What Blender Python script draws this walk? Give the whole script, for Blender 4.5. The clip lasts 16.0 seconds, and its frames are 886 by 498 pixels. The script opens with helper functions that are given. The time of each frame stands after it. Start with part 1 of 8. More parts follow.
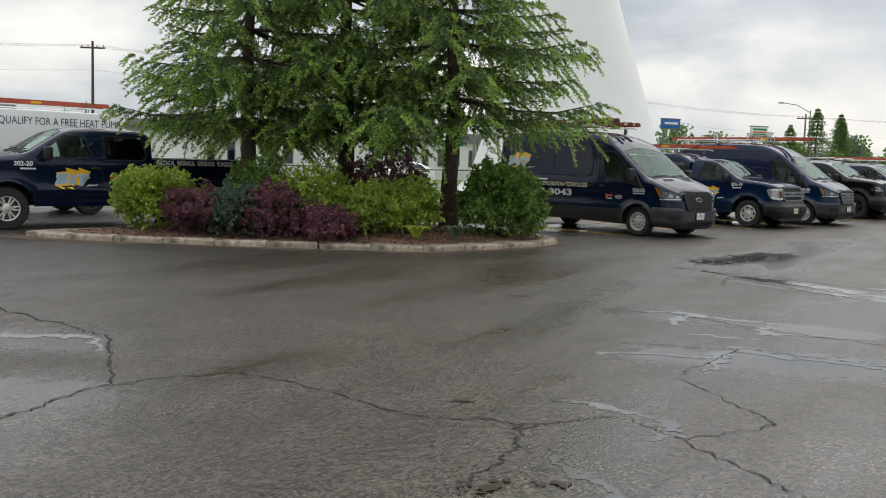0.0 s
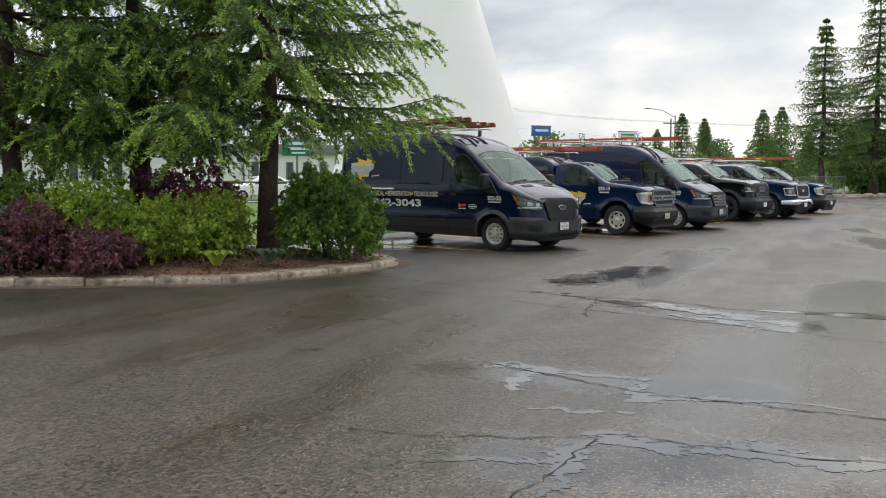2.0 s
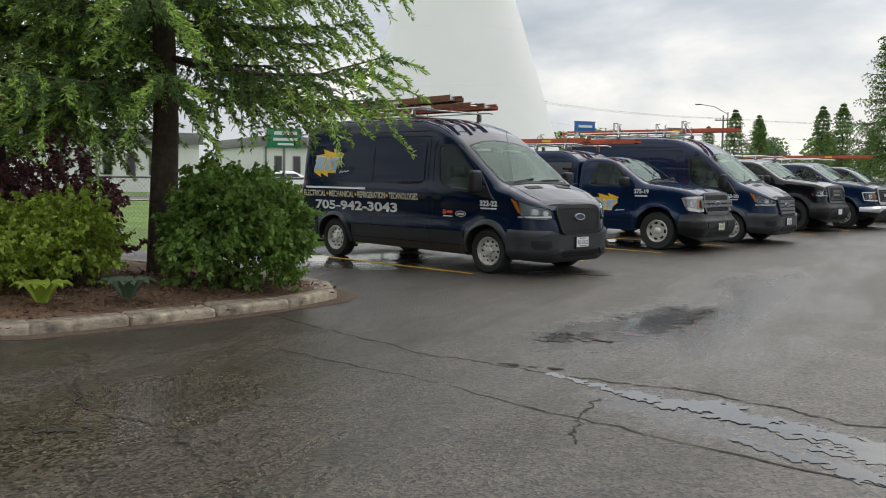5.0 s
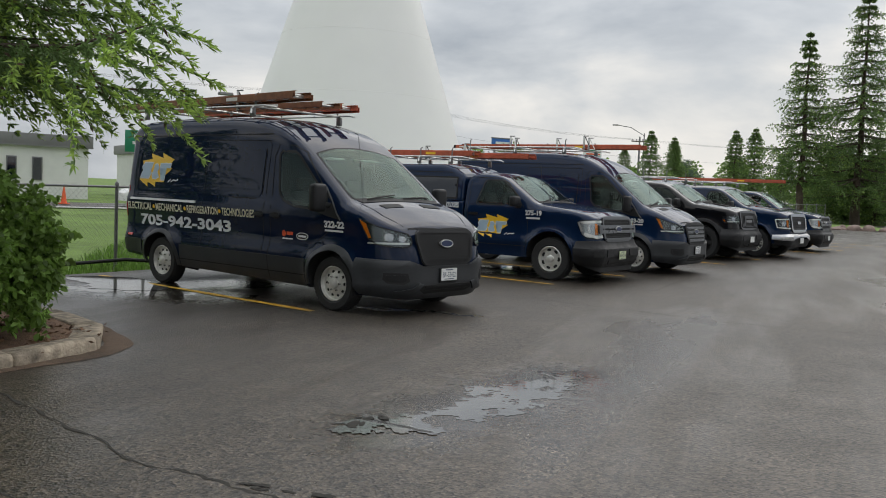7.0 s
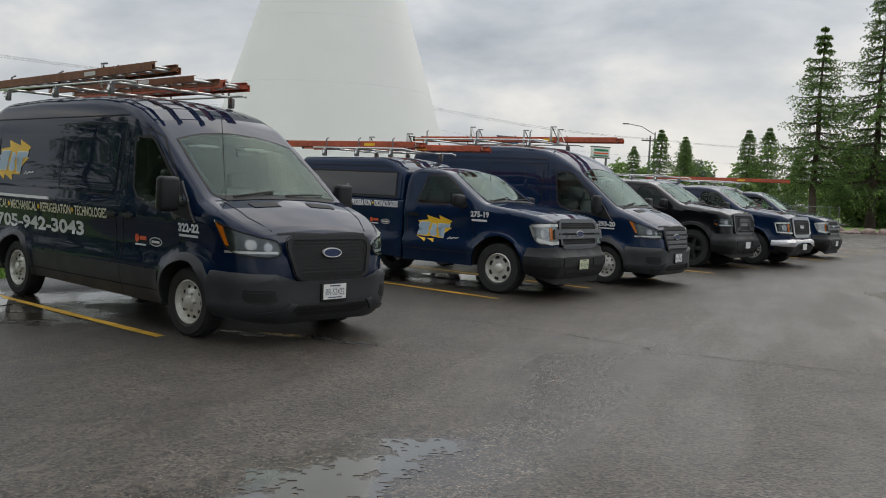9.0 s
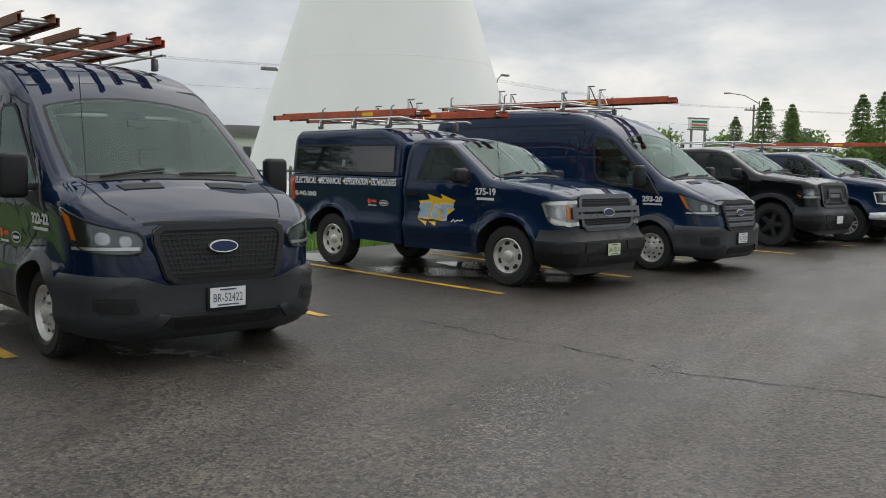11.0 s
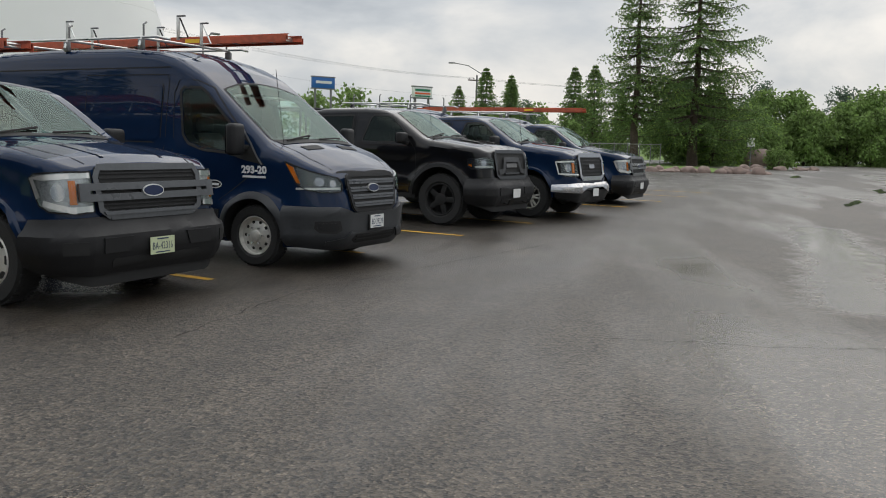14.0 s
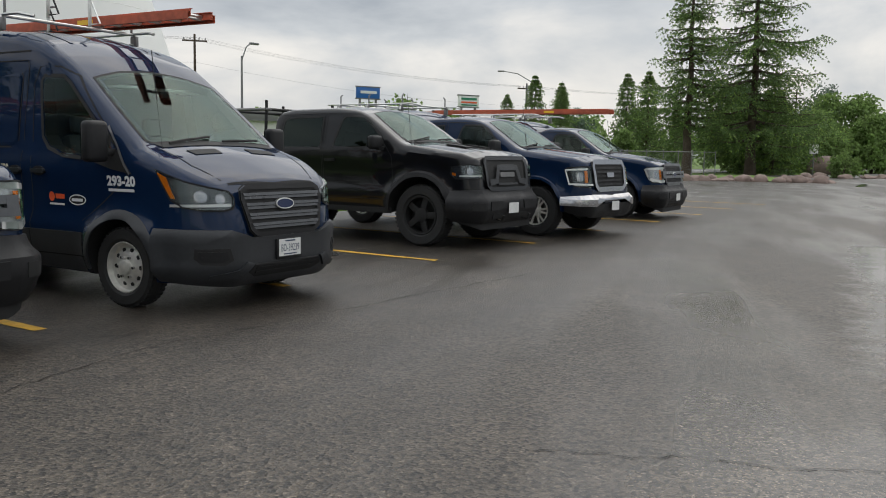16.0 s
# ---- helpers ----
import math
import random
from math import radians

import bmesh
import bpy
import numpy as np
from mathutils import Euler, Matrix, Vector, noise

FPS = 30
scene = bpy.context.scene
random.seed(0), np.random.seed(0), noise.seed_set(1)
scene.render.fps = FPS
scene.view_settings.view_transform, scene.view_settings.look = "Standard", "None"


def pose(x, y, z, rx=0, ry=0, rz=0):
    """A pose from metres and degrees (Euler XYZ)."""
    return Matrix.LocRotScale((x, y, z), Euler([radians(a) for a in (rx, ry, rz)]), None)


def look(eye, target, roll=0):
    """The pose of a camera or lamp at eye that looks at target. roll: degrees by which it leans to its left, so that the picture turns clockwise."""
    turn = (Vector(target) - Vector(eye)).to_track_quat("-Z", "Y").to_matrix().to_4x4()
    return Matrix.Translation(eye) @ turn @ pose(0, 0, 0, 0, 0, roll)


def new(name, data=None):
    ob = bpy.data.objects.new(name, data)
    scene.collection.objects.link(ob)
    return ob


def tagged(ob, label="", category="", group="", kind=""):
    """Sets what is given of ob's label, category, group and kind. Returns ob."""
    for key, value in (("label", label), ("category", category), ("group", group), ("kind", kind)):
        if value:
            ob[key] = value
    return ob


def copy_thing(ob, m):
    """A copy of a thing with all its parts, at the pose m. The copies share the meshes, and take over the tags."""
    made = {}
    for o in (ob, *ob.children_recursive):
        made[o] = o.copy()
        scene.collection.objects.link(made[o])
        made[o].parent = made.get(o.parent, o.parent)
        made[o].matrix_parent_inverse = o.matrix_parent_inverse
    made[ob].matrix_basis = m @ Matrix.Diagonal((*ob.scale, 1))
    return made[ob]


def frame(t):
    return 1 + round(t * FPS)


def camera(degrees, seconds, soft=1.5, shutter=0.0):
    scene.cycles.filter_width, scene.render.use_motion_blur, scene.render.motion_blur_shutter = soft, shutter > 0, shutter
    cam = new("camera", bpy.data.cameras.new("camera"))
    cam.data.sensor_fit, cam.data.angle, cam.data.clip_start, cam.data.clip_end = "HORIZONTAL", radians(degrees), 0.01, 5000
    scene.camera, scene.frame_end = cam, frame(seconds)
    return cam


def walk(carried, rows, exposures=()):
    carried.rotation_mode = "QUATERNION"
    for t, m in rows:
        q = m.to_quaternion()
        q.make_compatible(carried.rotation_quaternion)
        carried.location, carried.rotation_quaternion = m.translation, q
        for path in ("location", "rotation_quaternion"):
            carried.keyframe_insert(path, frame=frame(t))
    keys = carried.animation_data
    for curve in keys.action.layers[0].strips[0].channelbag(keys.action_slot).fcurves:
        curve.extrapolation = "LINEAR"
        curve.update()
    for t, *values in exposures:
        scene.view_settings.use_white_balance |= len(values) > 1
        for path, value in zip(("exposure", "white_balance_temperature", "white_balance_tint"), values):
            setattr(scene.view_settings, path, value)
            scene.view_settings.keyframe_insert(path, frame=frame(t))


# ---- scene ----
cam = camera(52.0, 16.0, soft=1.0)
PATH = [
    (0, (-0.344, -0.085, 1.555), (-0.242, 1.904, 1.369), 1.8),
    (0.5, (-0.105, 0.646, 1.52), (0.054, 2.629, 1.311), 1.6),
    (1, (0.241, 1.327, 1.489), (0.435, 3.307, 1.283), 0.9),
    (1.5, (0.496, 2.103, 1.466), (0.789, 4.074, 1.303), 0.2),
    (2, (0.888, 2.81, 1.485), (1.246, 4.771, 1.331), 0.2),
    (2.5, (1.246, 3.536, 1.536), (1.63, 5.492, 1.37), 0.8),
    (3, (1.618, 4.22, 1.525), (1.998, 6.179, 1.38), 2.3),
    (3.2, (1.755, 4.504, 1.517), (2.126, 6.462, 1.354), 2.6),
    (5.3, (2.87, 7.617, 1.509), (3.123, 9.594, 1.352), 0.7),
    (5.5, (2.949, 7.883, 1.514), (3.213, 9.861, 1.391), 0.8),
    (6, (3.353, 8.467, 1.545), (3.678, 10.437, 1.427), 1.3),
    (6.5, (3.72, 9.057, 1.54), (4.125, 11.012, 1.417), 2.0),
    (7, (4.14, 9.578, 1.551), (4.567, 11.528, 1.426), 2.4),
    (7.5, (4.493, 10.067, 1.564), (4.837, 12.035, 1.479), 2.1),
    (8, (4.949, 10.557, 1.569), (5.326, 12.519, 1.482), 2.1),
    (8.5, (5.39, 11.094, 1.591), (5.788, 13.051, 1.475), 2.2),
    (9, (5.887, 11.579, 1.579), (6.281, 13.535, 1.451), 2.8),
    (9.2, (6.082, 11.81, 1.547), (6.476, 13.765, 1.397), 2.9),
    (11.3, (7.844, 13.924, 1.526), (7.989, 15.781, 1.361), 0.9),
    (11.5, (7.968, 14.138, 1.54), (8.201, 15.988, 1.394), 0.5),
    (12, (8.38, 14.659, 1.534), (8.724, 16.492, 1.385), 0.4),
    (12.5, (8.786, 15.254, 1.511), (9.273, 17.052, 1.345), 1.0),
    (13, (9.276, 15.795, 1.489), (9.869, 17.559, 1.302), 1.8),
    (13.5, (9.751, 16.311, 1.465), (10.427, 18.046, 1.288), 2.0),
    (14, (10.217, 16.742, 1.473), (10.883, 18.477, 1.257), 1.5),
    (14.5, (10.719, 17.239, 1.463), (11.367, 18.983, 1.272), 0.9),
    (15, (11.177, 17.724, 1.436), (11.737, 19.502, 1.282), 1.2),
    (15.5, (11.651, 18.264, 1.418), (12.204, 20.042, 1.258), 1.3),
    (16, (12.122, 18.718, 1.412), (12.674, 20.494, 1.216), 1.0),
]
walk(cam, [(t, look(eye, target, roll)) for t, eye, target, roll in PATH],
     exposures=[(0.0, 0.12), (1.5, 0.32), (3.0, 0.13), (5.5, 0.18), (6.0, 0.06), (7.5, -0.08), (9.0, -0.12), (11.5, 0.02), (12.5, -0.08), (16.0, -0.08)])

# ---- world, sun, exposure ----
world = bpy.data.worlds.new("overcast_sky")
scene.world = world
world.use_nodes = True
wn, wl = world.node_tree.nodes, world.node_tree.links
wn.clear()
w_out = wn.new("ShaderNodeOutputWorld")
w_sky = wn.new("ShaderNodeTexSky")
w_sky.sky_type, w_sky.sun_disc = "NISHITA", False
w_sky.sun_elevation, w_sky.sun_rotation = radians(52), radians(43)
w_sky.air_density, w_sky.dust_density = 1.0, 3.0
w_bg1 = wn.new("ShaderNodeBackground")
w_bg1.inputs["Strength"].default_value = 0.06
w_bg2 = wn.new("ShaderNodeBackground")
w_bg2.inputs["Strength"].default_value = 1.0
w_tc = wn.new("ShaderNodeTexCoord")
w_map = wn.new("ShaderNodeMapping")
w_map.inputs["Scale"].default_value = (1.0, 1.0, 2.6)
w_map.inputs["Location"].default_value = (0.37, 0.2, 0.1)
w_no = wn.new("ShaderNodeTexNoise")
w_no.inputs["Scale"].default_value = 3.2
w_no.inputs["Detail"].default_value = 7.0
w_no.inputs["Roughness"].default_value = 0.52
w_no.inputs["Distortion"].default_value = 0.25
w_ramp = wn.new("ShaderNodeValToRGB")
cr = w_ramp.color_ramp
cr.elements[0].position, cr.elements[0].color = 0.36, (0.42, 0.46, 0.51, 1)
cr.elements[1].position, cr.elements[1].color = 0.66, (1.02, 0.985, 0.93, 1)
e = cr.elements.new(0.5)
e.color = (0.64, 0.67, 0.70, 1)
w_mix = wn.new("ShaderNodeMixShader")
w_mix.inputs[0].default_value = 0.82
wl.new(w_tc.outputs["Generated"], w_map.inputs["Vector"])
wl.new(w_map.outputs["Vector"], w_no.inputs["Vector"])
wl.new(w_no.outputs["Fac"], w_ramp.inputs["Fac"])
wl.new(w_ramp.outputs["Color"], w_bg2.inputs["Color"])
# an overcast sky is brighter towards the zenith
w_sep, w_mr = wn.new("ShaderNodeSeparateXYZ"), wn.new("ShaderNodeMapRange")
w_mr.inputs["From Min"].default_value, w_mr.inputs["From Max"].default_value = 0.15, 1.0
w_mr.inputs["To Min"].default_value, w_mr.inputs["To Max"].default_value = 1.08, 2.5
wl.new(w_tc.outputs["Generated"], w_sep.inputs[0])
wl.new(w_sep.outputs["Z"], w_mr.inputs["Value"])
wl.new(w_mr.outputs["Result"], w_bg2.inputs["Strength"])
wl.new(w_sky.outputs["Color"], w_bg1.inputs["Color"])
wl.new(w_bg1.outputs["Background"], w_mix.inputs[1])
wl.new(w_bg2.outputs["Background"], w_mix.inputs[2])
wl.new(w_mix.outputs["Shader"], w_out.inputs["Surface"])

sun = new("sun", bpy.data.lights.new("sun", "SUN"))
sun.data.energy, sun.data.angle, sun.data.color = 0.8, radians(70), (1.0, 0.96, 0.9)
sun.matrix_world = look((0, 0, 30), (-16.0, -17.2, 0))


# ---- materials ----
def mat(name, color, rough=0.6, metal=0.0, noise_scale=0.0, amount=0.25, bump=0.0, bump_scale=60.0, coat=0.0, spec=0.5, rough_var=0.0,
        random_tint=0.0, island=False, stain=0.0, trans=0.0):
    m = bpy.data.materials.new(name)
    m.use_nodes = True
    nt = m.node_tree
    b = nt.nodes["Principled BSDF"]
    b.inputs["Base Color"].default_value = (*color, 1)
    b.inputs["Roughness"].default_value, b.inputs["Metallic"].default_value = rough, metal
    b.inputs["Coat Weight"].default_value, b.inputs["Specular IOR Level"].default_value = coat, spec
    b.inputs["Coat Roughness"].default_value = 0.025
    b.inputs["Coat IOR"].default_value = 1.36
    b.inputs["Transmission Weight"].default_value = trans
    tc = nt.nodes.new("ShaderNodeTexCoord")
    if noise_scale or random_tint:
        rgb = nt.nodes.new("ShaderNodeHueSaturation")
        rgb.inputs["Color"].default_value = (*color, 1)
        val = None
        if noise_scale:
            n1, n2 = nt.nodes.new("ShaderNodeTexNoise"), nt.nodes.new("ShaderNodeTexNoise")
            n1.inputs["Scale"].default_value, n2.inputs["Scale"].default_value = noise_scale, noise_scale * 0.12
            n1.inputs["Detail"].default_value = n2.inputs["Detail"].default_value = 5
            nt.links.new(tc.outputs["Object"], n1.inputs["Vector"])
            nt.links.new(tc.outputs["Object"], n2.inputs["Vector"])
            add = nt.nodes.new("ShaderNodeMath")
            add.operation = "ADD"
            nt.links.new(n1.outputs["Fac"], add.inputs[0])
            nt.links.new(n2.outputs["Fac"], add.inputs[1])
            mr = nt.nodes.new("ShaderNodeMapRange")
            mr.inputs["From Min"].default_value, mr.inputs["From Max"].default_value = 0.65, 1.35
            mr.inputs["To Min"].default_value, mr.inputs["To Max"].default_value = 1 - amount, 1 + amount
            nt.links.new(add.outputs[0], mr.inputs["Value"])
            val = mr.outputs["Result"]
            if rough_var:
                rr = nt.nodes.new("ShaderNodeMapRange")
                rr.inputs["From Min"].default_value, rr.inputs["From Max"].default_value = 0.3, 0.7
                rr.inputs["To Min"].default_value, rr.inputs["To Max"].default_value = max(0.02, rough - rough_var), min(1, rough + rough_var)
                nt.links.new(n2.outputs["Fac"], rr.inputs["Value"])
                nt.links.new(rr.outputs["Result"], b.inputs["Roughness"])
        if random_tint:
            src = nt.nodes.new("ShaderNodeNewGeometry").outputs["Random Per Island"] if island else nt.nodes.new("ShaderNodeObjectInfo").outputs["Random"]
            m2 = nt.nodes.new("ShaderNodeMapRange")
            m2.inputs["To Min"].default_value, m2.inputs["To Max"].default_value = 1 - random_tint, 1 + random_tint
            nt.links.new(src, m2.inputs["Value"])
            if val is None:
                val = m2.outputs["Result"]
            else:
                mu = nt.nodes.new("ShaderNodeMath")
                mu.operation = "MULTIPLY"
                nt.links.new(val, mu.inputs[0])
                nt.links.new(m2.outputs["Result"], mu.inputs[1])
                val = mu.outputs[0]
        nt.links.new(val, rgb.inputs["Value"])
        nt.links.new(rgb.outputs["Color"], b.inputs["Base Color"])
    if bump:
        nb = nt.nodes.new("ShaderNodeTexNoise")
        nb.inputs["Scale"].default_value, nb.inputs["Detail"].default_value = bump_scale, 4
        nt.links.new(tc.outputs["Object"], nb.inputs["Vector"])
        bp = nt.nodes.new("ShaderNodeBump")
        bp.inputs["Strength"].default_value, bp.inputs["Distance"].default_value = bump, 0.02
        nt.links.new(nb.outputs["Fac"], bp.inputs["Height"])
        nt.links.new(bp.outputs["Normal"], b.inputs["Normal"])
    return m


def leafy(name, color, rough=0.6, through_light=0.5, **kw):
    """Foliage that lets part of the light through."""
    m = mat(name, color, rough, **kw)
    nt = m.node_tree
    b, out = nt.nodes["Principled BSDF"], nt.nodes["Material Output"]
    tr, mx = nt.nodes.new("ShaderNodeBsdfTranslucent"), nt.nodes.new("ShaderNodeMixShader")
    mx.inputs[0].default_value = through_light
    src = b.inputs["Base Color"].links[0].from_socket
    nt.links.new(src, tr.inputs["Color"])
    nt.links.new(b.outputs[0], mx.inputs[1])
    nt.links.new(tr.outputs[0], mx.inputs[2])
    nt.links.new(mx.outputs[0], out.inputs["Surface"])
    return m


def asphalt_material():
    m = bpy.data.materials.new("wet_asphalt")
    m.use_nodes = True
    nt = m.node_tree
    N, L = nt.nodes, nt.links
    b = N["Principled BSDF"]
    tc = N.new("ShaderNodeTexCoord")

    def noise_at(scale, detail=4, stretch=None):
        n = N.new("ShaderNodeTexNoise")
        n.inputs["Scale"].default_value, n.inputs["Detail"].default_value = scale, detail
        if stretch:
            mp = N.new("ShaderNodeMapping")
            mp.vector_type = "TEXTURE"
            mp.inputs["Rotation"].default_value = (0, 0, radians(stretch[0]))
            mp.inputs["Scale"].default_value = (stretch[1], stretch[2], 1)
            L.new(tc.outputs["Object"], mp.inputs["Vector"])
            L.new(mp.outputs["Vector"], n.inputs["Vector"])
        else:
            L.new(tc.outputs["Object"], n.inputs["Vector"])
        return n.outputs["Fac"]

    def rng(src, a, z, lo, hi):
        r = N.new("ShaderNodeMapRange")
        for k, v in zip(("From Min", "From Max", "To Min", "To Max"), (a, z, lo, hi)):
            r.inputs[k].default_value = v
        L.new(src, r.inputs["Value"])
        return r.outputs["Result"]

    def op(kind, x, y):
        o = N.new("ShaderNodeMath")
        o.operation = kind
        for i, v in enumerate((x, y)):
            if isinstance(v, (int, float)):
                o.inputs[i].default_value = v
            else:
                L.new(v, o.inputs[i])
        return o.outputs[0]

    vor = N.new("ShaderNodeTexVoronoi")
    vor.inputs["Scale"].default_value = 48
    L.new(tc.outputs["Object"], vor.inputs["Vector"])
    grit = op("ADD", rng(vor.outputs["Color"], 0.15, 0.85, 0.05, 1.5), rng(noise_at(60, 1), 0.62, 0.72, 0.0, 1.9))
    big = noise_at(0.22, 5)
    mid = noise_at(1.6, 5)
    drive = noise_at(0.35, 4, (58, 3.2, 0.6))
    # oily, dirtier ground in the stalls
    sep = N.new("ShaderNodeSeparateXYZ")
    L.new(tc.outputs["Object"], sep.inputs[0])
    across = op("ADD", op("SUBTRACT", op("MULTIPLY", sep.outputs["X"], 0.6225), op("MULTIPLY", sep.outputs["Y"], 0.7826)), op("MULTIPLY", mid, 3.0))
    dirt = rng(across, -12.0, -8.5, 0.62, 1.0)
    grit = op("MULTIPLY", grit, dirt)
    tone = op("MULTIPLY", grit, op("MULTIPLY", rng(mid, 0.3, 0.7, 0.8, 1.2), rng(big, 0.3, 0.7, 0.8, 1.25)))
    mix = N.new("ShaderNodeMix")
    mix.data_type = "RGBA"
    mix.inputs[6].default_value = (0, 0, 0, 1)
    mix.inputs[7].default_value = (0.060, 0.0485, 0.0365, 1)
    mix.clamp_factor = False
    L.new(tone, mix.inputs[0])
    L.new(mix.outputs[2], b.inputs["Base Color"])
    def halo(ax, ay, bx, by, half):
        """1 along a line of standing water, fading out raggedly past its half width."""
        dx, dy = bx - ax, by - ay
        px, py = op("SUBTRACT", sep.outputs["X"], ax), op("SUBTRACT", sep.outputs["Y"], ay)
        h = rng(op("ADD", op("MULTIPLY", px, dx), op("MULTIPLY", py, dy)), 0, dx * dx + dy * dy, 0, 1)
        ex, ey = op("SUBTRACT", px, op("MULTIPLY", h, dx)), op("SUBTRACT", py, op("MULTIPLY", h, dy))
        d = op("SQRT", op("ADD", op("MULTIPLY", ex, ex), op("MULTIPLY", ey, ey)), 0)
        return rng(op("SUBTRACT", d, op("MULTIPLY", ragged, half * 1.6)), -half * 0.35, half * 0.25, 1.0, 0.0)

    ragged = op("ADD", op("MULTIPLY", noise_at(3.5, 5), 0.75), op("MULTIPLY", noise_at(14, 3), 0.25))
    pools = None
    for line in ((5.1, 15.3, 6.8, 16.75, 0.75), (4.9, 13.0, 6.0, 11.2, 0.5), (2.3, 9.7, 4.2, 8.6, 0.45), (2.0, 7.4, 5.0, 6.6, 0.6), (1.0, 23.0, 3.6, 22.0, 0.9),
                 (8.2, 26.6, 10.2, 25.6, 0.6), (-5.5, 7.6, -2.9, 7.5, 0.7), (-4.2, 5.6, -2.7, 5.9, 0.6), (16.7, 23.0, 22.1, 29.2, 0.6), (1.5, 22.6, 3.9, 23.5, 0.8)):
        pools = halo(*line) if pools is None else op("MAXIMUM", pools, halo(*line))
    wet = op("MULTIPLY", op("MULTIPLY", rng(drive, 0.45, 0.60, 0.0, 1.0), rng(big, 0.35, 0.6, 0.5, 1.0)), rng(across, -11.5, -7.5, 0.75, 1.0))
    # the driving lane holds more water than the stalls
    wet = op("MINIMUM", 1.0, op("ADD", wet, op("MULTIPLY", rng(across, -6.5, -2.5, 0.0, 0.9), rng(noise_at(0.5, 5, (50, 2.5, 0.8)), 0.35, 0.62, 0.25, 1.0))))
    L.new(op("MULTIPLY", rng(wet, 0, 1, 0.52, 0.20), rng(pools, 0, 1, 1.0, 0.38)), b.inputs["Roughness"])
    b.inputs["Specular IOR Level"].default_value = 0.5
    bp = N.new("ShaderNodeBump")
    bp.inputs["Distance"].default_value = 0.006
    L.new(op("MULTIPLY", rng(wet, 0, 1, 1.0, 0.22), rng(pools, 0, 1, 1.0, 0.12)), bp.inputs["Strength"])
    fine = noise_at(110, 2)
    L.new(op("ADD", op("MULTIPLY", vor.outputs["Distance"], 1.0), fine), bp.inputs["Height"])
    L.new(bp.outputs["Normal"], b.inputs["Normal"])
    return m


def glass_material(name, tint, rough=0.0, gloss=1.0):
    """Thin tinted automotive glass: lets light straight through, with a glossy face."""
    m = bpy.data.materials.new(name)
    m.use_nodes = True
    N, L = m.node_tree.nodes, m.node_tree.links
    N.remove(N["Principled BSDF"])
    clear, shine, mix = N.new("ShaderNodeBsdfTransparent"), N.new("ShaderNodeBsdfGlossy"), N.new("ShaderNodeMixShader")
    clear.inputs["Color"].default_value = (*tint, 1)
    shine.inputs["Color"].default_value = (gloss * 0.82, gloss, gloss * 0.93, 1)
    shine.inputs["Roughness"].default_value = 0.02 + rough
    # a pane has two faces, so it mirrors more than one face would
    fr, twice = N.new("ShaderNodeFresnel"), N.new("ShaderNodeMath")
    fr.inputs["IOR"].default_value = 1.5
    twice.operation, twice.use_clamp = "MULTIPLY", True
    twice.inputs[1].default_value = 0.95
    L.new(fr.outputs[0], twice.inputs[0])
    L.new(twice.outputs[0], mix.inputs[0])
    L.new(clear.outputs[0], mix.inputs[1])
    L.new(shine.outputs[0], mix.inputs[2])
    L.new(mix.outputs[0], N["Material Output"].inputs["Surface"])
    return m


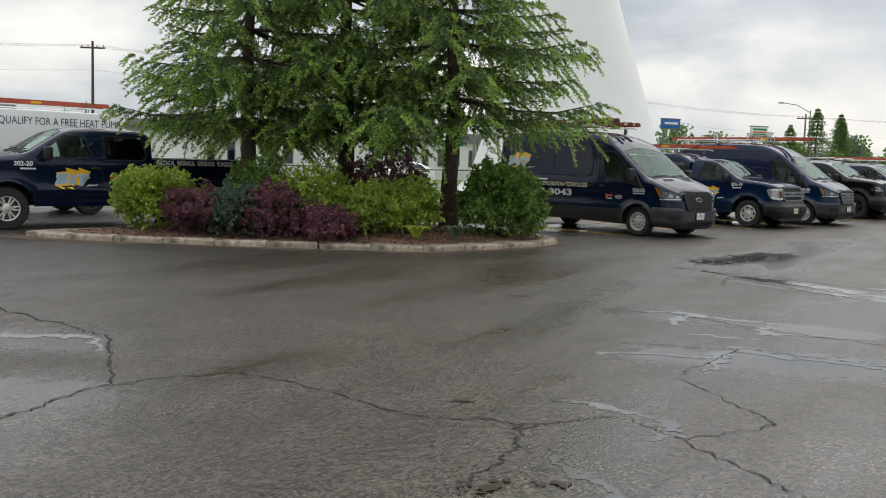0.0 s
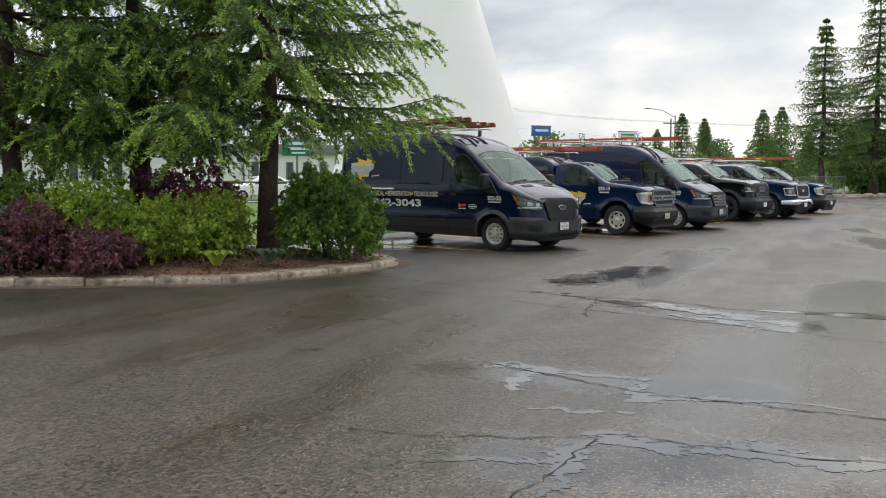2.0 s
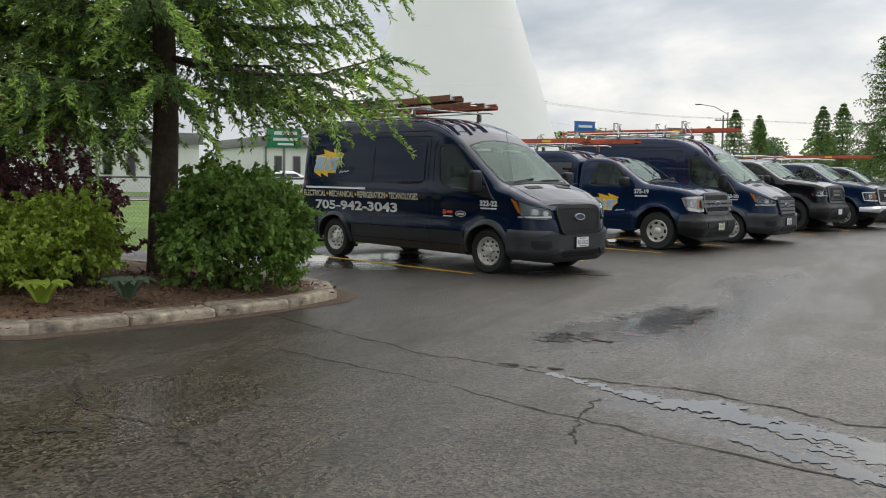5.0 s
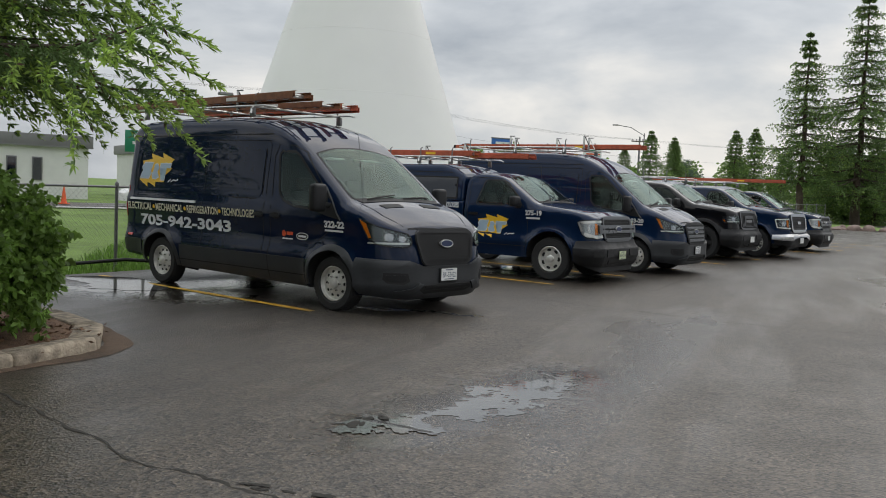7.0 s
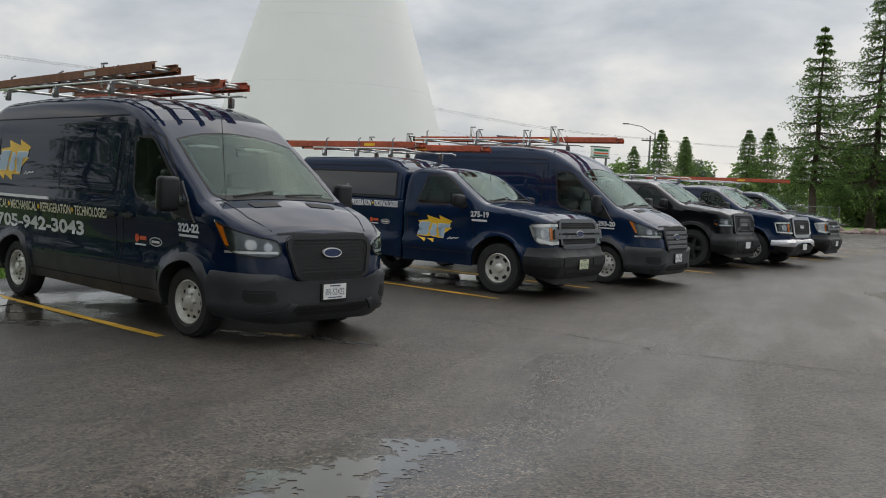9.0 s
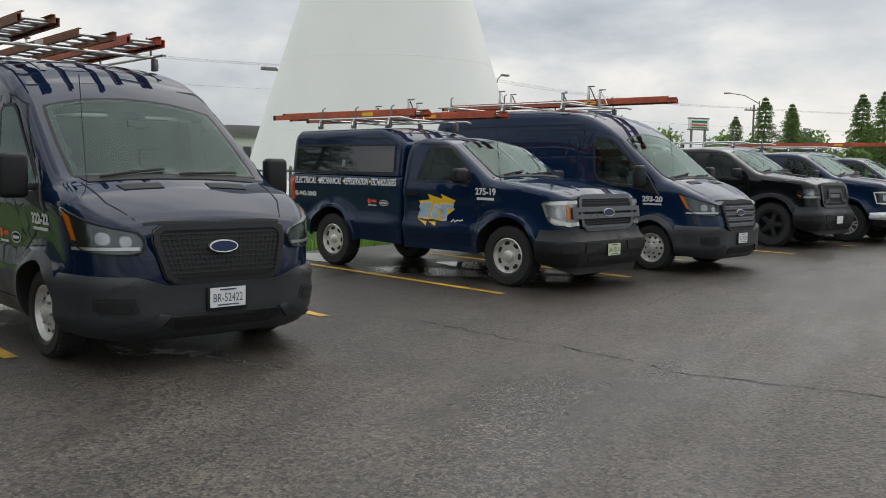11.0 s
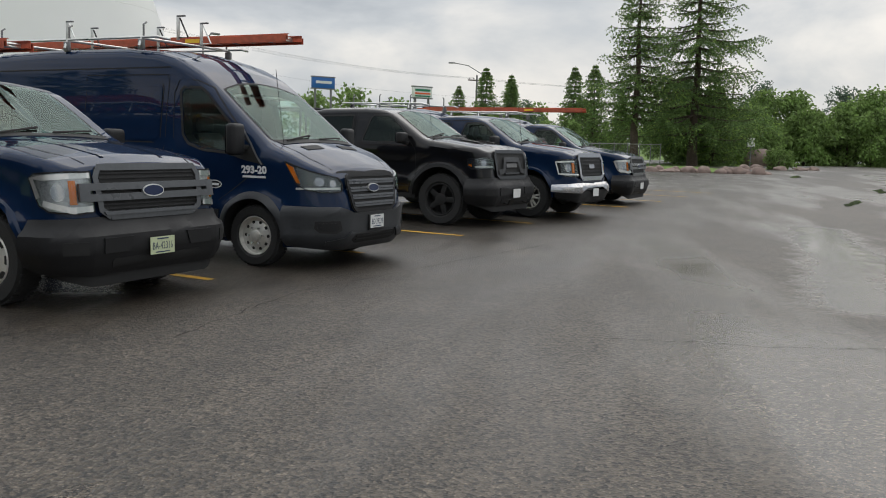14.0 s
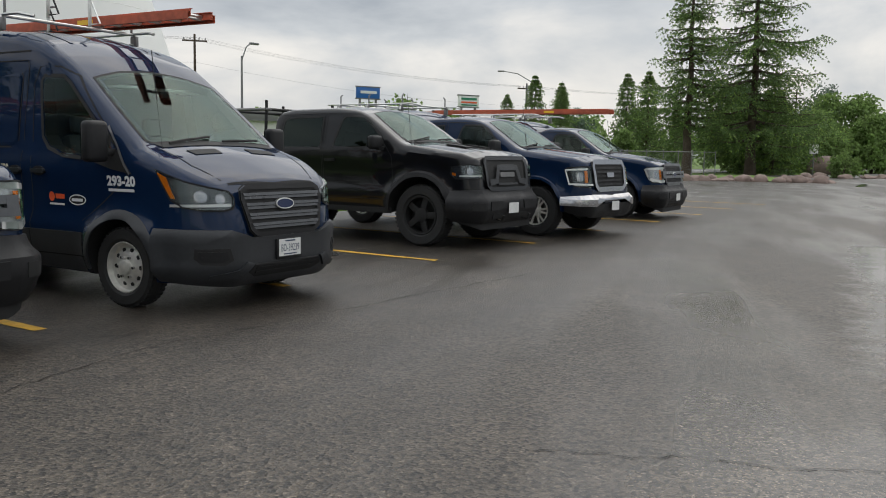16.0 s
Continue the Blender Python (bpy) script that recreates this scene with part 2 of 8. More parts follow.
M = {
    "asphalt": asphalt_material(),
    "navy": mat("navy_car_paint", (0.0052, 0.0165, 0.047), 0.5, 0.1, noise_scale=6, amount=0.10, coat=1.0, spec=0.0, bump=0.012, bump_scale=140),
    "navy_dark": mat("dark_navy_car_paint", (0.0030, 0.0095, 0.030), 0.5, 0.1, noise_scale=6, amount=0.10, coat=1.0, spec=0.0, bump=0.012, bump_scale=140),
    "black_paint": mat("black_car_paint", (0.004, 0.004, 0.005), 0.4, 0.2, noise_scale=6, amount=0.12, coat=1.0, spec=0.1, bump=0.012, bump_scale=140),
    "gloss_panel": mat("glossy_dark_side_film", (0.004, 0.006, 0.011), 0.04, coat=1.0, spec=0.5, noise_scale=5, amount=0.1),
    "lamp_grey": mat("headlamp_inner_grey", (0.10, 0.105, 0.11), 0.2, 0.8, noise_scale=30, amount=0.3),
    "lamp_bright": mat("headlamp_bright_bowl", (0.42, 0.425, 0.43), 0.3, 0.7, noise_scale=40, amount=0.4),
    "white_paint": mat("white_enamel", (0.78, 0.78, 0.77), 0.35, noise_scale=4, amount=0.05, rough_var=0.1),
    "plastic": mat("grey_black_plastic", (0.028, 0.030, 0.033), 0.42, spec=0.4, noise_scale=30, amount=0.15, bump=0.08, bump_scale=300, rough_var=0.1),
    "bumper_black": mat("black_bumper_plastic", (0.012, 0.012, 0.013), 0.5, spec=0.3, noise_scale=30, amount=0.2, bump=0.08, bump_scale=300, rough_var=0.1),
    "grey_bar": mat("grey_satin_grille_bar", (0.085, 0.09, 0.097), 0.35, 0.3, noise_scale=20, amount=0.2, rough_var=0.1),
    "plate_green": mat("pale_yellow_green_plate", (0.55, 0.60, 0.38), 0.4, noise_scale=30, amount=0.1),
    "black": mat("matt_black", (0.008, 0.008, 0.008), 0.7, noise_scale=20, amount=0.2),
    "gap": mat("panel_gap", (0.004, 0.004, 0.005), 0.8),
    "tyre": mat("tyre_rubber", (0.018, 0.018, 0.018), 0.75, noise_scale=25, amount=0.25, bump=0.15, bump_scale=80, rough_var=0.1),
    "steel": mat("painted_steel_rim", (0.66, 0.65, 0.61), 0.4, 0.6, noise_scale=18, amount=0.18, rough_var=0.1),
    "chrome": mat("chrome", (0.42, 0.42, 0.43), 0.10, 1.0, noise_scale=14, amount=0.06),
    "alu": mat("aluminium", (0.62, 0.62, 0.60), 0.35, 0.9, noise_scale=22, amount=0.15, rough_var=0.1),
    "glass": glass_material("tinted_windscreen_glass", (0.66, 0.80, 0.74), 0.0, 0.75),
    "dark_glass": glass_material("dark_privacy_glass", (0.10, 0.11, 0.11), 0.0, 0.7),
    "lens": glass_material("headlamp_lens", (0.88, 0.90, 0.91), 0.0, 0.8),
    "amber": mat("amber_marker_lens", (0.75, 0.20, 0.01), 0.15, coat=1.0, noise_scale=40, amount=0.15),
    "red_lens": mat("red_tail_lamp", (0.45, 0.02, 0.015), 0.15, coat=1.0, noise_scale=40, amount=0.15),
    "decal_white": mat("white_vinyl_letters", (0.70, 0.71, 0.72), 0.4),
    "decal_cream": mat("cream_vinyl_letters", (0.70, 0.66, 0.50), 0.4),
    "decal_yellow": mat("yellow_vinyl", (0.85, 0.52, 0.03), 0.4),
    "decal_blue": mat("pale_blue_vinyl", (0.38, 0.50, 0.60), 0.4),
    "decal_orange": mat("orange_vinyl", (0.70, 0.10, 0.03), 0.4),
    "plate": mat("licence_plate_white", (0.70, 0.70, 0.68), 0.4, noise_scale=30, amount=0.1),
    "plate_ink": mat("licence_plate_ink", (0.03, 0.05, 0.10), 0.5),
    "badge": mat("badge_blue", (0.006, 0.016, 0.06), 0.35, spec=0.3),
    "seat": mat("dark_seat_cloth", (0.05, 0.05, 0.05), 0.9, noise_scale=30, amount=0.2),
    "paper": mat("white_paper", (0.75, 0.75, 0.72), 0.8),
    "ladder_orange": mat("orange_fibreglass", (0.44, 0.095, 0.045), 0.55, noise_scale=14, amount=0.35, rough_var=0.1),
    "ladder_brown": mat("weathered_brown_fibreglass", (0.23, 0.095, 0.045), 0.6, noise_scale=14, amount=0.35, rough_var=0.1),
    "line": mat("worn_yellow_road_paint", (0.55, 0.32, 0.03), 0.5, noise_scale=9, amount=0.45, bump=0.2, bump_scale=120, rough_var=0.15),
    "white_line": mat("worn_white_road_paint", (0.45, 0.45, 0.43), 0.5, noise_scale=9, amount=0.4, bump=0.2, bump_scale=120),
    # pale grey base brightens the water, standing in for stronger sky reflection
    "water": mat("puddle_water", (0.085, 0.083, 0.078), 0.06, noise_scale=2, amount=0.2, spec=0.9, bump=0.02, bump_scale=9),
    "crack": mat("open_crack_dirt", (0.020, 0.018, 0.014), 0.9, noise_scale=20, amount=0.4),
    "crack_dirt": mat("mossy_crack_dirt", (0.035, 0.028, 0.015), 0.9, noise_scale=12, amount=0.5),
    "grass_base": mat("lawn_soil_and_turf", (0.115, 0.185, 0.035), 0.95, noise_scale=3.0, amount=0.45, bump=0.6, bump_scale=90),
    "grass": leafy("grass_blades", (0.125, 0.225, 0.04), 0.75, random_tint=0.4, island=True),
    "mulch": mat("bark_mulch", (0.13, 0.075, 0.045), 0.95, noise_scale=16, amount=0.5, bump=0.9, bump_scale=70),
    "dirt": mat("washed_out_soil", (0.085, 0.055, 0.035), 0.9, noise_scale=12, amount=0.5, bump=0.7, bump_scale=80),
    "chip": mat("bark_chips", (0.15, 0.085, 0.05), 0.9, random_tint=0.6, island=True),
    "kerb": mat("weathered_kerb_concrete", (0.27, 0.225, 0.17), 0.9, noise_scale=11, amount=0.75, bump=0.8, bump_scale=38, random_tint=0.18),
    "bark": mat("spruce_bark", (0.075, 0.055, 0.042), 0.95, noise_scale=14, amount=0.45, bump=0.9, bump_scale=35),
    "needle": leafy("spruce_needles", (0.13, 0.21, 0.065), 0.6, 0.4, random_tint=0.45, island=True, noise_scale=0.8, amount=0.35),
    "needle_new": leafy("young_spruce_shoots", (0.31, 0.45, 0.09), 0.6, 0.4, random_tint=0.35, island=True, noise_scale=0.8, amount=0.3),
    "needle_dead": leafy("dry_brown_needles", (0.10, 0.065, 0.045), 0.8, random_tint=0.4, island=True),
    "leaf_green": leafy("green_shrub_leaves", (0.15, 0.25, 0.05), 0.5, random_tint=0.45, island=True, noise_scale=3, amount=0.3),
    "leaf_yellow": leafy("yellow_green_shrub_leaves", (0.31, 0.41, 0.06), 0.5, random_tint=0.4, island=True, noise_scale=3, amount=0.3),
    "leaf_purple": leafy("purple_barberry_leaves", (0.20, 0.085, 0.105), 0.5, random_tint=0.5, island=True, noise_scale=3, amount=0.3),
    "leaf_grey": leafy("grey_green_leaves", (0.11, 0.16, 0.11), 0.6, random_tint=0.4, island=True, noise_scale=3, amount=0.3),
    "leaf_far": leafy("distant_foliage", (0.19, 0.285, 0.085), 0.7, random_tint=0.45, island=True, noise_scale=0.7, amount=0.4),
    "tower": mat("white_painted_tower_steel", (0.74, 0.74, 0.72), 0.45, noise_scale=0.6, amount=0.03, rough_var=0.05),
    "wall_white": mat("white_block_wall", (0.66, 0.66, 0.64), 0.8, noise_scale=2.0, amount=0.06, bump=0.1, bump_scale=30),
    "wall_grey": mat("grey_metal_cladding", (0.16, 0.16, 0.16), 0.6, noise_scale=1.0, amount=0.1),
    "galv": mat("galvanised_steel", (0.20, 0.20, 0.20), 0.5, 0.6, noise_scale=15, amount=0.2, rough_var=0.1),
    "rock": mat("granite_boulder", (0.23, 0.17, 0.145), 0.85, noise_scale=3, amount=0.35, bump=0.7, bump_scale=9),
    "cone": mat("orange_traffic_cone", (0.75, 0.12, 0.03), 0.5),
    "sign_green": mat("green_road_sign", (0.02, 0.20, 0.11), 0.4),
    "sign_blue": mat("blue_store_sign", (0.02, 0.12, 0.40), 0.4),
    "concrete": mat("sidewalk_concrete", (0.36, 0.35, 0.33), 0.85, noise_scale=2, amount=0.2),
}


# ---- mesh helpers ----
def G(x, y):
    """Height of the gently rising ground."""
    return 0.006 * min(100.0, max(0.0, (x + y) * 0.7071 - 12.4))


def smooth(me, angle=35):
    for p in me.polygons:
        p.use_smooth = True
    me.set_sharp_from_angle(angle=radians(angle))


def mesh_of(bm, name, mats, angle=35):
    me = bpy.data.meshes.new(name)
    bm.to_mesh(me)
    bm.free()
    for m in (mats if isinstance(mats, (list, tuple)) else [mats]):
        me.materials.append(m)
    if angle:
        smooth(me, angle)
    return me


def part(name, bm, material, parent=None, label="", m=None, angle=35):
    """Links a bmesh, or a ready mesh, as one mesh object under a thing or part."""
    me = mesh_of(bm, name, material, angle) if isinstance(bm, bmesh.types.BMesh) else bm
    ob = new(name, me)
    ob.parent = parent
    if m is not None:
        ob.matrix_basis = m
    if label:
        ob["label"] = label
    return ob


def thing(name, m, label, category, group="", kind=""):
    ob = new(name)
    ob.empty_display_size = 0.2
    ob.matrix_basis = m
    return tagged(ob, label, category, group, kind)


def box(bm, c, s, bev=0.0, rot=None, seg=2):
    """A bevelled box of centre c and full size s."""
    r = bmesh.ops.create_cube(bm, size=1.0)
    vs = r["verts"]
    mtx = Matrix.Translation(c) @ (rot if rot is not None else Matrix()) @ Matrix.Diagonal((*s, 1))
    bmesh.ops.transform(bm, matrix=mtx, verts=vs)
    if bev:
        es = list({e for v in vs for e in v.link_edges})
        bmesh.ops.bevel(bm, geom=es, offset=min(bev, min(s) * 0.45), segments=seg, affect="EDGES", profile=0.5)
    return bm


def boxes(*items):
    bm = bmesh.new()
    for it in items:
        box(bm, *it)
    return bm


def tube(bm, pts, r, n=8, cap=True):
    """A round bar through points; r is one radius or one per point."""
    pts = [Vector(p) for p in pts]
    rings = []
    for i, p in enumerate(pts):
        d = (pts[min(i + 1, len(pts) - 1)] - pts[max(i - 1, 0)]).normalized()
        a = d.orthogonal().normalized() if i == 0 else (rings_a - d * rings_a.dot(d)).normalized()
        rings_a = a
        b = d.cross(a)
        rad = r[i] if isinstance(r, (list, tuple)) else r
        rings.append([bm.verts.new(p + (a * math.cos(k * math.tau / n) + b * math.sin(k * math.tau / n)) * rad) for k in range(n)])
    for q, w in zip(rings, rings[1:]):
        for k in range(n):
            bm.faces.new((q[k], q[(k + 1) % n], w[(k + 1) % n], w[k]))
    if cap:
        bm.faces.new(rings[0][::-1])
        bm.faces.new(rings[-1])
    return bm


def lathe(bm, prof, n=32, axis="y", close=False):
    """Turns a profile of (radius, along) about an axis."""
    rings = []
    for r, h in prof:
        ring = []
        for k in range(n):
            a = k * math.tau / n
            c, s = r * math.cos(a), r * math.sin(a)
            ring.append(bm.verts.new((c, h, s) if axis == "y" else (c, s, h)))
        rings.append(ring)
    for q, w in zip(rings, rings[1:]):
        for k in range(n):
            bm.faces.new((q[k], q[(k + 1) % n], w[(k + 1) % n], w[k]))
    if close:
        bm.faces.new(rings[0])
        bm.faces.new(rings[-1][::-1])
    bmesh.ops.recalc_face_normals(bm, faces=bm.faces[:])
    return bm


def quad_mesh(name, V, mats, idx=None):
    """A mesh of loose four-cornered blades: V is (n, 4, 3)."""
    V = np.asarray(V, dtype=np.float32)
    n = len(V)
    me = bpy.data.meshes.new(name)
    me.vertices.add(n * 4)
    me.vertices.foreach_set("co", V.reshape(-1))
    me.loops.add(n * 4)
    me.loops.foreach_set("vertex_index", np.arange(n * 4, dtype=np.int32))
    me.polygons.add(n)
    me.polygons.foreach_set("loop_start", np.arange(0, n * 4, 4, dtype=np.int32))
    for m in mats:
        me.materials.append(m)
    if idx is not None:
        me.polygons.foreach_set("material_index", np.asarray(idx, dtype=np.int32))
    me.update(calc_edges=True)
    return me


def blades(rng, P, D, length, width, droop=0.0):
    """Leaf-shaped quads at points P along directions D."""
    n = len(P)
    D = D / np.maximum(np.linalg.norm(D, axis=1, keepdims=True), 1e-6)
    R = rng.normal(size=(n, 3))
    S = np.cross(D, R)
    S /= np.maximum(np.linalg.norm(S, axis=1, keepdims=True), 1e-6)
    l = (length * rng.uniform(0.65, 1.25, n))[:, None]
    w = (width * rng.uniform(0.7, 1.2, n))[:, None]
    tip = P + D * l
    tip[:, 2] -= droop * l[:, 0]
    mid = P + D * l * 0.5
    return np.stack([P, mid + S * w * 0.5, tip, mid - S * w * 0.5], axis=1)


def strip_path(bm, pts, w, z, jitter=0.0, rng=random):
    """A flat ribbon along ground points, of width w."""
    prev = None
    pts = [Vector((*p, 0)) for p in pts]
    for i, p in enumerate(pts):
        d = (pts[min(i + 1, len(pts) - 1)] - pts[max(i - 1, 0)]).normalized()
        s = Vector((-d.y, d.x, 0)) * w * (0.5 + rng.uniform(-jitter, jitter) * 0.5)
        a, b = p + s, p - s
        v = [bm.verts.new((q.x, q.y, G(q.x, q.y) + z)) for q in (a, b)]
        if prev:
            bm.faces.new((prev[1], v[1], v[0], prev[0]))
        prev = v
    return bm


def wiggly(a, b, n, amp, rng):
    out = []
    a, b = Vector(a), Vector(b)
    s = Vector((-(b - a).y, (b - a).x)).normalized()
    off = 0.0
    for i in range(n + 1):
        f = i / n
        off = off * 0.75 + rng.uniform(-amp, amp)
        out.append(a.lerp(b, f) + s * off * min(1, 6 * f, 6 * (1 - f)))
    return out


# ---- ground, lot ----
E1, D1 = Vector((0.7071, 0.7071)), Vector((0.7071, -0.7071))  # along the row of stalls, out of the stalls


def sheet(name, outline, mtl, z, step, label, kind="structure"):
    """A ground-following sheet over a polygon."""
    bm = bmesh.new()
    bm.faces.new([bm.verts.new((x, y, 0)) for x, y in outline])
    xs, ys = [p[0] for p in outline], [p[1] for p in outline]
    for k in np.arange(min(xs) + step, max(xs), step):
        bmesh.ops.bisect_plane(bm, geom=bm.verts[:] + bm.edges[:] + bm.faces[:], plane_co=(k, 0, 0), plane_no=(1, 0, 0))
    for k in np.arange(min(ys) + step, max(ys), step):
        bmesh.ops.bisect_plane(bm, geom=bm.verts[:] + bm.edges[:] + bm.faces[:], plane_co=(0, k, 0), plane_no=(0, 1, 0))
    for v in bm.verts:
        v.co.z = G(v.co.x, v.co.y) + z
    bmesh.ops.recalc_face_normals(bm, faces=bm.faces[:])
    for f in bm.faces:
        if f.normal.z < 0:
            f.normal_flip()
    return tagged(part(name, bm, mtl, angle=60), label, name.replace("_", " "), kind=kind)


bm = bmesh.new()
bmesh.ops.create_grid(bm, x_segments=70, y_segments=70, size=1500)
for v in bm.verts:
    v.co.x, v.co.y = (math.copysign((abs(c) / 1500) ** 2.6 * 1500, c) for c in v.co.xy)
    v.co.z = G(v.co.x, v.co.y) - 0.12
tagged(part("ground", bm, M["grass_base"], angle=60), "wide green lawn and open land", "ground", kind="structure")

LOT = [(-70, -40), (80, -40), (95, 55), (62, 72), (46, 65.9), (1.2, 24.2), (-8, 27), (-70, 27)]
sheet("parking_lot", LOT, M["asphalt"], 0.0, 2.5, "wet patched asphalt parking lot with cracks and puddles", "structure")

# yellow stall lines
def stall_line(a, b, mtl=M["line"], w=0.11):
    rng_ = random.Random(int(a[0] * 100))
    n = 14
    pts = [Vector(a).lerp(Vector(b), i / n) for i in range(n + 1)]
    ob = part("stall_line", strip_path(bmesh.new(), pts, w, 0.005, 0.12, rng_), mtl)
    return tagged(ob, "worn yellow painted stall line on wet asphalt", "road marking", "stall lines", "structure")


STALL = Vector((math.cos(radians(-51.5)), math.sin(radians(-51.5))))
for end in ((4.97, 20.66), (7.25, 22.55), (9.26, 24.14), (11.27, 25.78), (13.28, 27.51), (15.3, 29.19), (17.3, 30.88), (19.31, 32.56), (21.32, 34.24), (23.33, 35.88), (25.3, 37.52), (27.35, 39.1)):
    a = Vector(end)
    stall_line(a - STALL * 4.8, a)
for k in range(6):
    a = Vector((29.60 + 2.01 * k, 40.88 + 1.655 * k))
    stall_line(a - STALL * 4.6, a, M["white_line"])


# puddles: thin sheets of standing water with an uneven rim
def puddle(cx, cy, a, b, turn, seed, rough=0.3):
    rng_ = random.Random(seed)
    bm = bmesh.new()
    n = 44
    rows = []
    c, s = math.cos(radians(turn)), math.sin(radians(turn))
    for sg in (1, -1):
        for k in range(n + 1):
            q = -1 + 2 * k / n if sg > 0 else 1 - 2 * k / n
            x = a * q
            wd = b * max(0.02, math.sqrt(max(0, 1 - q * q))) * (1 + rough * (0.9 * noise.noise(Vector((x * 1.1, seed * 3.7, sg * 5))) + 0.7 * noise.noise(Vector((x * 4, seed * 1.3, sg * 9))) + 0.4 * noise.noise(Vector((x * 14, seed, sg * 3)))))
            y = sg * max(0.004, wd) + b * rough * 1.2 * noise.noise(Vector((x * 0.9, seed * 2.1, 1)))
            rows.append((cx + c * x - s * y, cy + s * x + c * y))
    vs = [bm.verts.new((px, py, G(px, py) + 0.006)) for px, py in rows]
    bm.faces.new(vs)
    bmesh.ops.triangulate(bm, faces=bm.faces[:])
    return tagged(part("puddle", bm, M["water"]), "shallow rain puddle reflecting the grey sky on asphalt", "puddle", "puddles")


def broken_puddle(cx, cy, a, b, turn, seed, mtl=M["water"], name="puddle", label="broken shards of rainwater along a crack in the asphalt"):
    """Many small ragged pools strung along a line, in one sheet."""
    rng_ = random.Random(seed)
    bm = bmesh.new()
    c, s = math.cos(radians(turn)), math.sin(radians(turn))
    for k in range(11):
        u, v = a * rng_.uniform(-1, 1), b * rng_.gauss(0, 0.45)
        la = a * rng_.uniform(0.08, 0.30) * (1.25 - abs(u) / a)
        lb = max(0.012, b * rng_.uniform(0.12, 0.55))
        tilt = rng_.uniform(-0.35, 0.35)
        vs = []
        for j in range(26):
            t = j * math.tau / 26
            r = 1 + 0.55 * noise.noise(Vector((math.cos(t) * 2.2, math.sin(t) * 2.2, seed * 7 + k))) + 0.35 * noise.noise(Vector((math.cos(t) * 6, math.sin(t) * 6, seed + k * 3)))
            x, y = la * r * math.cos(t), lb * r * math.sin(t)
            x, y = u + x - tilt * y, v + y + tilt * x
            px, py = cx + c * x - s * y, cy + s * x + c * y
            vs.append(bm.verts.new((px, py, G(px, py) + 0.0055 + k * 0.0004)))
        bm.faces.new(vs)
    bmesh.ops.triangulate(bm, faces=bm.faces[:])
    return tagged(part(name, bm, mtl), label, name.replace("_", " "), name.replace("_", " ") + "s", "structure" if name != "puddle" else "")


for i, p in enumerate([
                       (2.28, 23.38, 1.1, 0.5, -50, 0.4), (6.86, 28.2, 0.9, 0.4, -50, 0.4),
                       (9.59, 26.87, 1.1, 0.4, -45, 0.4), (13.43, 30.67, 1.1, 0.4, -45, 0.4), (7.35, 11.49, 1.4, 0.12, -35, 0.5),
                       (28.66, 35.06, 1.6, 0.12, 40, 0.7), (35.05, 40.23, 1.8, 0.16, 45, 0.7), (41.49, 51.42, 2.2, 0.2, 45, 0.7), (25.43, 27.96, 1.4, 0.12, 50, 0.7)]):
    puddle(*p[:5], i + 3, p[5])


def film(path, seed, label="ragged film of rainwater in worn asphalt", cell=0.022):
    """Rainwater lying in worn asphalt along a line of (x, y, half width): ragged pools with dry grains between."""
    t = thing("puddle", Matrix(), label, "puddle", "puddles")
    wet = {}
    for (x0, y0, w0), (x1, y1, w1) in [e for p in path for e in zip(p, p[1:])]:
        d = Vector((x1 - x0, y1 - y0))
        ln = max(d.length, 0.01)
        d /= ln
        wm = max(w0, w1) * 1.7 + 0.25
        st = cell * 0.5
        n, k = int((ln + 0.08) / st) + 1, int(wm / st) + 1
        for i in range(-4, n):
            for j in range(-k, k + 1):
                q = min(1.0, max(0.0, i * st / ln))
                px, py = x0 + d.x * i * st - d.y * j * st, y0 + d.y * i * st + d.x * j * st
                key = (round(px / cell), round(py / cell))
                w = w0 + (w1 - w0) * q
                v = Vector((key[0] * cell, key[1] * cell, seed))
                off = j * st + 0.16 * noise.noise(v * 1.7) + 0.10 * noise.noise(v * 5.3)
                w *= 0.85 + 0.9 * noise.noise(v * 2.9)
                f = 1.05 - abs(off) / max(0.02, w) + 0.6 * noise.noise(v * 4.5) + 0.6 * noise.noise(v * 12) + 0.55 * noise.noise(v * 29)
                wet[key] = max(wet.get(key, -9), f)
    keys = {k for k, f in wet.items() if f > 0.5}
    while keys:
        stack, pool = [keys.pop()], []
        while stack:
            a, b = stack.pop()
            pool.append((a, b))
            for e in ((a + 1, b), (a - 1, b), (a, b + 1), (a, b - 1)):
                if e in keys:
                    keys.remove(e)
                    stack.append(e)
        if len(pool) < 12:
            continue
        bm, vs = bmesh.new(), {}
        for a, b in pool:
            row = []
            for e in ((a, b), (a + 1, b), (a + 1, b + 1), (a, b + 1)):
                if e not in vs:
                    h = noise.noise_vector(Vector((e[0] * 0.73, e[1] * 0.73, 2.5)))
                    px, py = (e[0] + h.x * 0.6) * cell, (e[1] + h.y * 0.6) * cell
                    vs[e] = bm.verts.new((px, py, G(px, py) + (0.0055 if 15 < px + py < 20.5 else 0.002)))
                row.append(vs[e])
            bm.faces.new(row)
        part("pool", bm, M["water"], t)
    return t


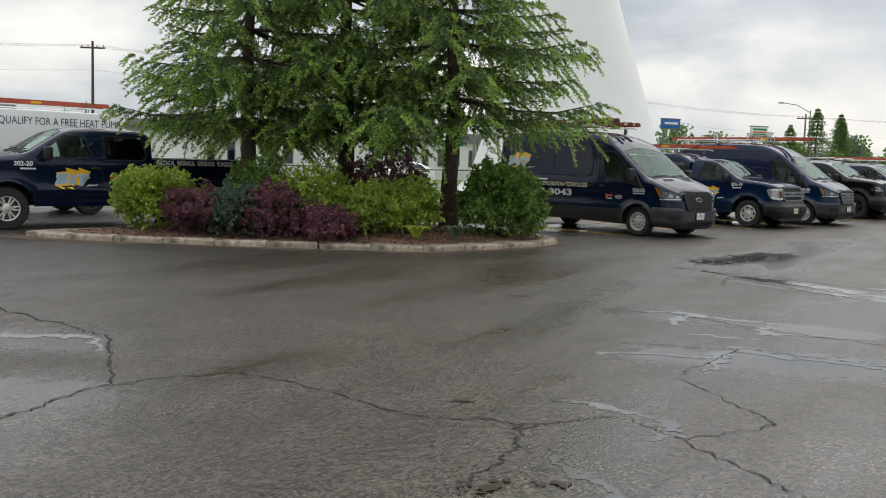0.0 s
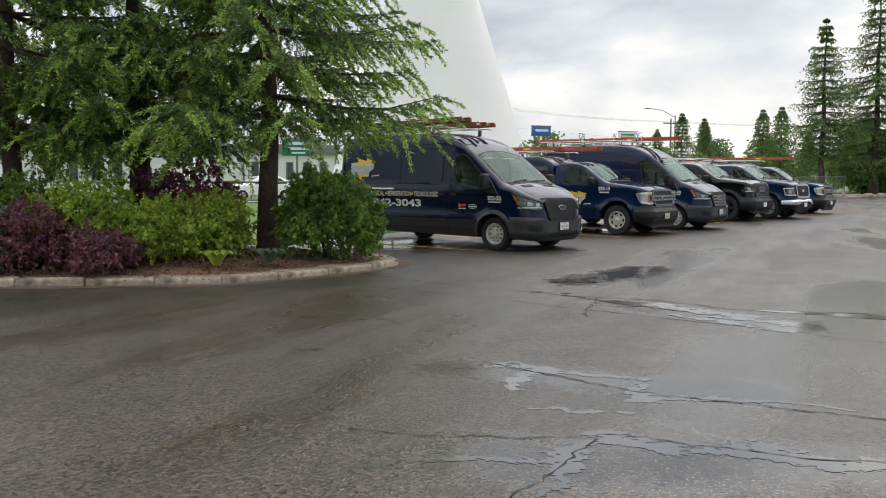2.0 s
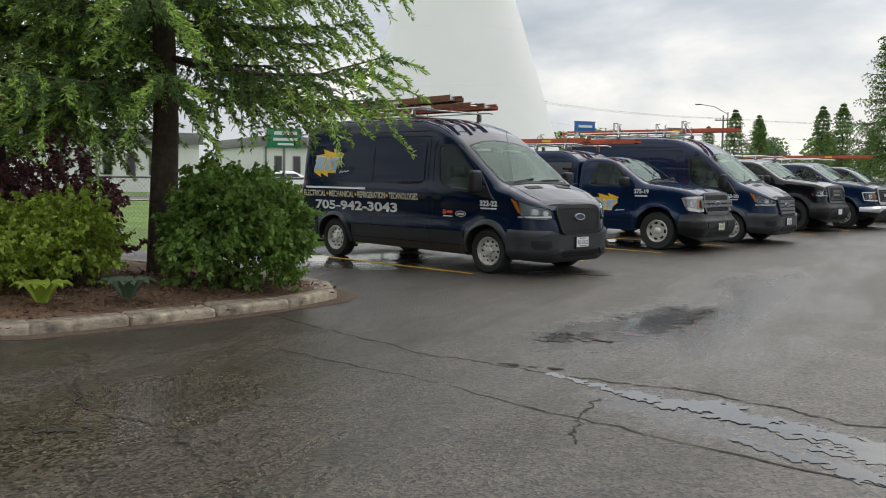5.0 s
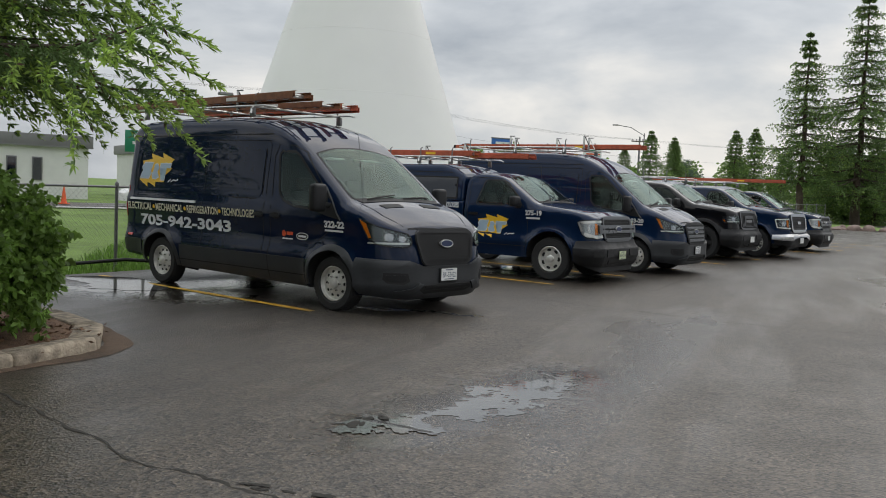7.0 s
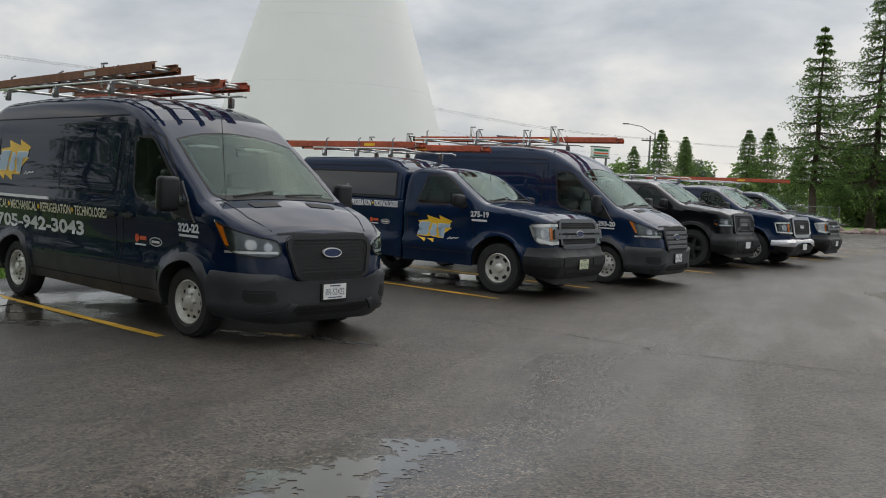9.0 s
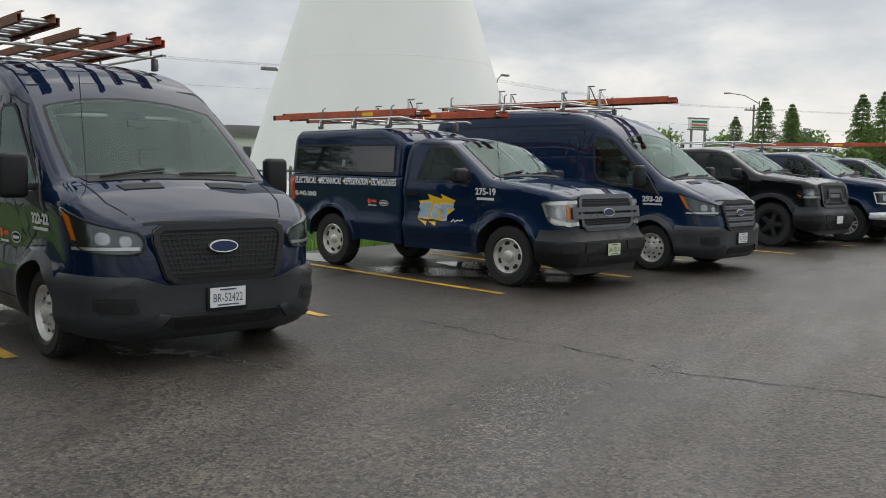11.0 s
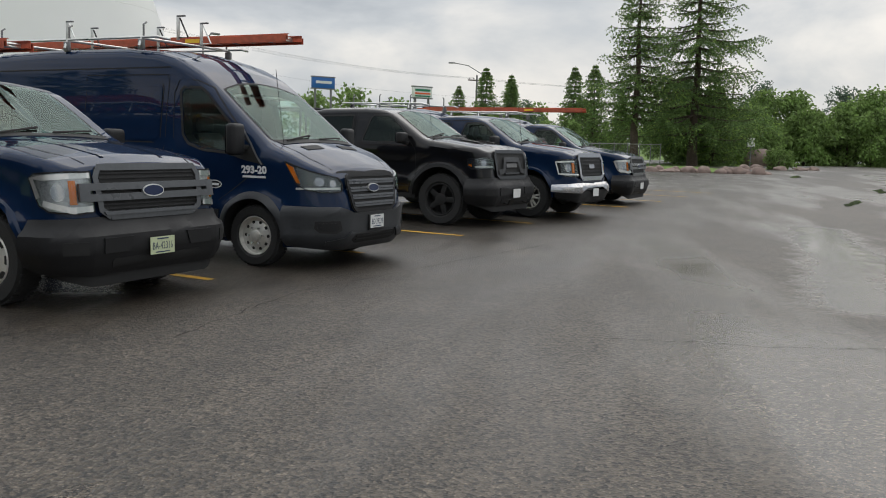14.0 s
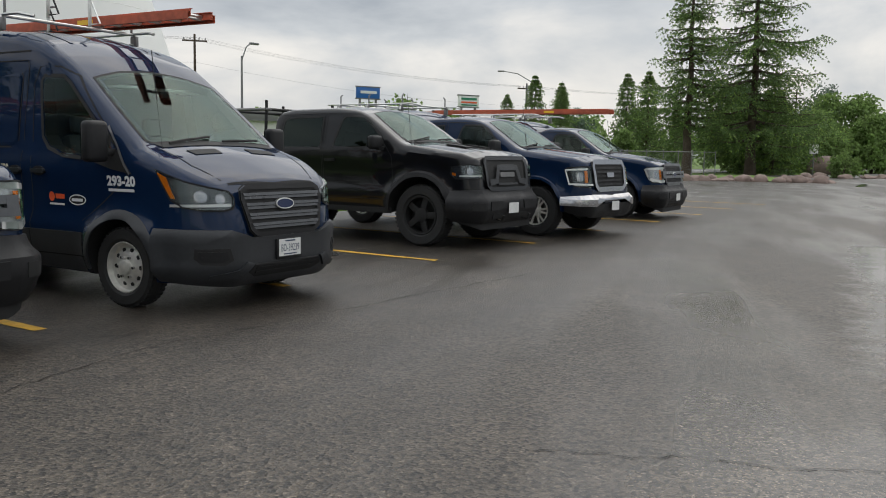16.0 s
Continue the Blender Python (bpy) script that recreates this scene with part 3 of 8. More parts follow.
for i, path in enumerate([
    [[(2.26, 9.78, 0.06), (2.73, 9.78, 0.16), (2.88, 9.62, 0.20), (3.14, 9.46, 0.10), (3.5, 9.1, 0.06)], [(2.85, 9.58, 0.16), (2.66, 9.25, 0.10), (2.54, 8.98, 0.06)]],
    [[(3.44, 8.92, 0.10), (3.32, 8.5, 0.14), (3.75, 8.6, 0.05), (4.1, 8.34, 0.07), (4.5, 8.1, 0.04)]],
    [[(2.5, 8.36, 0.04), (2.78, 8.24, 0.07), (3.06, 8.11, 0.10)]],
    [[(2.7, 7.82, 0.08), (2.99, 7.55, 0.24), (3.3, 7.37, 0.30), (3.54, 7.15, 0.20), (3.9, 6.95, 0.16), (4.5, 6.65, 0.12)], [(1.38, 7.35, 0.025), (1.83, 7.37, 0.05), (2.14, 7.34, 0.08), (2.36, 7.3, 0.12)], [(2.16, 6.81, 0.05), (2.39, 7.24, 0.10), (2.74, 7.76, 0.05)]],
    [[(0.75, 5.78, 0.05), (0.94, 5.74, 0.06), (1.11, 5.44, 0.045), (1.34, 5.22, 0.05)], [(1.14, 5.02, 0.05), (1.29, 5.03, 0.06)]],
    [[(0.55, 4.62, 0.03), (0.61, 4.39, 0.045), (0.63, 4.12, 0.06)]],
]):
    film(path, i * 3.1 + 1)
film([[(4.45, 13.8, 0.10), (4.9, 13.2, 0.18), (5.34, 12.75, 0.28), (5.7, 12.0, 0.36), (6.0, 11.4, 0.38), (6.2, 11.0, 0.15)]], 41, "long bright strip of rainwater beside an asphalt crack", 0.03)
film([[(4.8, 15.2, 0.16), (5.3, 15.5, 0.40), (5.95, 15.95, 0.55), (6.55, 16.45, 0.45), (7.0, 16.95, 0.2)]], 52, "shallow rain puddle reflecting the grey sky on asphalt", 0.03)
film([[(1.7, 22.8, 0.3), (2.5, 22.4, 0.5), (3.4, 22.1, 0.25)]], 57, "wet film of rainwater behind the parked van", 0.04)
film([[(5.6, 21.0, 0.06), (6.3, 20.75, 0.16), (6.9, 20.3, 0.06)]], 58, "small rain puddle under the van nose", 0.04)
film([[(-4.6, 7.9, 0.25), (-3.5, 7.6, 0.16), (-2.9, 7.6, 0.16), (-2.75, 7.3, 0.12), (-2.65, 6.9, 0.05)]], 63, "broken film of rainwater round a sunken asphalt patch", 0.03)
film([[(5.0, 12.1, 0.04), (5.4, 11.4, 0.09), (5.75, 10.85, 0.04)]], 45, "narrow strip of rainwater beside an asphalt crack", 0.03)


# cracks in the asphalt
def crack(pts, w, seed, mtl=M["crack"], n=22, amp=0.03):
    rng_ = random.Random(seed)
    line = []
    for a, b in zip(pts, pts[1:]):
        line += wiggly(a, b, n, amp, rng_)[(1 if line else 0):]
    bm = strip_path(bmesh.new(), line, w, 0.0045, 0.75, rng_)
    return tagged(part("asphalt_crack", bm, mtl), "dark jagged crack in the asphalt", "crack", "asphalt cracks", "structure")


CRACKS = [
    ([(2.18, 16.89), (3.53, 14.77), (4.59, 13.79), (5.49, 13.15), (5.96, 12.35), (8.91, 11.1)], 0.05),
    ([(2.12, 15.28), (3.65, 13.58), (4.72, 12.15), (6.95, 9.47)], 0.035),
    ([(8.16, 22.28), (8.63, 21.71), (9.41, 20.84), (10.01, 20.0), (11.33, 19.18), (13.43, 17.16)], 0.03),
    ([(-2.65, 5.16), (-2.31, 6.01), (-1.48, 6.49), (-0.24, 5.43), (0.53, 5.27)], 0.03),
    ([(-4.25, 9.01), (-3.2, 8.07), (-2.73, 7.59), (-2.23, 6.03)], 0.045),
    ([(-0.02, 4.07), (0.27, 4.7), (0.53, 5.27), (1.06, 5.49), (1.36, 4.98), (1.69, 4.04), (2.05, 3.31)], 0.025),
    ([(2.54, 9.9), (3.32, 8.77), (4.09, 8.14), (5.25, 7.38)], 0.03),
    ([(1.29, 8.13), (2.17, 7.79), (2.8, 7.75), (3.62, 7.15), (5.1, 6.47)], 0.025),
    ([(2.67, 7.67), (1.81, 6.58), (2.05, 5.35), (1.36, 4.98)], 0.02),
    ([(0.98, 13.94), (1.24, 13.12), (1.91, 12.59), (2.17, 11.87)], 0.03),
    ([(10.73, 23.29), (11.93, 24.91), (14.11, 26.56), (16.0, 27.92)], 0.02),
    ([(13.68, 22.42), (14.47, 22.07), (15.84, 21.35)], 0.015),
    ([(4.63, 13.11), (4.36, 12.66), (4.18, 12.11)], 0.03),
]
for i, (pts, w) in enumerate(CRACKS):
    crack(pts, w * 0.42, i)
for i, p in enumerate([(0.12, 4.19, 0.16, 0.06, 20), (0.4, 5.2, 0.07, 0.03, 60), (0.45, 4.23, 0.10, 0.04, -10), (0.13, 5.77, 0.10, 0.02, 0)]):
    broken_puddle(*p, 50 + i, M["crack_dirt"], "moss_patch", "damp mossy dirt in an asphalt pothole")
for i, p in enumerate([(4.95, 15.44, 0.25, 0.07, 50), (1.31, 12.61, 0.2, 0.05, 10), (1.12, 10.68, 0.16, 0.03, 0), (4.38, 14.14, 0.3, 0.05, -30)]):
    broken_puddle(*p, 70 + i, M["crack"], "asphalt_patch", "dark broken edge of an asphalt patch")

# ---- planted island with kerb ----
ISLAND = [(-7.1, 16.75), (-6.2, 16.3), (-4, 16.0), (-2.2, 15.82), (0.1, 15.72), (1.18, 16.4), (2.3, 17.2), (2.87, 17.85), (2.97, 18.3), (2.7, 19.3), (1.4, 20.8), (-0.4, 22.1), (-2, 22.4), (-3.2, 21.3), (-5, 19.2), (-6.6, 17.4)]
cen = Vector((sum(p[0] for p in ISLAND) / len(ISLAND), sum(p[1] for p in ISLAND) / len(ISLAND)))


def resample(poly, step):
    out, carry = [], 0.0
    P = [Vector(p) for p in poly] + [Vector(poly[0])]
    for a, b in zip(P, P[1:]):
        l = (b - a).length
        d = carry
        while d < l:
            out.append(a.lerp(b, d / l))
            d += step
        carry = d - l
    return out


def bed_height(x, y):
    """The mulch mound: the bed rises from the kerb towards the middle."""
    d = min((Vector((x, y)) - p).length for p in RIM)
    return G(x, y) + 0.07 + 0.17 * min(1, d / 1.6) + 0.03 * noise.noise(Vector((x * 2, y * 2, 0)))


RIM = resample(ISLAND, 0.3)
bm = bmesh.new()
rings = []
for f in (0.965, 0.9, 0.8, 0.65, 0.45, 0.2):
    rings.append([bm.verts.new((*(cen + (p - cen) * f), 0)) for p in RIM])
for q, w in zip(rings, rings[1:]):
    for k in range(len(RIM)):
        bm.faces.new((q[k], q[(k + 1) % len(RIM)], w[(k + 1) % len(RIM)], w[k]))
bm.faces.new(rings[-1])
for v in bm.verts:
    v.co.z = bed_height(v.co.x, v.co.y)
mulch_bed = tagged(part("mulch_bed", bm, M["mulch"], angle=60), "brown bark mulch bed of the planted island", "mulch bed", kind="structure")
rg = np.random.default_rng(5)
P = []
while len(P) < 5200:
    k = rg.integers(len(RIM))
    f = rg.uniform(0.45, 0.97)
    p = cen + (RIM[k] - cen) * f + Vector(rg.uniform(-0.15, 0.15, 2))
    if p.y < 19.0:
        P.append((p.x, p.y, bed_height(p.x, p.y) + 0.006))
P = np.array(P)
D = np.column_stack([rg.normal(size=len(P)), rg.normal(size=len(P)), rg.normal(size=len(P)) * 0.25])
tagged(new("mulch_chips", quad_mesh("mulch_chips", blades(rg, P, D, 0.07, 0.025), [M["chip"]])), "loose brown bark chips on the planting bed", "mulch", kind="stuff")

kerb_thing = thing("kerb", Matrix(), "weathered broken concrete kerb round the planted island", "kerb", kind="structure")

# soil washed out over the asphalt along the kerb
bm = bmesh.new()
prev = None
rim2 = resample(ISLAND, 0.15)
for k, p in enumerate(rim2 + rim2[:1]):
    n_ = (p - cen).normalized()
    wd = 0.10 + 0.16 * (noise.noise(Vector((p.x * 1.3, p.y * 1.3, 4))) + 0.5) + (0.35 if p.x < -4.5 else 0.0) * (noise.noise(Vector((p.x * 3, p.y * 3, 1))) + 0.8)
    q = p + n_ * max(0.03, wd)
    row = [bm.verts.new((p.x - n_.x * 0.05, p.y - n_.y * 0.05, G(p.x, p.y) + 0.012)), bm.verts.new((q.x, q.y, G(q.x, q.y) + 0.004))]
    if prev:
        bm.faces.new((prev[0], prev[1], row[1], row[0]))
    prev = row
bmesh.ops.recalc_face_normals(bm, faces=bm.faces[:])
tagged(part("soil_strip", bm, M["dirt"], angle=60), "brown soil washed out along the kerb", "soil", kind="structure")


# ---- vehicles ----
def lerp_tab(tab, x):
    """Smooth reading of a table of (x, value) with falling or rising x."""
    tab = sorted(tab)
    if x <= tab[0][0]:
        return tab[0][1]
    for (a, u), (b, v) in zip(tab, tab[1:]):
        if x <= b:
            return u + (v - u) * (x - a) / (b - a)
    return tab[-1][1]


class Shell:
    """A car body skin: stations along x, half width side(x, z), roof line top(x)."""

    def __init__(self, xf, xr, wide, top, bottom, belt=1.2, lean_in=0.12, rc=0.09, nose=0.35, nose_w=0.78, tail=0.12, tail_w=0.92, crown=0.03, lean=None, sculpt=None, flares=()):
        self.xf, self.xr, self.wide, self.top_tab, self.bot_tab = xf, xr, wide, top, bottom
        self.belt, self.lean_in, self.rc, self.nose, self.nose_w = belt, lean_in, rc, nose, nose_w
        self.tail, self.tail_w, self.crown, self.lean = tail, tail_w, crown, lean or []
        self.sculpt, self.flares = sculpt or [], flares
        # plan line of the nose from the middle outwards: arc length, x, y and outward normal
        self.plan, s, last = [], 0.0, None
        for i in range(241):
            if i <= 40:
                x, y = xf, wide * nose_w * i / 40
            else:
                a = (i - 40) / 200 * math.pi / 2
                x = xf - nose + nose * max(0.0, math.cos(a)) ** (2 / 2.4)
                y = wide * (nose_w + (1 - nose_w) * math.sin(a))
            if last:
                s += math.hypot(x - last[0], y - last[1])
            self.plan.append((s, x, y))
            last = (x, y)

    def w(self, x):
        k = self.wide
        if x > self.xf - self.nose:
            q = min(1, (x - self.xf + self.nose) / self.nose)
            k *= self.nose_w + (1 - self.nose_w) * math.sqrt(max(0, 1 - q ** 2.4))
        if x < self.xr + self.tail:
            q = min(1, (self.xr + self.tail - x) / self.tail)
            k *= self.tail_w + (1 - self.tail_w) * math.sqrt(max(0, 1 - q * q))
        return k

    def zt(self, x):
        """The roof line, with the corners of its table rounded off away from the nose."""
        d = 0.09 * min(1.0, max(0.0, (self.xf - 0.12 - x) / 0.3)) * min(1.0, max(0.0, (x - self.xr) / 0.3))
        if d < 0.005:
            return lerp_tab(self.top_tab, x)
        return sum(k * lerp_tab(self.top_tab, x + d * o) for k, o in ((0.1, -1), (0.25, -0.5), (0.3, 0), (0.25, 0.5), (0.1, 1)))

    def arc(self, x=None, y=None):
        """Arc length along the nose at a place given by its x or its y."""
        if y is not None:
            return next((s for s, _, b in self.plan if b >= y), self.plan[-1][0])
        return next((s for s, a, _ in self.plan if a <= x and s > self.wide * self.nose_w), self.plan[-1][0])

    def wrap(self, bulge=None):
        """The nose as one surface round its corners: u is arc length from the middle, v height."""
        def f(u, v, o):
            s, sg = min(abs(u), self.plan[-1][0] - 1e-4), 1 if u >= 0 else -1
            lo, hi = 0, len(self.plan) - 1
            while hi - lo > 1:
                mid = (lo + hi) // 2
                lo, hi = (mid, hi) if self.plan[mid][0] <= s else (lo, mid)
            (s0, x0, y0), (s1, x1, y1) = self.plan[lo], self.plan[hi]
            q = (s - s0) / max(1e-6, s1 - s0)
            x, y = x0 + (x1 - x0) * q, y0 + (y1 - y0) * q
            ln = max(1e-6, math.hypot(x1 - x0, y1 - y0))
            nx, ny = (y1 - y0) / ln, -(x1 - x0) / ln
            y += (self.y(x, min(v, self.zt(x) - self.rc)) - self.w(x)) * min(1.0, max(0.0, y / self.wide) ** 2)
            if bulge:
                o += lerp_tab(bulge, v)
            return self.warp((x + nx * o, sg * (y + ny * o), v))
        return f

    def zb(self, x):
        return lerp_tab(self.bot_tab, x)

    def y(self, x, z):
        zt, k = self.zt(x), self.w(x)
        k -= 0.05 * max(0.0, (0.55 - z) / 0.3) ** 2 if z < 0.55 else 0
        if self.sculpt:
            k += lerp_tab(self.sculpt, z) * min(1.0, max(0.0, (self.xf - self.nose * 0.6 - x) / 0.3))
        for cx, cz, r, a in self.flares:
            d = min(1.0, max(0.0, (math.hypot(x - cx, z - cz) - r) / 0.17))
            k += a * (1 - d * d * (3 - 2 * d)) * min(1.0, max(0.0, (z - 0.15) / 0.15))
        if z > self.belt:
            k -= self.lean_in * (z - self.belt) + 0.05 * (z - self.belt) ** 2
        h = zt - self.rc
        if z > h:
            q = min(1, (z - h) / self.rc)
            k -= self.rc * (1 - math.sqrt(max(0, 1 - q * q)))
        return k

    def warp(self, p):
        x, y, z = p
        if self.lean and x > self.xf - 0.6:
            x -= lerp_tab(self.lean, z) * ((x - self.xf + 0.6) / 0.6) ** 1.5
        return Vector((x, y, z))

    def side(self, sgn):
        return lambda u, v, o: self.warp((u, sgn * (self.y(u, v) + o), v))

    def over(self):
        def f(u, v, o):
            zt = self.zt(u)
            yt = max(0.2, self.y(u, zt))
            slope = (self.zt(u + 0.05) - self.zt(u - 0.05)) / 0.1
            nl = math.hypot(1, slope)
            return self.warp((u - o * slope / nl, v, zt + self.crown * (1 - min(1, abs(v) / yt) ** 2) + o / nl))
        return f

    def mesh(self, dx=0.12, extra=()):
        xs = sorted(set([round(self.xr + (self.xf - self.xr) * i / int((self.xf - self.xr) / dx), 4) for i in range(int((self.xf - self.xr) / dx) + 1)] + [c[0] + c[2] * k for c in self.flares for k in (-1.3, -1.12, -0.85, -0.5, 0.5, 0.85, 1.12, 1.3) if self.xr + 0.02 < c[0] + c[2] * k < self.xf - self.nose]
                        + [self.xf - self.nose * q for q in (0.0, 0.005, 0.02, 0.04, 0.07, 0.11, 0.16, 0.22, 0.29, 0.37, 0.46, 0.56, 0.67, 0.8, 0.9)] + [self.xr + self.tail * q for q in (0, 0.05, 0.2, 0.5)]
                        + [t[0] for t in self.top_tab if self.xr < t[0] < self.xf] + list(extra)))
        bm = bmesh.new()
        rows = []
        for x in xs:
            zb, zt = self.zb(x), self.zt(x)
            pts = [(0.0, zb), (self.y(x, zb) * 0.6, zb)]
            h = max(zb + 0.05, zt - self.rc)
            pts += [(self.y(x, z), z) for z in [zb + (h - zb) * f for f in (0, 0.04, 0.09, 0.14, 0.18, 0.22, 0.26, 0.31, 0.37, 0.43, 0.48, 0.53, 0.6, 0.7, 0.8, 0.9, 1.0)]]
            pts += [(self.y(x, z), z) for z in [h + (zt - h) * math.sin(radians(a)) for a in (25, 45, 65, 80, 90)]]
            yt = pts[-1][0]
            pts += [(yt * f, zt + self.crown * (1 - f * f)) for f in (0.8, 0.5, 0.25, 0.0)]
            ring = [self.warp((x, -a, b)) for a, b in pts] + [self.warp((x, a, b)) for a, b in pts[-2:0:-1]]
            rows.append([bm.verts.new(p) for p in ring])
        n = len(rows[0])
        for q, w in zip(rows, rows[1:]):
            for k in range(n):
                bm.faces.new((q[k], q[(k + 1) % n], w[(k + 1) % n], w[k]))
        bm.faces.new(rows[0])
        bm.faces.new(rows[-1][::-1])
        bmesh.ops.recalc_face_normals(bm, faces=bm.faces[:])
        return bm


def cut(bm, cutters, mats):
    """Cuts closed meshes out of a body; the cut faces take the second material."""
    a = new("body_blank", mesh_of(bm, "body_blank", mats, 0))
    for c in cutters:
        me = mesh_of(c, "cutter", mats, 0)
        for p in me.polygons:
            p.material_index = 1
        b = new("cutter", me)
        md = a.modifiers.new("cut", "BOOLEAN")
        md.operation, md.object, md.solver = "DIFFERENCE", b, "EXACT"
        bpy.context.view_layer.update()
        res = bpy.data.meshes.new_from_object(a.evaluated_get(bpy.context.evaluated_depsgraph_get()))
        a.modifiers.clear()
        a.data = res
        bpy.data.objects.remove(b)
    me = a.data
    bpy.data.objects.remove(a)
    smooth(me, 32)
    return me


def panel(poly, f, off=0.004, depth=0.02, step=0.12):
    """A skin patch: polygon in surface coordinates laid on the surface f(u, v, off), with an edge turned in."""
    bm = bmesh.new()
    face = bm.faces.new([bm.verts.new((u, v, 0)) for u, v in poly])
    bmesh.ops.triangulate(bm, faces=[face])
    us, vs = [p[0] for p in poly], [p[1] for p in poly]
    for k in np.arange(math.ceil(min(us) / step) * step, max(us), step):
        bmesh.ops.bisect_plane(bm, geom=bm.verts[:] + bm.edges[:] + bm.faces[:], plane_co=(k, 0, 0), plane_no=(1, 0, 0))
    for k in np.arange(math.ceil(min(vs) / step) * step, max(vs), step):
        bmesh.ops.bisect_plane(bm, geom=bm.verts[:] + bm.edges[:] + bm.faces[:], plane_co=(0, k, 0), plane_no=(0, 1, 0))
    uv = {v: (v.co.x, v.co.y) for v in bm.verts}
    for v in bm.verts:
        v.co = f(*uv[v], off)
    if depth:
        rim = [e for e in bm.edges if e.is_boundary]
        base = {}
        for e in rim:
            for v in e.verts:
                if v not in base:
                    base[v] = bm.verts.new(f(*uv[v], off - depth))
            a, b = e.verts
            bm.faces.new((a, b, base[b], base[a]))
    bmesh.ops.recalc_face_normals(bm, faces=bm.faces[:])
    c = f(sum(us) / len(us), sum(vs) / len(vs), 0.0)
    big = max(bm.faces, key=lambda q: q.calc_area())
    out = f(*uv[big.verts[0]], 0.2) - f(*uv[big.verts[0]], 0.0)if big.verts[0] in uv else Vector((0, 0, 1))
    if big.normal.dot(out) < 0:
        bmesh.ops.reverse_faces(bm, faces=bm.faces[:])
    return bm


def ribbon(pts, f, w=0.012, off=0.003, closed=False):
    """A thin line, such as a panel gap, on a surface."""
    bm = bmesh.new()
    P = [Vector(p) for p in pts]
    if closed:
        P.append(P[0])
    fine = []
    for a, b in zip(P, P[1:]):
        n = max(1, int((b - a).length / 0.1))
        fine += [a.lerp(b, i / n) for i in range(n)]
    fine.append(P[-1])
    prev = None
    for i, p in enumerate(fine):
        d = fine[min(i + 1, len(fine) - 1)] - fine[max(i - 1, 0)]
        s = Vector((-d.y, d.x)).normalized() * w / 2
        v = [bm.verts.new(f(*(p + s), off)), bm.verts.new(f(*(p - s), off))]
        if prev:
            bm.faces.new((prev[0], prev[1], v[1], v[0]))
        prev = v
    return bm


def letters(text, f, u, v, size, mtl, parent, name="lettering", width=None, off=0.006, flip=1, bold=0.0, label=""):
    """Painted words on a surface: u, v is the lower start of the line; flip -1 where the reading runs against u."""
    cu = bpy.data.curves.new("words", "FONT")
    cu.body, cu.size, cu.offset = text, size, bold
    cu.resolution_u = 3
    ob = new("words", cu)
    bpy.context.view_layer.update()
    me = bpy.data.meshes.new_from_object(ob.evaluated_get(bpy.context.evaluated_depsgraph_get()))
    bpy.data.objects.remove(ob)
    xs = [p.co.x for p in me.vertices]
    k = width / (max(xs) - min(xs)) if width else 1.0
    x0 = min(xs)
    for p in me.vertices:
        p.co = f(u + flip * (p.co.x - x0) * k, v + p.co.y, off)
    me.materials.append(mtl)
    ob = new(name, me)
    ob.parent = parent
    ob["label"] = label or 'lettering "%s"' % text
    return ob


def rounded(u0, v0, u1, v1, r=0.04, n=4, skew=0.0):
    out = []
    for cx, cy, a0 in ((u1 - r, v1 - r, 0), (u0 + r, v1 - r, 90), (u0 + r, v0 + r, 180), (u1 - r, v0 + r, 270)):
        for k in range(n + 1):
            a = radians(a0 + 90 * k / n)
            q = (cx + r * math.cos(a), cy + r * math.sin(a))
            out.append((q[0] + skew * (q[1] - v0), q[1]))
    return out


def oval(u, v, a, b, n=20):
    return [(u + a * math.cos(k * math.tau / n), v + b * math.sin(k * math.tau / n)) for k in range(n)]


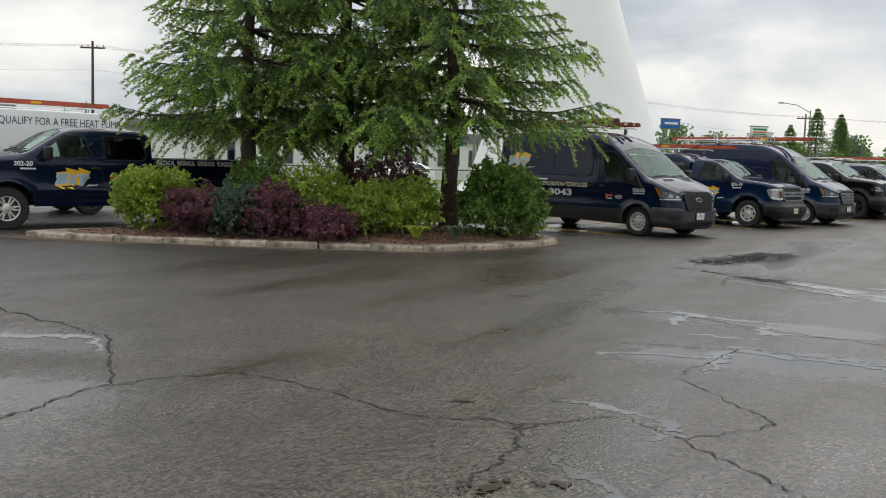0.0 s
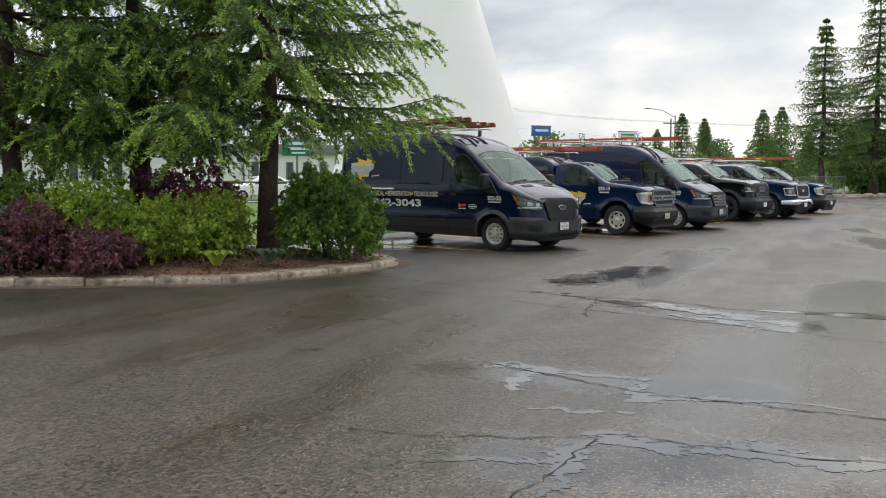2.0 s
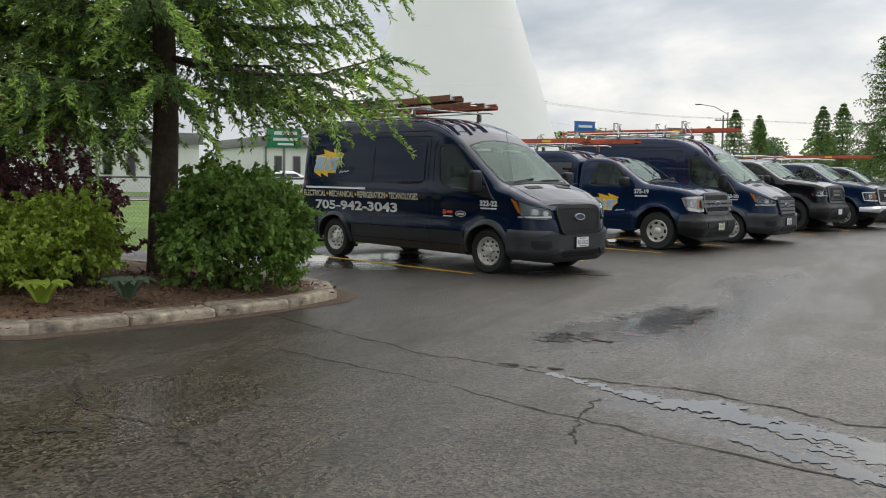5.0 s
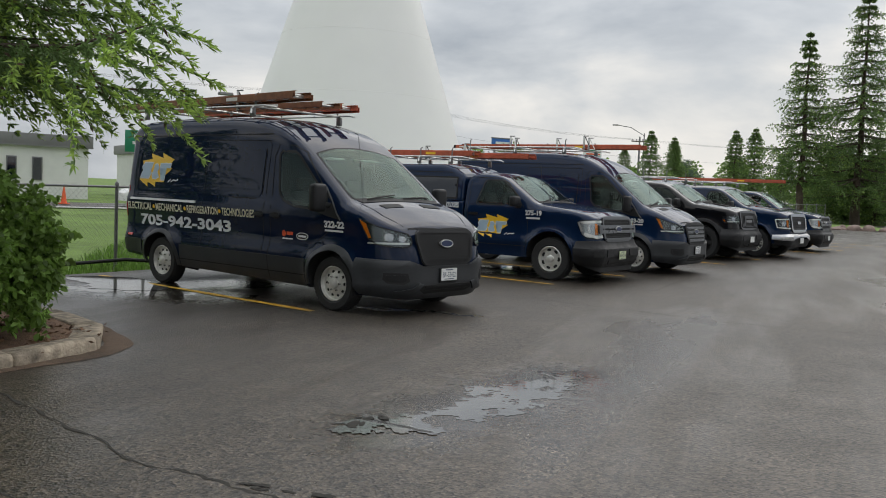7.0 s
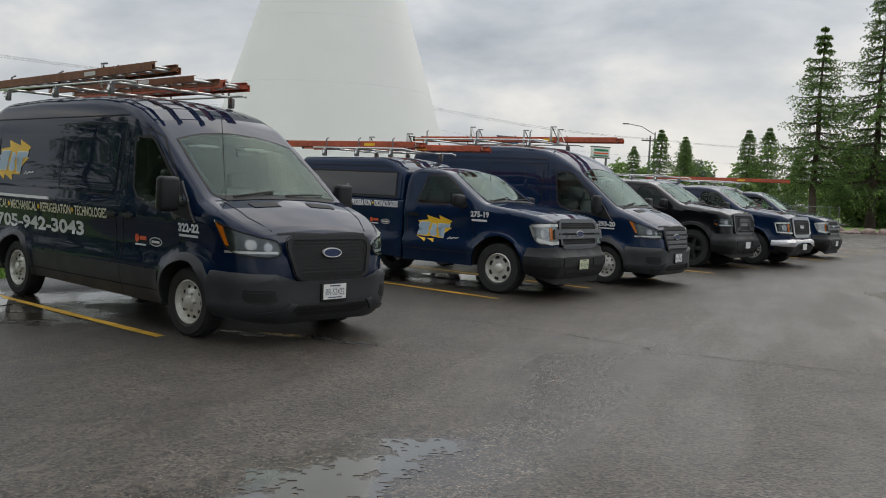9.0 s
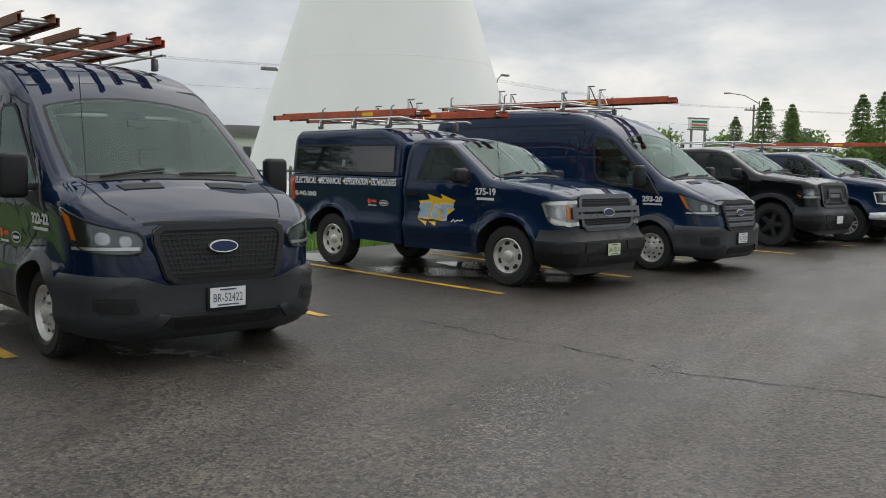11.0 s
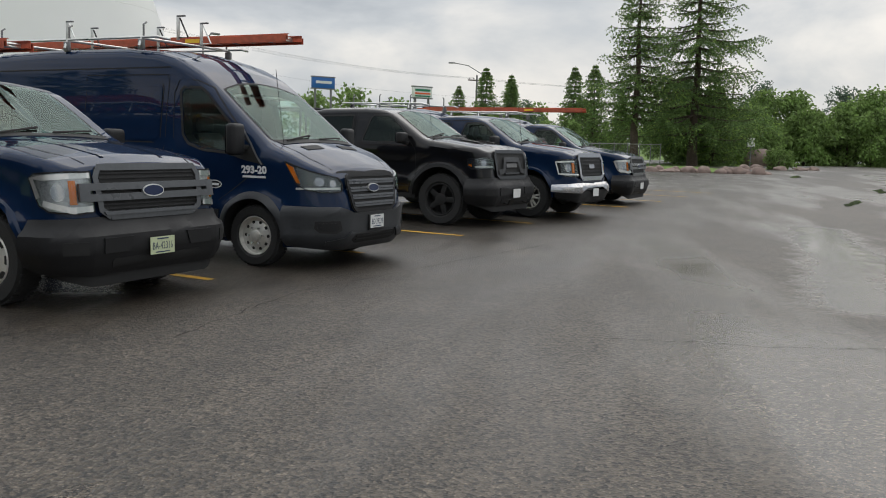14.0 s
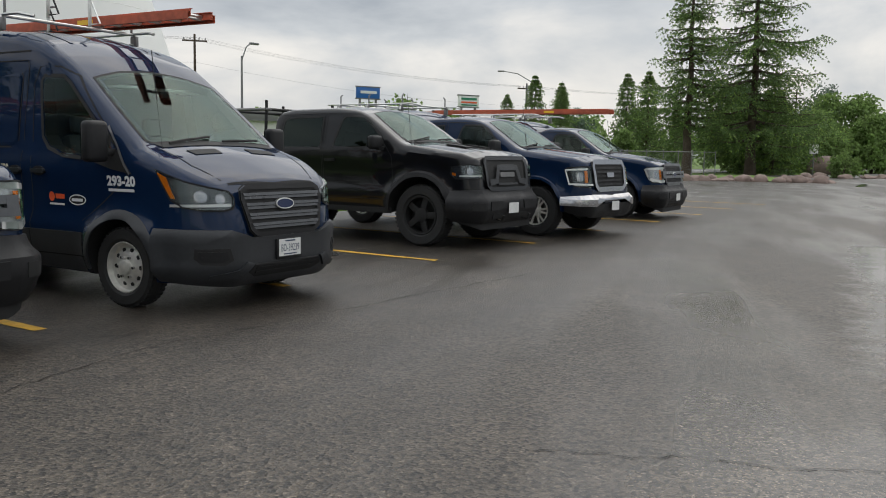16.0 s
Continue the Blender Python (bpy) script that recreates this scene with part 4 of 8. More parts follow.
def wheel(parent, x, y, r, style, width=0.22, rim_r=0.22):
    """One road wheel, its outer face turned to the side y points to."""
    s = 1 if y > 0 else -1
    w = thing("wheel", pose(x, y, r), "", "")
    w.parent = parent
    h = width / 2
    prof = [(rim_r * 0.96, -h * 0.8), (rim_r + 0.02, -h), (r * 0.93, -h), (r * 0.985, -h * 0.75), (r, -h * 0.35), (r, h * 0.35), (r * 0.985, h * 0.75), (r * 0.93, h), (rim_r + 0.025, h), (rim_r, h * 0.82)]
    bm = lathe(bmesh.new(), [(a, s * b) for a, b in prof], 40)
    for k in range(44):
        a = k * math.tau / 44
        for dy in (-0.3, 0.3):
            box(bm, (math.cos(a) * (r - 0.003), dy * width + 0.0, math.sin(a) * (r - 0.003)), (0.014, width * 0.24, 0.03), 0, Matrix.Rotation(-a, 4, "Y"))
    part("tyre", bm, M["tyre"], w)
    if style == "steel":
        bm = lathe(bmesh.new(), [(rim_r, h * 0.86 * s), (rim_r * 0.96, h * 0.88 * s), (rim_r * 0.90, h * 0.45 * s), (rim_r * 0.74, h * 0.38 * s), (rim_r * 0.50, h * 0.62 * s), (rim_r * 0.34, h * 0.66 * s), (0.001, h * 0.66 * s)], 40)
        part("rim", bm, M["steel"], w)
        hole = mesh_of(lathe(bmesh.new(), [(0.001, 0.004 * s), (rim_r * 0.085, 0.002 * s), (rim_r * 0.085, -0.03 * s)], 10), "vent_hole", M["black"])
        nut = mesh_of(tube(bmesh.new(), [(0, 0, 0), (0, h * 0.25 * s, 0)], 0.013, 6), "wheel_nut", M["chrome"])
        for k in range(10):
            a = k * math.tau / 10
            part("vent_hole", hole, None, w, m=pose(math.cos(a) * rim_r * 0.68, h * 0.475 * s, math.sin(a) * rim_r * 0.68))
        for k in range(6):
            a = k * math.tau / 6
            part("wheel_nut", nut, None, w, m=pose(math.cos(a) * rim_r * 0.42, h * 0.6 * s, math.sin(a) * rim_r * 0.42))
        bm = lathe(bmesh.new(), [(rim_r * 0.30, h * 0.6 * s), (rim_r * 0.28, h * 0.95 * s), (rim_r * 0.2, h * 1.02 * s), (0.001, h * 1.03 * s)], 24)
        part("hub_cap", bm, M["steel"], w)
    elif style == "steel7":
        part("rim", lathe(bmesh.new(), [(rim_r, h * 0.86 * s), (rim_r * 0.95, h * 0.92 * s), (rim_r * 0.89, h * 0.55 * s), (rim_r * 0.80, h * 0.50 * s), (rim_r * 0.52, h * 0.66 * s), (rim_r * 0.40, h * 0.62 * s), (0.001, h * 0.6 * s)], 40), M["steel"], w)
        bm = bmesh.new()
        ring = [bm.verts.new((rim_r * 0.13 * math.cos(k * math.tau / 14), 0.0, rim_r * (0.17 + 0.03 * math.cos(k * math.tau / 14)) * math.sin(k * math.tau / 14))) for k in range(14)]
        back_ring = [bm.verts.new(q.co - Vector((0, 0.05 * s, 0))) for q in ring]
        bm.faces.new(ring[::-s])
        for k in range(14):
            bm.faces.new((ring[k], ring[(k + 1) % 14], back_ring[(k + 1) % 14], back_ring[k]))
        hole = mesh_of(bm, "vent_hole", M["black"])
        for k in range(7):
            a = k * math.tau / 7
            part("vent_hole", hole, None, w, m=pose(math.cos(a) * rim_r * 0.68, h * 0.605 * s, math.sin(a) * rim_r * 0.68, 0, -math.degrees(a), 0))
        part("hub_cap", lathe(bmesh.new(), [(rim_r * 0.30, h * 0.58 * s), (rim_r * 0.29, h * 0.85 * s), (rim_r * 0.22, h * 0.93 * s), (0.001, h * 0.94 * s)], 24), M["steel"], w)
    else:
        spoke_m = M["black"] if style == "black" else M["steel"]
        part("rim", lathe(bmesh.new(), [(rim_r, h * 0.86 * s), (rim_r * 0.94, h * 0.9 * s), (rim_r * 0.9, h * 0.5 * s), (rim_r * 0.86, -h * 0.3 * s), (0.001, -h * 0.3 * s)], 40), M["black"] if style == "black" else M["galv"], w)
        n = {"black": 5, "steel7": 7}.get(style, 6)
        bm = bmesh.new()
        for k in range(n):
            a = k * math.tau / n
            for d in ((-0.18, 0.18) if style == "chrome" else (0.0,)):
                rot = Matrix.Rotation(-a - d, 4, "Y")
                wide = rim_r * (0.15 if style == "chrome" else 0.34 if style == "black" else 0.42)
                box(bm, rot @ Vector((rim_r * 0.55, h * 0.55 * s, 0)), (rim_r * 0.8, 0.035, wide), 0.012, rot)
        lathe(bm, [(rim_r * 0.40, h * 0.3 * s), (rim_r * 0.36, h * 0.72 * s), (rim_r * 0.2, h * 0.8 * s), (0.001, h * 0.8 * s)], 24)
        lathe(bm, [(rim_r * 0.97, h * 0.5 * s), (rim_r * 0.97, h * 0.93 * s), (rim_r * 0.9, h * 0.9 * s), (rim_r * 0.88, h * 0.5 * s)], 40)
        part("spokes", bm, spoke_m, w)
    return w


def well(x, y0, y1, r, z):
    bm = bmesh.new()
    lathe(bm, [(r, min(y0, y1)), (r, max(y0, y1))], 36, close=True)
    bmesh.ops.translate(bm, verts=bm.verts[:], vec=(x, 0, z))
    bmesh.ops.recalc_face_normals(bm, faces=bm.faces[:])
    return bm


def arch_lip(parent, sh, x, z, r, sgn, mtl, w=0.07, proud=0.012, a0=-8, a1=188):
    bm = bmesh.new()
    prev = None
    for k in range(25):
        a = radians(a0 + (a1 - a0) * k / 24)
        q = []
        for rr, o in ((r + 0.001, -0.03), (r + 0.003, proud), (r + w * 0.7, proud), (r + w, 0.001)):
            u, v = x + rr * math.cos(a), z + rr * math.sin(a)
            q.append(bm.verts.new(sh.side(sgn)(u, v, o)))
        if prev:
            for i in range(3):
                bm.faces.new((prev[i], prev[i + 1], q[i + 1], q[i]))
        prev = q
    bmesh.ops.recalc_face_normals(bm, faces=bm.faces[:])
    return part("wheel_arch_trim", bm, mtl, parent)


def mirror(parent, x, y, z, mtl, tall=0.3, wide=0.2):
    s = 1 if y > 0 else -1
    m = thing("door_mirror", pose(x, y, z), "", "")
    m.parent = parent
    bm = bmesh.new()
    box(bm, (0, s * 0.14, 0.06), (0.13, wide, tall), 0.045, seg=3)
    part("housing", bm, mtl, m)
    bm = bmesh.new()
    box(bm, (0.02, s * 0.02, -0.03), (0.07, 0.16, 0.06), 0.015)
    part("arm", bm, M["black"], m)
    bm = bmesh.new()
    box(bm, (-0.068, s * 0.14, 0.06), (0.004, wide - 0.04, tall - 0.05), 0.0)
    part("mirror_glass", bm, M["chrome"], m)


def number_plate(parent, x, z, text, tilt=0.0, mtl=None):
    p = thing("licence_plate", pose(x, 0, z), "", "")
    p.parent = parent
    bm = bmesh.new()
    box(bm, (0, 0, 0), (0.006, 0.30, 0.155), 0.0)
    part("plate", bm, mtl or M["plate"], p)
    if text:
        f = lambda u, v, o: Vector((0.003 + o, u, v))
        letters(text, f, -0.125, -0.035, 0.095, M["plate_ink"], p, "plate_number", width=0.25, off=0.002)
        part("plate_caption", boxes(((0.0045, 0, 0.06), (0.002, 0.14, 0.012))), M["plate_ink"], p)
        part("plate_caption", boxes(((0.0045, 0, -0.06), (0.002, 0.18, 0.010))), M["plate_ink"], p)
    return p


def bolt_logo(parent, f, u, v, k=1.0, flip=1):
    """The company mark as plain shapes: a yellow jagged bolt behind pale blue blocks."""
    bolt = [(-0.42, 0.17), (-0.16, 0.20), (-0.20, 0.29), (0.13, 0.22), (0.10, 0.30), (0.42, 0.20), (0.30, 0.09), (0.40, 0.06), (0.16, -0.10), (0.22, -0.16), (-0.02, -0.16), (0.0, -0.24), (-0.22, -0.16), (-0.22, -0.24), (-0.45, -0.13), (-0.30, -0.02)]
    part("bolt_decal", panel([(u + flip * a * k, v + b * k) for a, b in bolt][::flip], f, 0.004, 0), M["decal_yellow"], parent, "yellow lightning bolt decal")
    n = 0
    for sh in ([(-0.42, -0.10), (-0.20, -0.10), (-0.15, -0.02), (-0.17, 0.03), (-0.28, 0.05), (-0.15, 0.06), (-0.12, 0.14), (-0.34, 0.14), (-0.40, 0.07), (-0.37, 0.02), (-0.25, -0.02), (-0.40, -0.03)],
               [(-0.10, -0.10), (-0.01, -0.11), (0.06, -0.08), (0.02, 0.0), (0.05, 0.07), (0.0, 0.12), (-0.07, 0.11), (-0.08, 0.03), (-0.12, -0.03)],
               [(0.13, -0.12), (0.22, -0.12), (0.25, 0.06), (0.34, 0.06), (0.36, 0.13), (0.09, 0.13), (0.08, 0.06), (0.16, 0.06)]):
        for kk, mm, o in ((1.12, M["decal_white"], 0.007), (1.0, M["decal_blue"], 0.010)):
            cx, cy = sum(p[0] for p in sh) / len(sh), sum(p[1] for p in sh) / len(sh)
            q = [(u + flip * (cx + (a - cx) * kk) * k, v + (cy + (b - cy) * kk) * k) for a, b in sh]
            part("block_decal", panel(q[::flip], f, o, 0), mm, parent)
    part("script_decal", ribbon([(u + flip * a * k, v + b * k) for a, b in ((0.32, -0.16), (0.38, -0.11), (0.40, -0.15), (0.46, -0.12), (0.52, -0.13), (0.58, -0.11))], f, 0.02 * k, 0.006), M["decal_white"], parent)


def side_decals(parent, f, u, v, k=1.0, flip=1):
    """Two small maker's stickers: an orange disc with bars and a pale oval."""
    part("sticker_disc", panel(oval(u, v, 0.045 * k, 0.05 * k), f, 0.005, 0), M["decal_orange"], parent)
    part("sticker_bar", panel([(u + flip * a * k, v + b * k) for a, b in ((0.06, -0.02), (0.2, -0.02), (0.2, 0.03), (0.06, 0.03))][::flip], f, 0.005, 0), M["decal_orange"], parent)
    part("sticker_line", panel([(u + flip * a * k, v + b * k) for a, b in ((-0.03, -0.085), (0.2, -0.085), (0.2, -0.065), (-0.03, -0.065))][::flip], f, 0.005, 0), M["decal_white"], parent)
    part("sticker_oval", panel(oval(u + flip * 0.40 * k, v - 0.02, 0.13 * k, 0.055 * k), f, 0.005, 0), M["decal_white"], parent)
    part("sticker_oval_field", panel(oval(u + flip * 0.40 * k, v - 0.02, 0.115 * k, 0.043 * k), f, 0.0065, 0), M["gap"], parent)
    part("sticker_script", panel(rounded(u + flip * 0.40 * k - 0.085 * k, v - 0.035, u + flip * 0.40 * k + 0.085 * k, v - 0.008, 0.01), f, 0.008, 0), M["decal_white"], parent)


def seat(parent, x, y, z):
    s = thing("front_seat", pose(x, y, z), "", "")
    s.parent = parent
    bm = bmesh.new()
    box(bm, (0, 0, 0.0), (0.5, 0.5, 0.16), 0.05)
    box(bm, (-0.28, 0, 0.36), (0.16, 0.48, 0.64), 0.06, Matrix.Rotation(radians(-10), 4, "Y"))
    box(bm, (-0.36, 0, 0.78), (0.1, 0.26, 0.18), 0.04)
    part("upholstery", bm, M["seat"], s)


def wiper(parent, f, u0, v0, u1, v1):
    bm = bmesh.new()
    n = 6
    pts = [f(u0 + (u1 - u0) * i / n, v0 + (v1 - v0) * i / n, 0.022) for i in range(n + 1)]
    tube(bm, pts, 0.011, 6)
    part("wiper", bm, M["black"], parent)


def headlamp(parent, f, poly, flip, amber, eyes, bowl=None):
    """A lamp wrapping the corner of the nose: dark body, bright bowls, amber marker, dark rim and clear lens."""
    h = thing("headlight", Matrix(), "", "")
    h.parent = parent
    P = [(flip * a, b) for a, b in poly][::flip]
    part("lamp_body", panel(P, f, 0.004, 0.03, 0.05), bowl or M["lamp_grey"], h)
    part("marker_lens", panel([(flip * a, b) for a, b in amber][::flip], f, 0.012, 0.02, 0.05), M["amber"], h, "amber side marker lens")
    for u, v, a, b in eyes:
        part("reflector", panel(oval(flip * u, v, a, b, 16), f, 0.008, 0.02, 0.04), M["chrome"], h)
    us = [p[0] for p in poly]
    lo = min(p[1] for p in poly)
    part("lamp_strip", panel([(flip * a, b) for a, b in ((min(us) + 0.03, lo + 0.035), (max(us) - 0.14, lo + 0.03), (max(us) - 0.14, lo + 0.052), (min(us) + 0.03, lo + 0.06))][::flip], f, 0.010, 0.01, 0.05), M["alu"], h)
    part("lamp_rim", ribbon(P, f, 0.014, 0.020, True), M["gap"], h)
    part("lens", panel(P, f, 0.018, 0.02, 0.05), M["lens"], h, "clear headlamp lens")


def oval_badge(parent, f, z, a=0.122, b=0.05, off=0.05):
    """A dark blue oval in a bright rim."""
    part("badge_rim", panel(oval(0, z, a, b), f, off, 0.03, 0.06), M["alu"], parent)
    part("badge", panel(oval(0, z, a * 0.9, b * 0.82), f, off + 0.004, 0.005, 0.06), M["badge"], parent, "dark blue oval badge")


def interior(parent, bm_list):
    bm = bmesh.new()
    for it in bm_list:
        box(bm, *it)
    part("cabin_floor", bm, M["black"], parent)


def cargo_van(m, label, paint, number, plate, grille, logo_side=True):
    """A medium-roof panel van. x forward from the front axle, y left, z up."""
    v = thing("cargo_van", m, label, "van", "fleet vehicles")
    top = [(0.97, 0.92), (0.945, 1.03), (0.90, 1.10), (0.82, 1.15), (0.68, 1.215), (0.45, 1.315), (0.22, 1.40), (0.12, 1.43), (-0.3, 1.77), (-0.72, 2.10), (-0.95, 2.26), (-1.25, 2.41), (-1.6, 2.51), (-2.2, 2.56), (-3.5, 2.57), (-4.5, 2.53), (-4.7, 2.47), (-4.79, 2.36)]
    bot = [(1.02, 0.34), (0.8, 0.26), (0.4, 0.25), (-3.3, 0.30), (-4.79, 0.42)]
    sh = Shell(0.99, -4.79, 1.02, top, bot, belt=1.2, lean_in=0.06, rc=0.13, nose=0.66, nose_w=0.50, tail=0.15, tail_w=0.93, crown=0.05,
               sculpt=[(0.28, -0.03), (0.45, -0.005), (0.66, 0.022), (0.71, 0.022), (0.79, -0.012), (0.95, -0.018), (1.14, 0.0), (1.24, 0.012), (1.33, 0.002), (1.40, -0.022), (2.12, -0.022), (2.2, 0.0)],
               flares=((0.0, 0.37, 0.42, 0.045), (-3.75, 0.37, 0.42, 0.03)), lean=[(0.2, 0.06), (0.45, 0.0), (0.72, 0.0), (1.0, 0.05), (1.3, 0.12)])
    R, L, F, T = sh.side(-1), sh.side(1), sh.wrap(), sh.over()
    cuts = [well(0, s * 0.55, s * 1.3, 0.415, 0.37) for s in (-1, 1)] + [well(-3.75, s * 0.6, s * 1.3, 0.415, 0.37) for s in (-1, 1)]
    # cab hollow behind the windscreen and door glass
    cab_hole = bmesh.new()
    rows = []
    for x, z in ((-1.32, 2.16), (-0.86, 2.12), (-0.22, 1.64), (0.06, 1.36), (0.06, 1.0), (-1.32, 0.9)):
        rows.append((x, z))
    a = [cab_hole.verts.new((x, -0.86 if z < 1.7 else -0.80, z)) for x, z in rows]
    b = [cab_hole.verts.new((x, 0.86 if z < 1.7 else 0.80, z)) for x, z in rows]
    cab_hole.faces.new(a)
    cab_hole.faces.new(b[::-1])
    for i in range(len(rows)):
        j = (i + 1) % len(rows)
        cab_hole.faces.new((a[j], a[i], b[i], b[j]))
    bmesh.ops.recalc_face_normals(cab_hole, faces=cab_hole.faces[:])
    screen = [(0.10, -0.79), (0.13, -0.4), (0.14, 0.0), (0.13, 0.4), (0.10, 0.79), (-0.30, 0.775), (-0.64, 0.74), (-0.70, 0.4), (-0.72, 0), (-0.70, -0.4), (-0.64, -0.74), (-0.30, -0.775)]
    door_glass = [(-0.06, 1.33), (-0.30, 1.30), (-0.75, 1.33), (-1.0, 1.40), (-1.09, 1.50), (-1.17, 2.02), (-1.13, 2.07), (-0.86, 2.06), (-0.76, 2.0), (-0.36, 1.63)]
    holes = []
    for poly, f, d in ((screen, T, 0.3), (door_glass, R, 0.35), (door_glass, L, 0.35)):
        c = (sum(p[0] for p in poly) / len(poly), sum(p[1] for p in poly) / len(poly))
        q = [(c[0] + (p[0] - c[0]) * 0.93, c[1] + (p[1] - c[1]) * 0.93) for p in poly]
        h = bmesh.new()
        o1, o2 = [h.verts.new(f(*p, 0.06)) for p in q], [h.verts.new(f(*p, -d)) for p in q]
        for i in range(len(q)):
            j = (i + 1) % len(q)
            h.faces.new((o1[i], o1[j], o2[j], o2[i]))
        h.faces.new(o1[::-1])
        h.faces.new(o2)
        bmesh.ops.triangulate(h, faces=h.faces[:])
        bmesh.ops.recalc_face_normals(h, faces=h.faces[:])
        holes.append(h)
    part("body", cut(sh.mesh(extra=[-1.3]), cuts + [cab_hole] + holes, [paint, M["black"]]), None, v)
    # glass
    part("windscreen", panel(screen, T, 0.004, 0.012), M["glass"], v, "tinted windscreen")
    part("windscreen_surround", ribbon(screen, T, 0.05, 0.003, True), M["black"], v)
    for f, q in ((R, 1), (L, -1)):
        part("door_window", panel(door_glass[::-1], f, 0.004, 0.012), M["glass"], v)
        part("window_frame", ribbon(door_glass, f, 0.035, 0.006, True), M["black"], v)
        part("door_gap", ribbon([(-0.48, 0.50), (-0.50, 0.75), (-0.16, 0.98), (0.10, 1.16), (-0.26, 1.62), (-0.70, 2.06), (-0.92, 2.15), (-1.20, 2.15), (-1.27, 2.0), (-1.22, 1.2), (-1.24, 0.5)], f, 0.012, 0.003), M["gap"], v)
        part("sill_gap", ribbon([(-0.45, 0.42), (-3.3, 0.42)], f, 0.012, 0.014), M["gap"], v)
        part("panel_outline", ribbon(rounded(-4.51, 1.40, -1.45, 2.12, 0.07), f, 0.016, 0.003, True), M["gap"], v)
        part("panel_edge", ribbon(rounded(-4.48, 1.43, -1.48, 2.09, 0.07), f, 0.03, 0.008, True), paint, v)
        part("panel_outline", ribbon([(-2.75, 0.5), (-2.75, 2.2)], f, 0.010, 0.0045), M["gap"], v)
        part("door_seam", ribbon([(-1.37, 0.5), (-1.37, 2.22), (-2.75, 2.22)], f, 0.010, 0.003), M["gap"], v)
        part("roof_seam", ribbon([(-1.35, 2.31), (-4.7, 2.29)], f, 0.014, 0.003), M["gap"], v)
        part("slide_rail", panel([(-4.6, 1.28), (-2.9, 1.28), (-2.9, 1.315), (-4.6, 1.315)], f, 0.012, 0.02, 0.4), M["alu"] if q > 0 else M["gap"], v)
        part("lower_cladding", panel([(-0.50, 0.27), (-0.50, 0.64), (-3.25, 0.64), (-3.25, 0.30)][::-1], f, 0.010, 0.02, 0.08), M["plastic"], v, "grey plastic lower cladding")
        part("rear_cladding", panel([(-4.25, 0.42), (-4.25, 0.66), (-4.74, 0.66), (-4.74, 0.46)][::-1], f, 0.010, 0.02, 0.1), M["plastic"], v)
        part("cladding_seam", ribbon([(-1.24, 0.3), (-1.24, 0.64)], f, 0.010, 0.013), M["gap"], v)
        for u in (-1.20, -1.55):
            part("handle_cup", panel(oval(u + 0.09, 1.185, 0.09, 0.045), f, 0.004, 0.01, 0.1), M["black"], v)
            part("door_handle", panel(rounded(u, 1.165, u + 0.19, 1.205, 0.018), f, 0.03, 0.03, 0.1), M["plastic"], v)
        arch_lip(v, sh, 0, 0.37, 0.415, -q, M["plastic"], 0.085, 0.016)
        arch_lip(v, sh, -3.75, 0.37, 0.415, -q, M["plastic"], 0.07, 0.012)
        part("pillar_trim", panel([(0.15, 1.18), (-0.10, 1.22), (-0.34, 1.28), (-0.10, 1.34), (-0.38, 1.64), (-0.30, 1.66)], f, 0.007, 0.01, 0.1), M["black"], v)
        part("pillar_strip", ribbon([(0.13, 1.18), (-0.20, 1.60)], f, 0.022, 0.012), M["galv"], v)
        part("tail_lamp", panel(rounded(-4.78, 1.0, -4.70, 1.5, 0.03), f, 0.01, 0.02, 0.2), M["red_lens"], v)
        part("side_marker", panel(rounded(-4.62, 0.70, -4.50, 0.74, 0.01), f, 0.006, 0.01, 0.1), M["red_lens"], v)
    for s in (-1, 1):
        mirror(v, -0.14, s * 1.03, 1.40, M["bumper_black"], 0.36, 0.22)
        for x in (0, -3.75):
            wheel(v, x, s * 0.90, 0.355, "steel", 0.22, 0.23)
    # nose: bumper, grille, lamps
    B = sh.wrap([(0.18, -0.07), (0.25, 0.01), (0.33, 0.045), (0.40, 0.055), (0.44, 0.035), (0.60, 0.04), (0.69, 0.05), (0.73, 0.018)])
    w_ = sh.arc(x=0.46)
    wt, w6 = sh.arc(x=0.43), sh.arc(y=0.62)
    part("front_bumper", panel([(-wt, 0.37), (-w_, 0.27), (-w6, 0.21), (w6, 0.21), (w_, 0.27), (wt, 0.37), (wt, 0.73), (w6 + 0.05, 0.72), (0.46, 0.645), (-0.46, 0.645), (-w6 - 0.05, 0.72), (-wt, 0.73)], B, 0.0, 0.06, 0.06), M["plastic"], v, "grey plastic front bumper")
    part("lower_intake", panel([(-0.40, 0.29), (0.40, 0.29), (0.50, 0.34), (0.44, 0.41), (-0.44, 0.41), (-0.50, 0.34)], B, 0.005, 0.03, 0.08), M["black"], v)
    for z in (0.325, 0.365):
        part("intake_bar", panel([(-0.42, z), (0.42, z), (0.42, z + 0.014), (-0.42, z + 0.014)], B, 0.012, 0.02, 0.1), M["bumper_black"], v)
    for s in (-1, 1):
        a0 = sh.arc(y=0.66)
        fog = [(a0, 0.46), (a0 + 0.07, 0.42), (a0 + 0.26, 0.43), (a0 + 0.32, 0.48), (a0 + 0.31, 0.565), (a0 + 0.03, 0.565)]
        cu, cv = a0 + 0.17, 0.495
        part("fog_recess", panel([(s * a, b) for a, b in fog][::s], B, 0.004, 0.03, 0.06), M["black"], v)
        part("fog_blank", panel([(s * (cu + (a - cu) * 0.78), cv + (b - cv) * 0.62) for a, b in fog][::s], B, 0.010, 0.02, 0.06), M["bumper_black"], v)
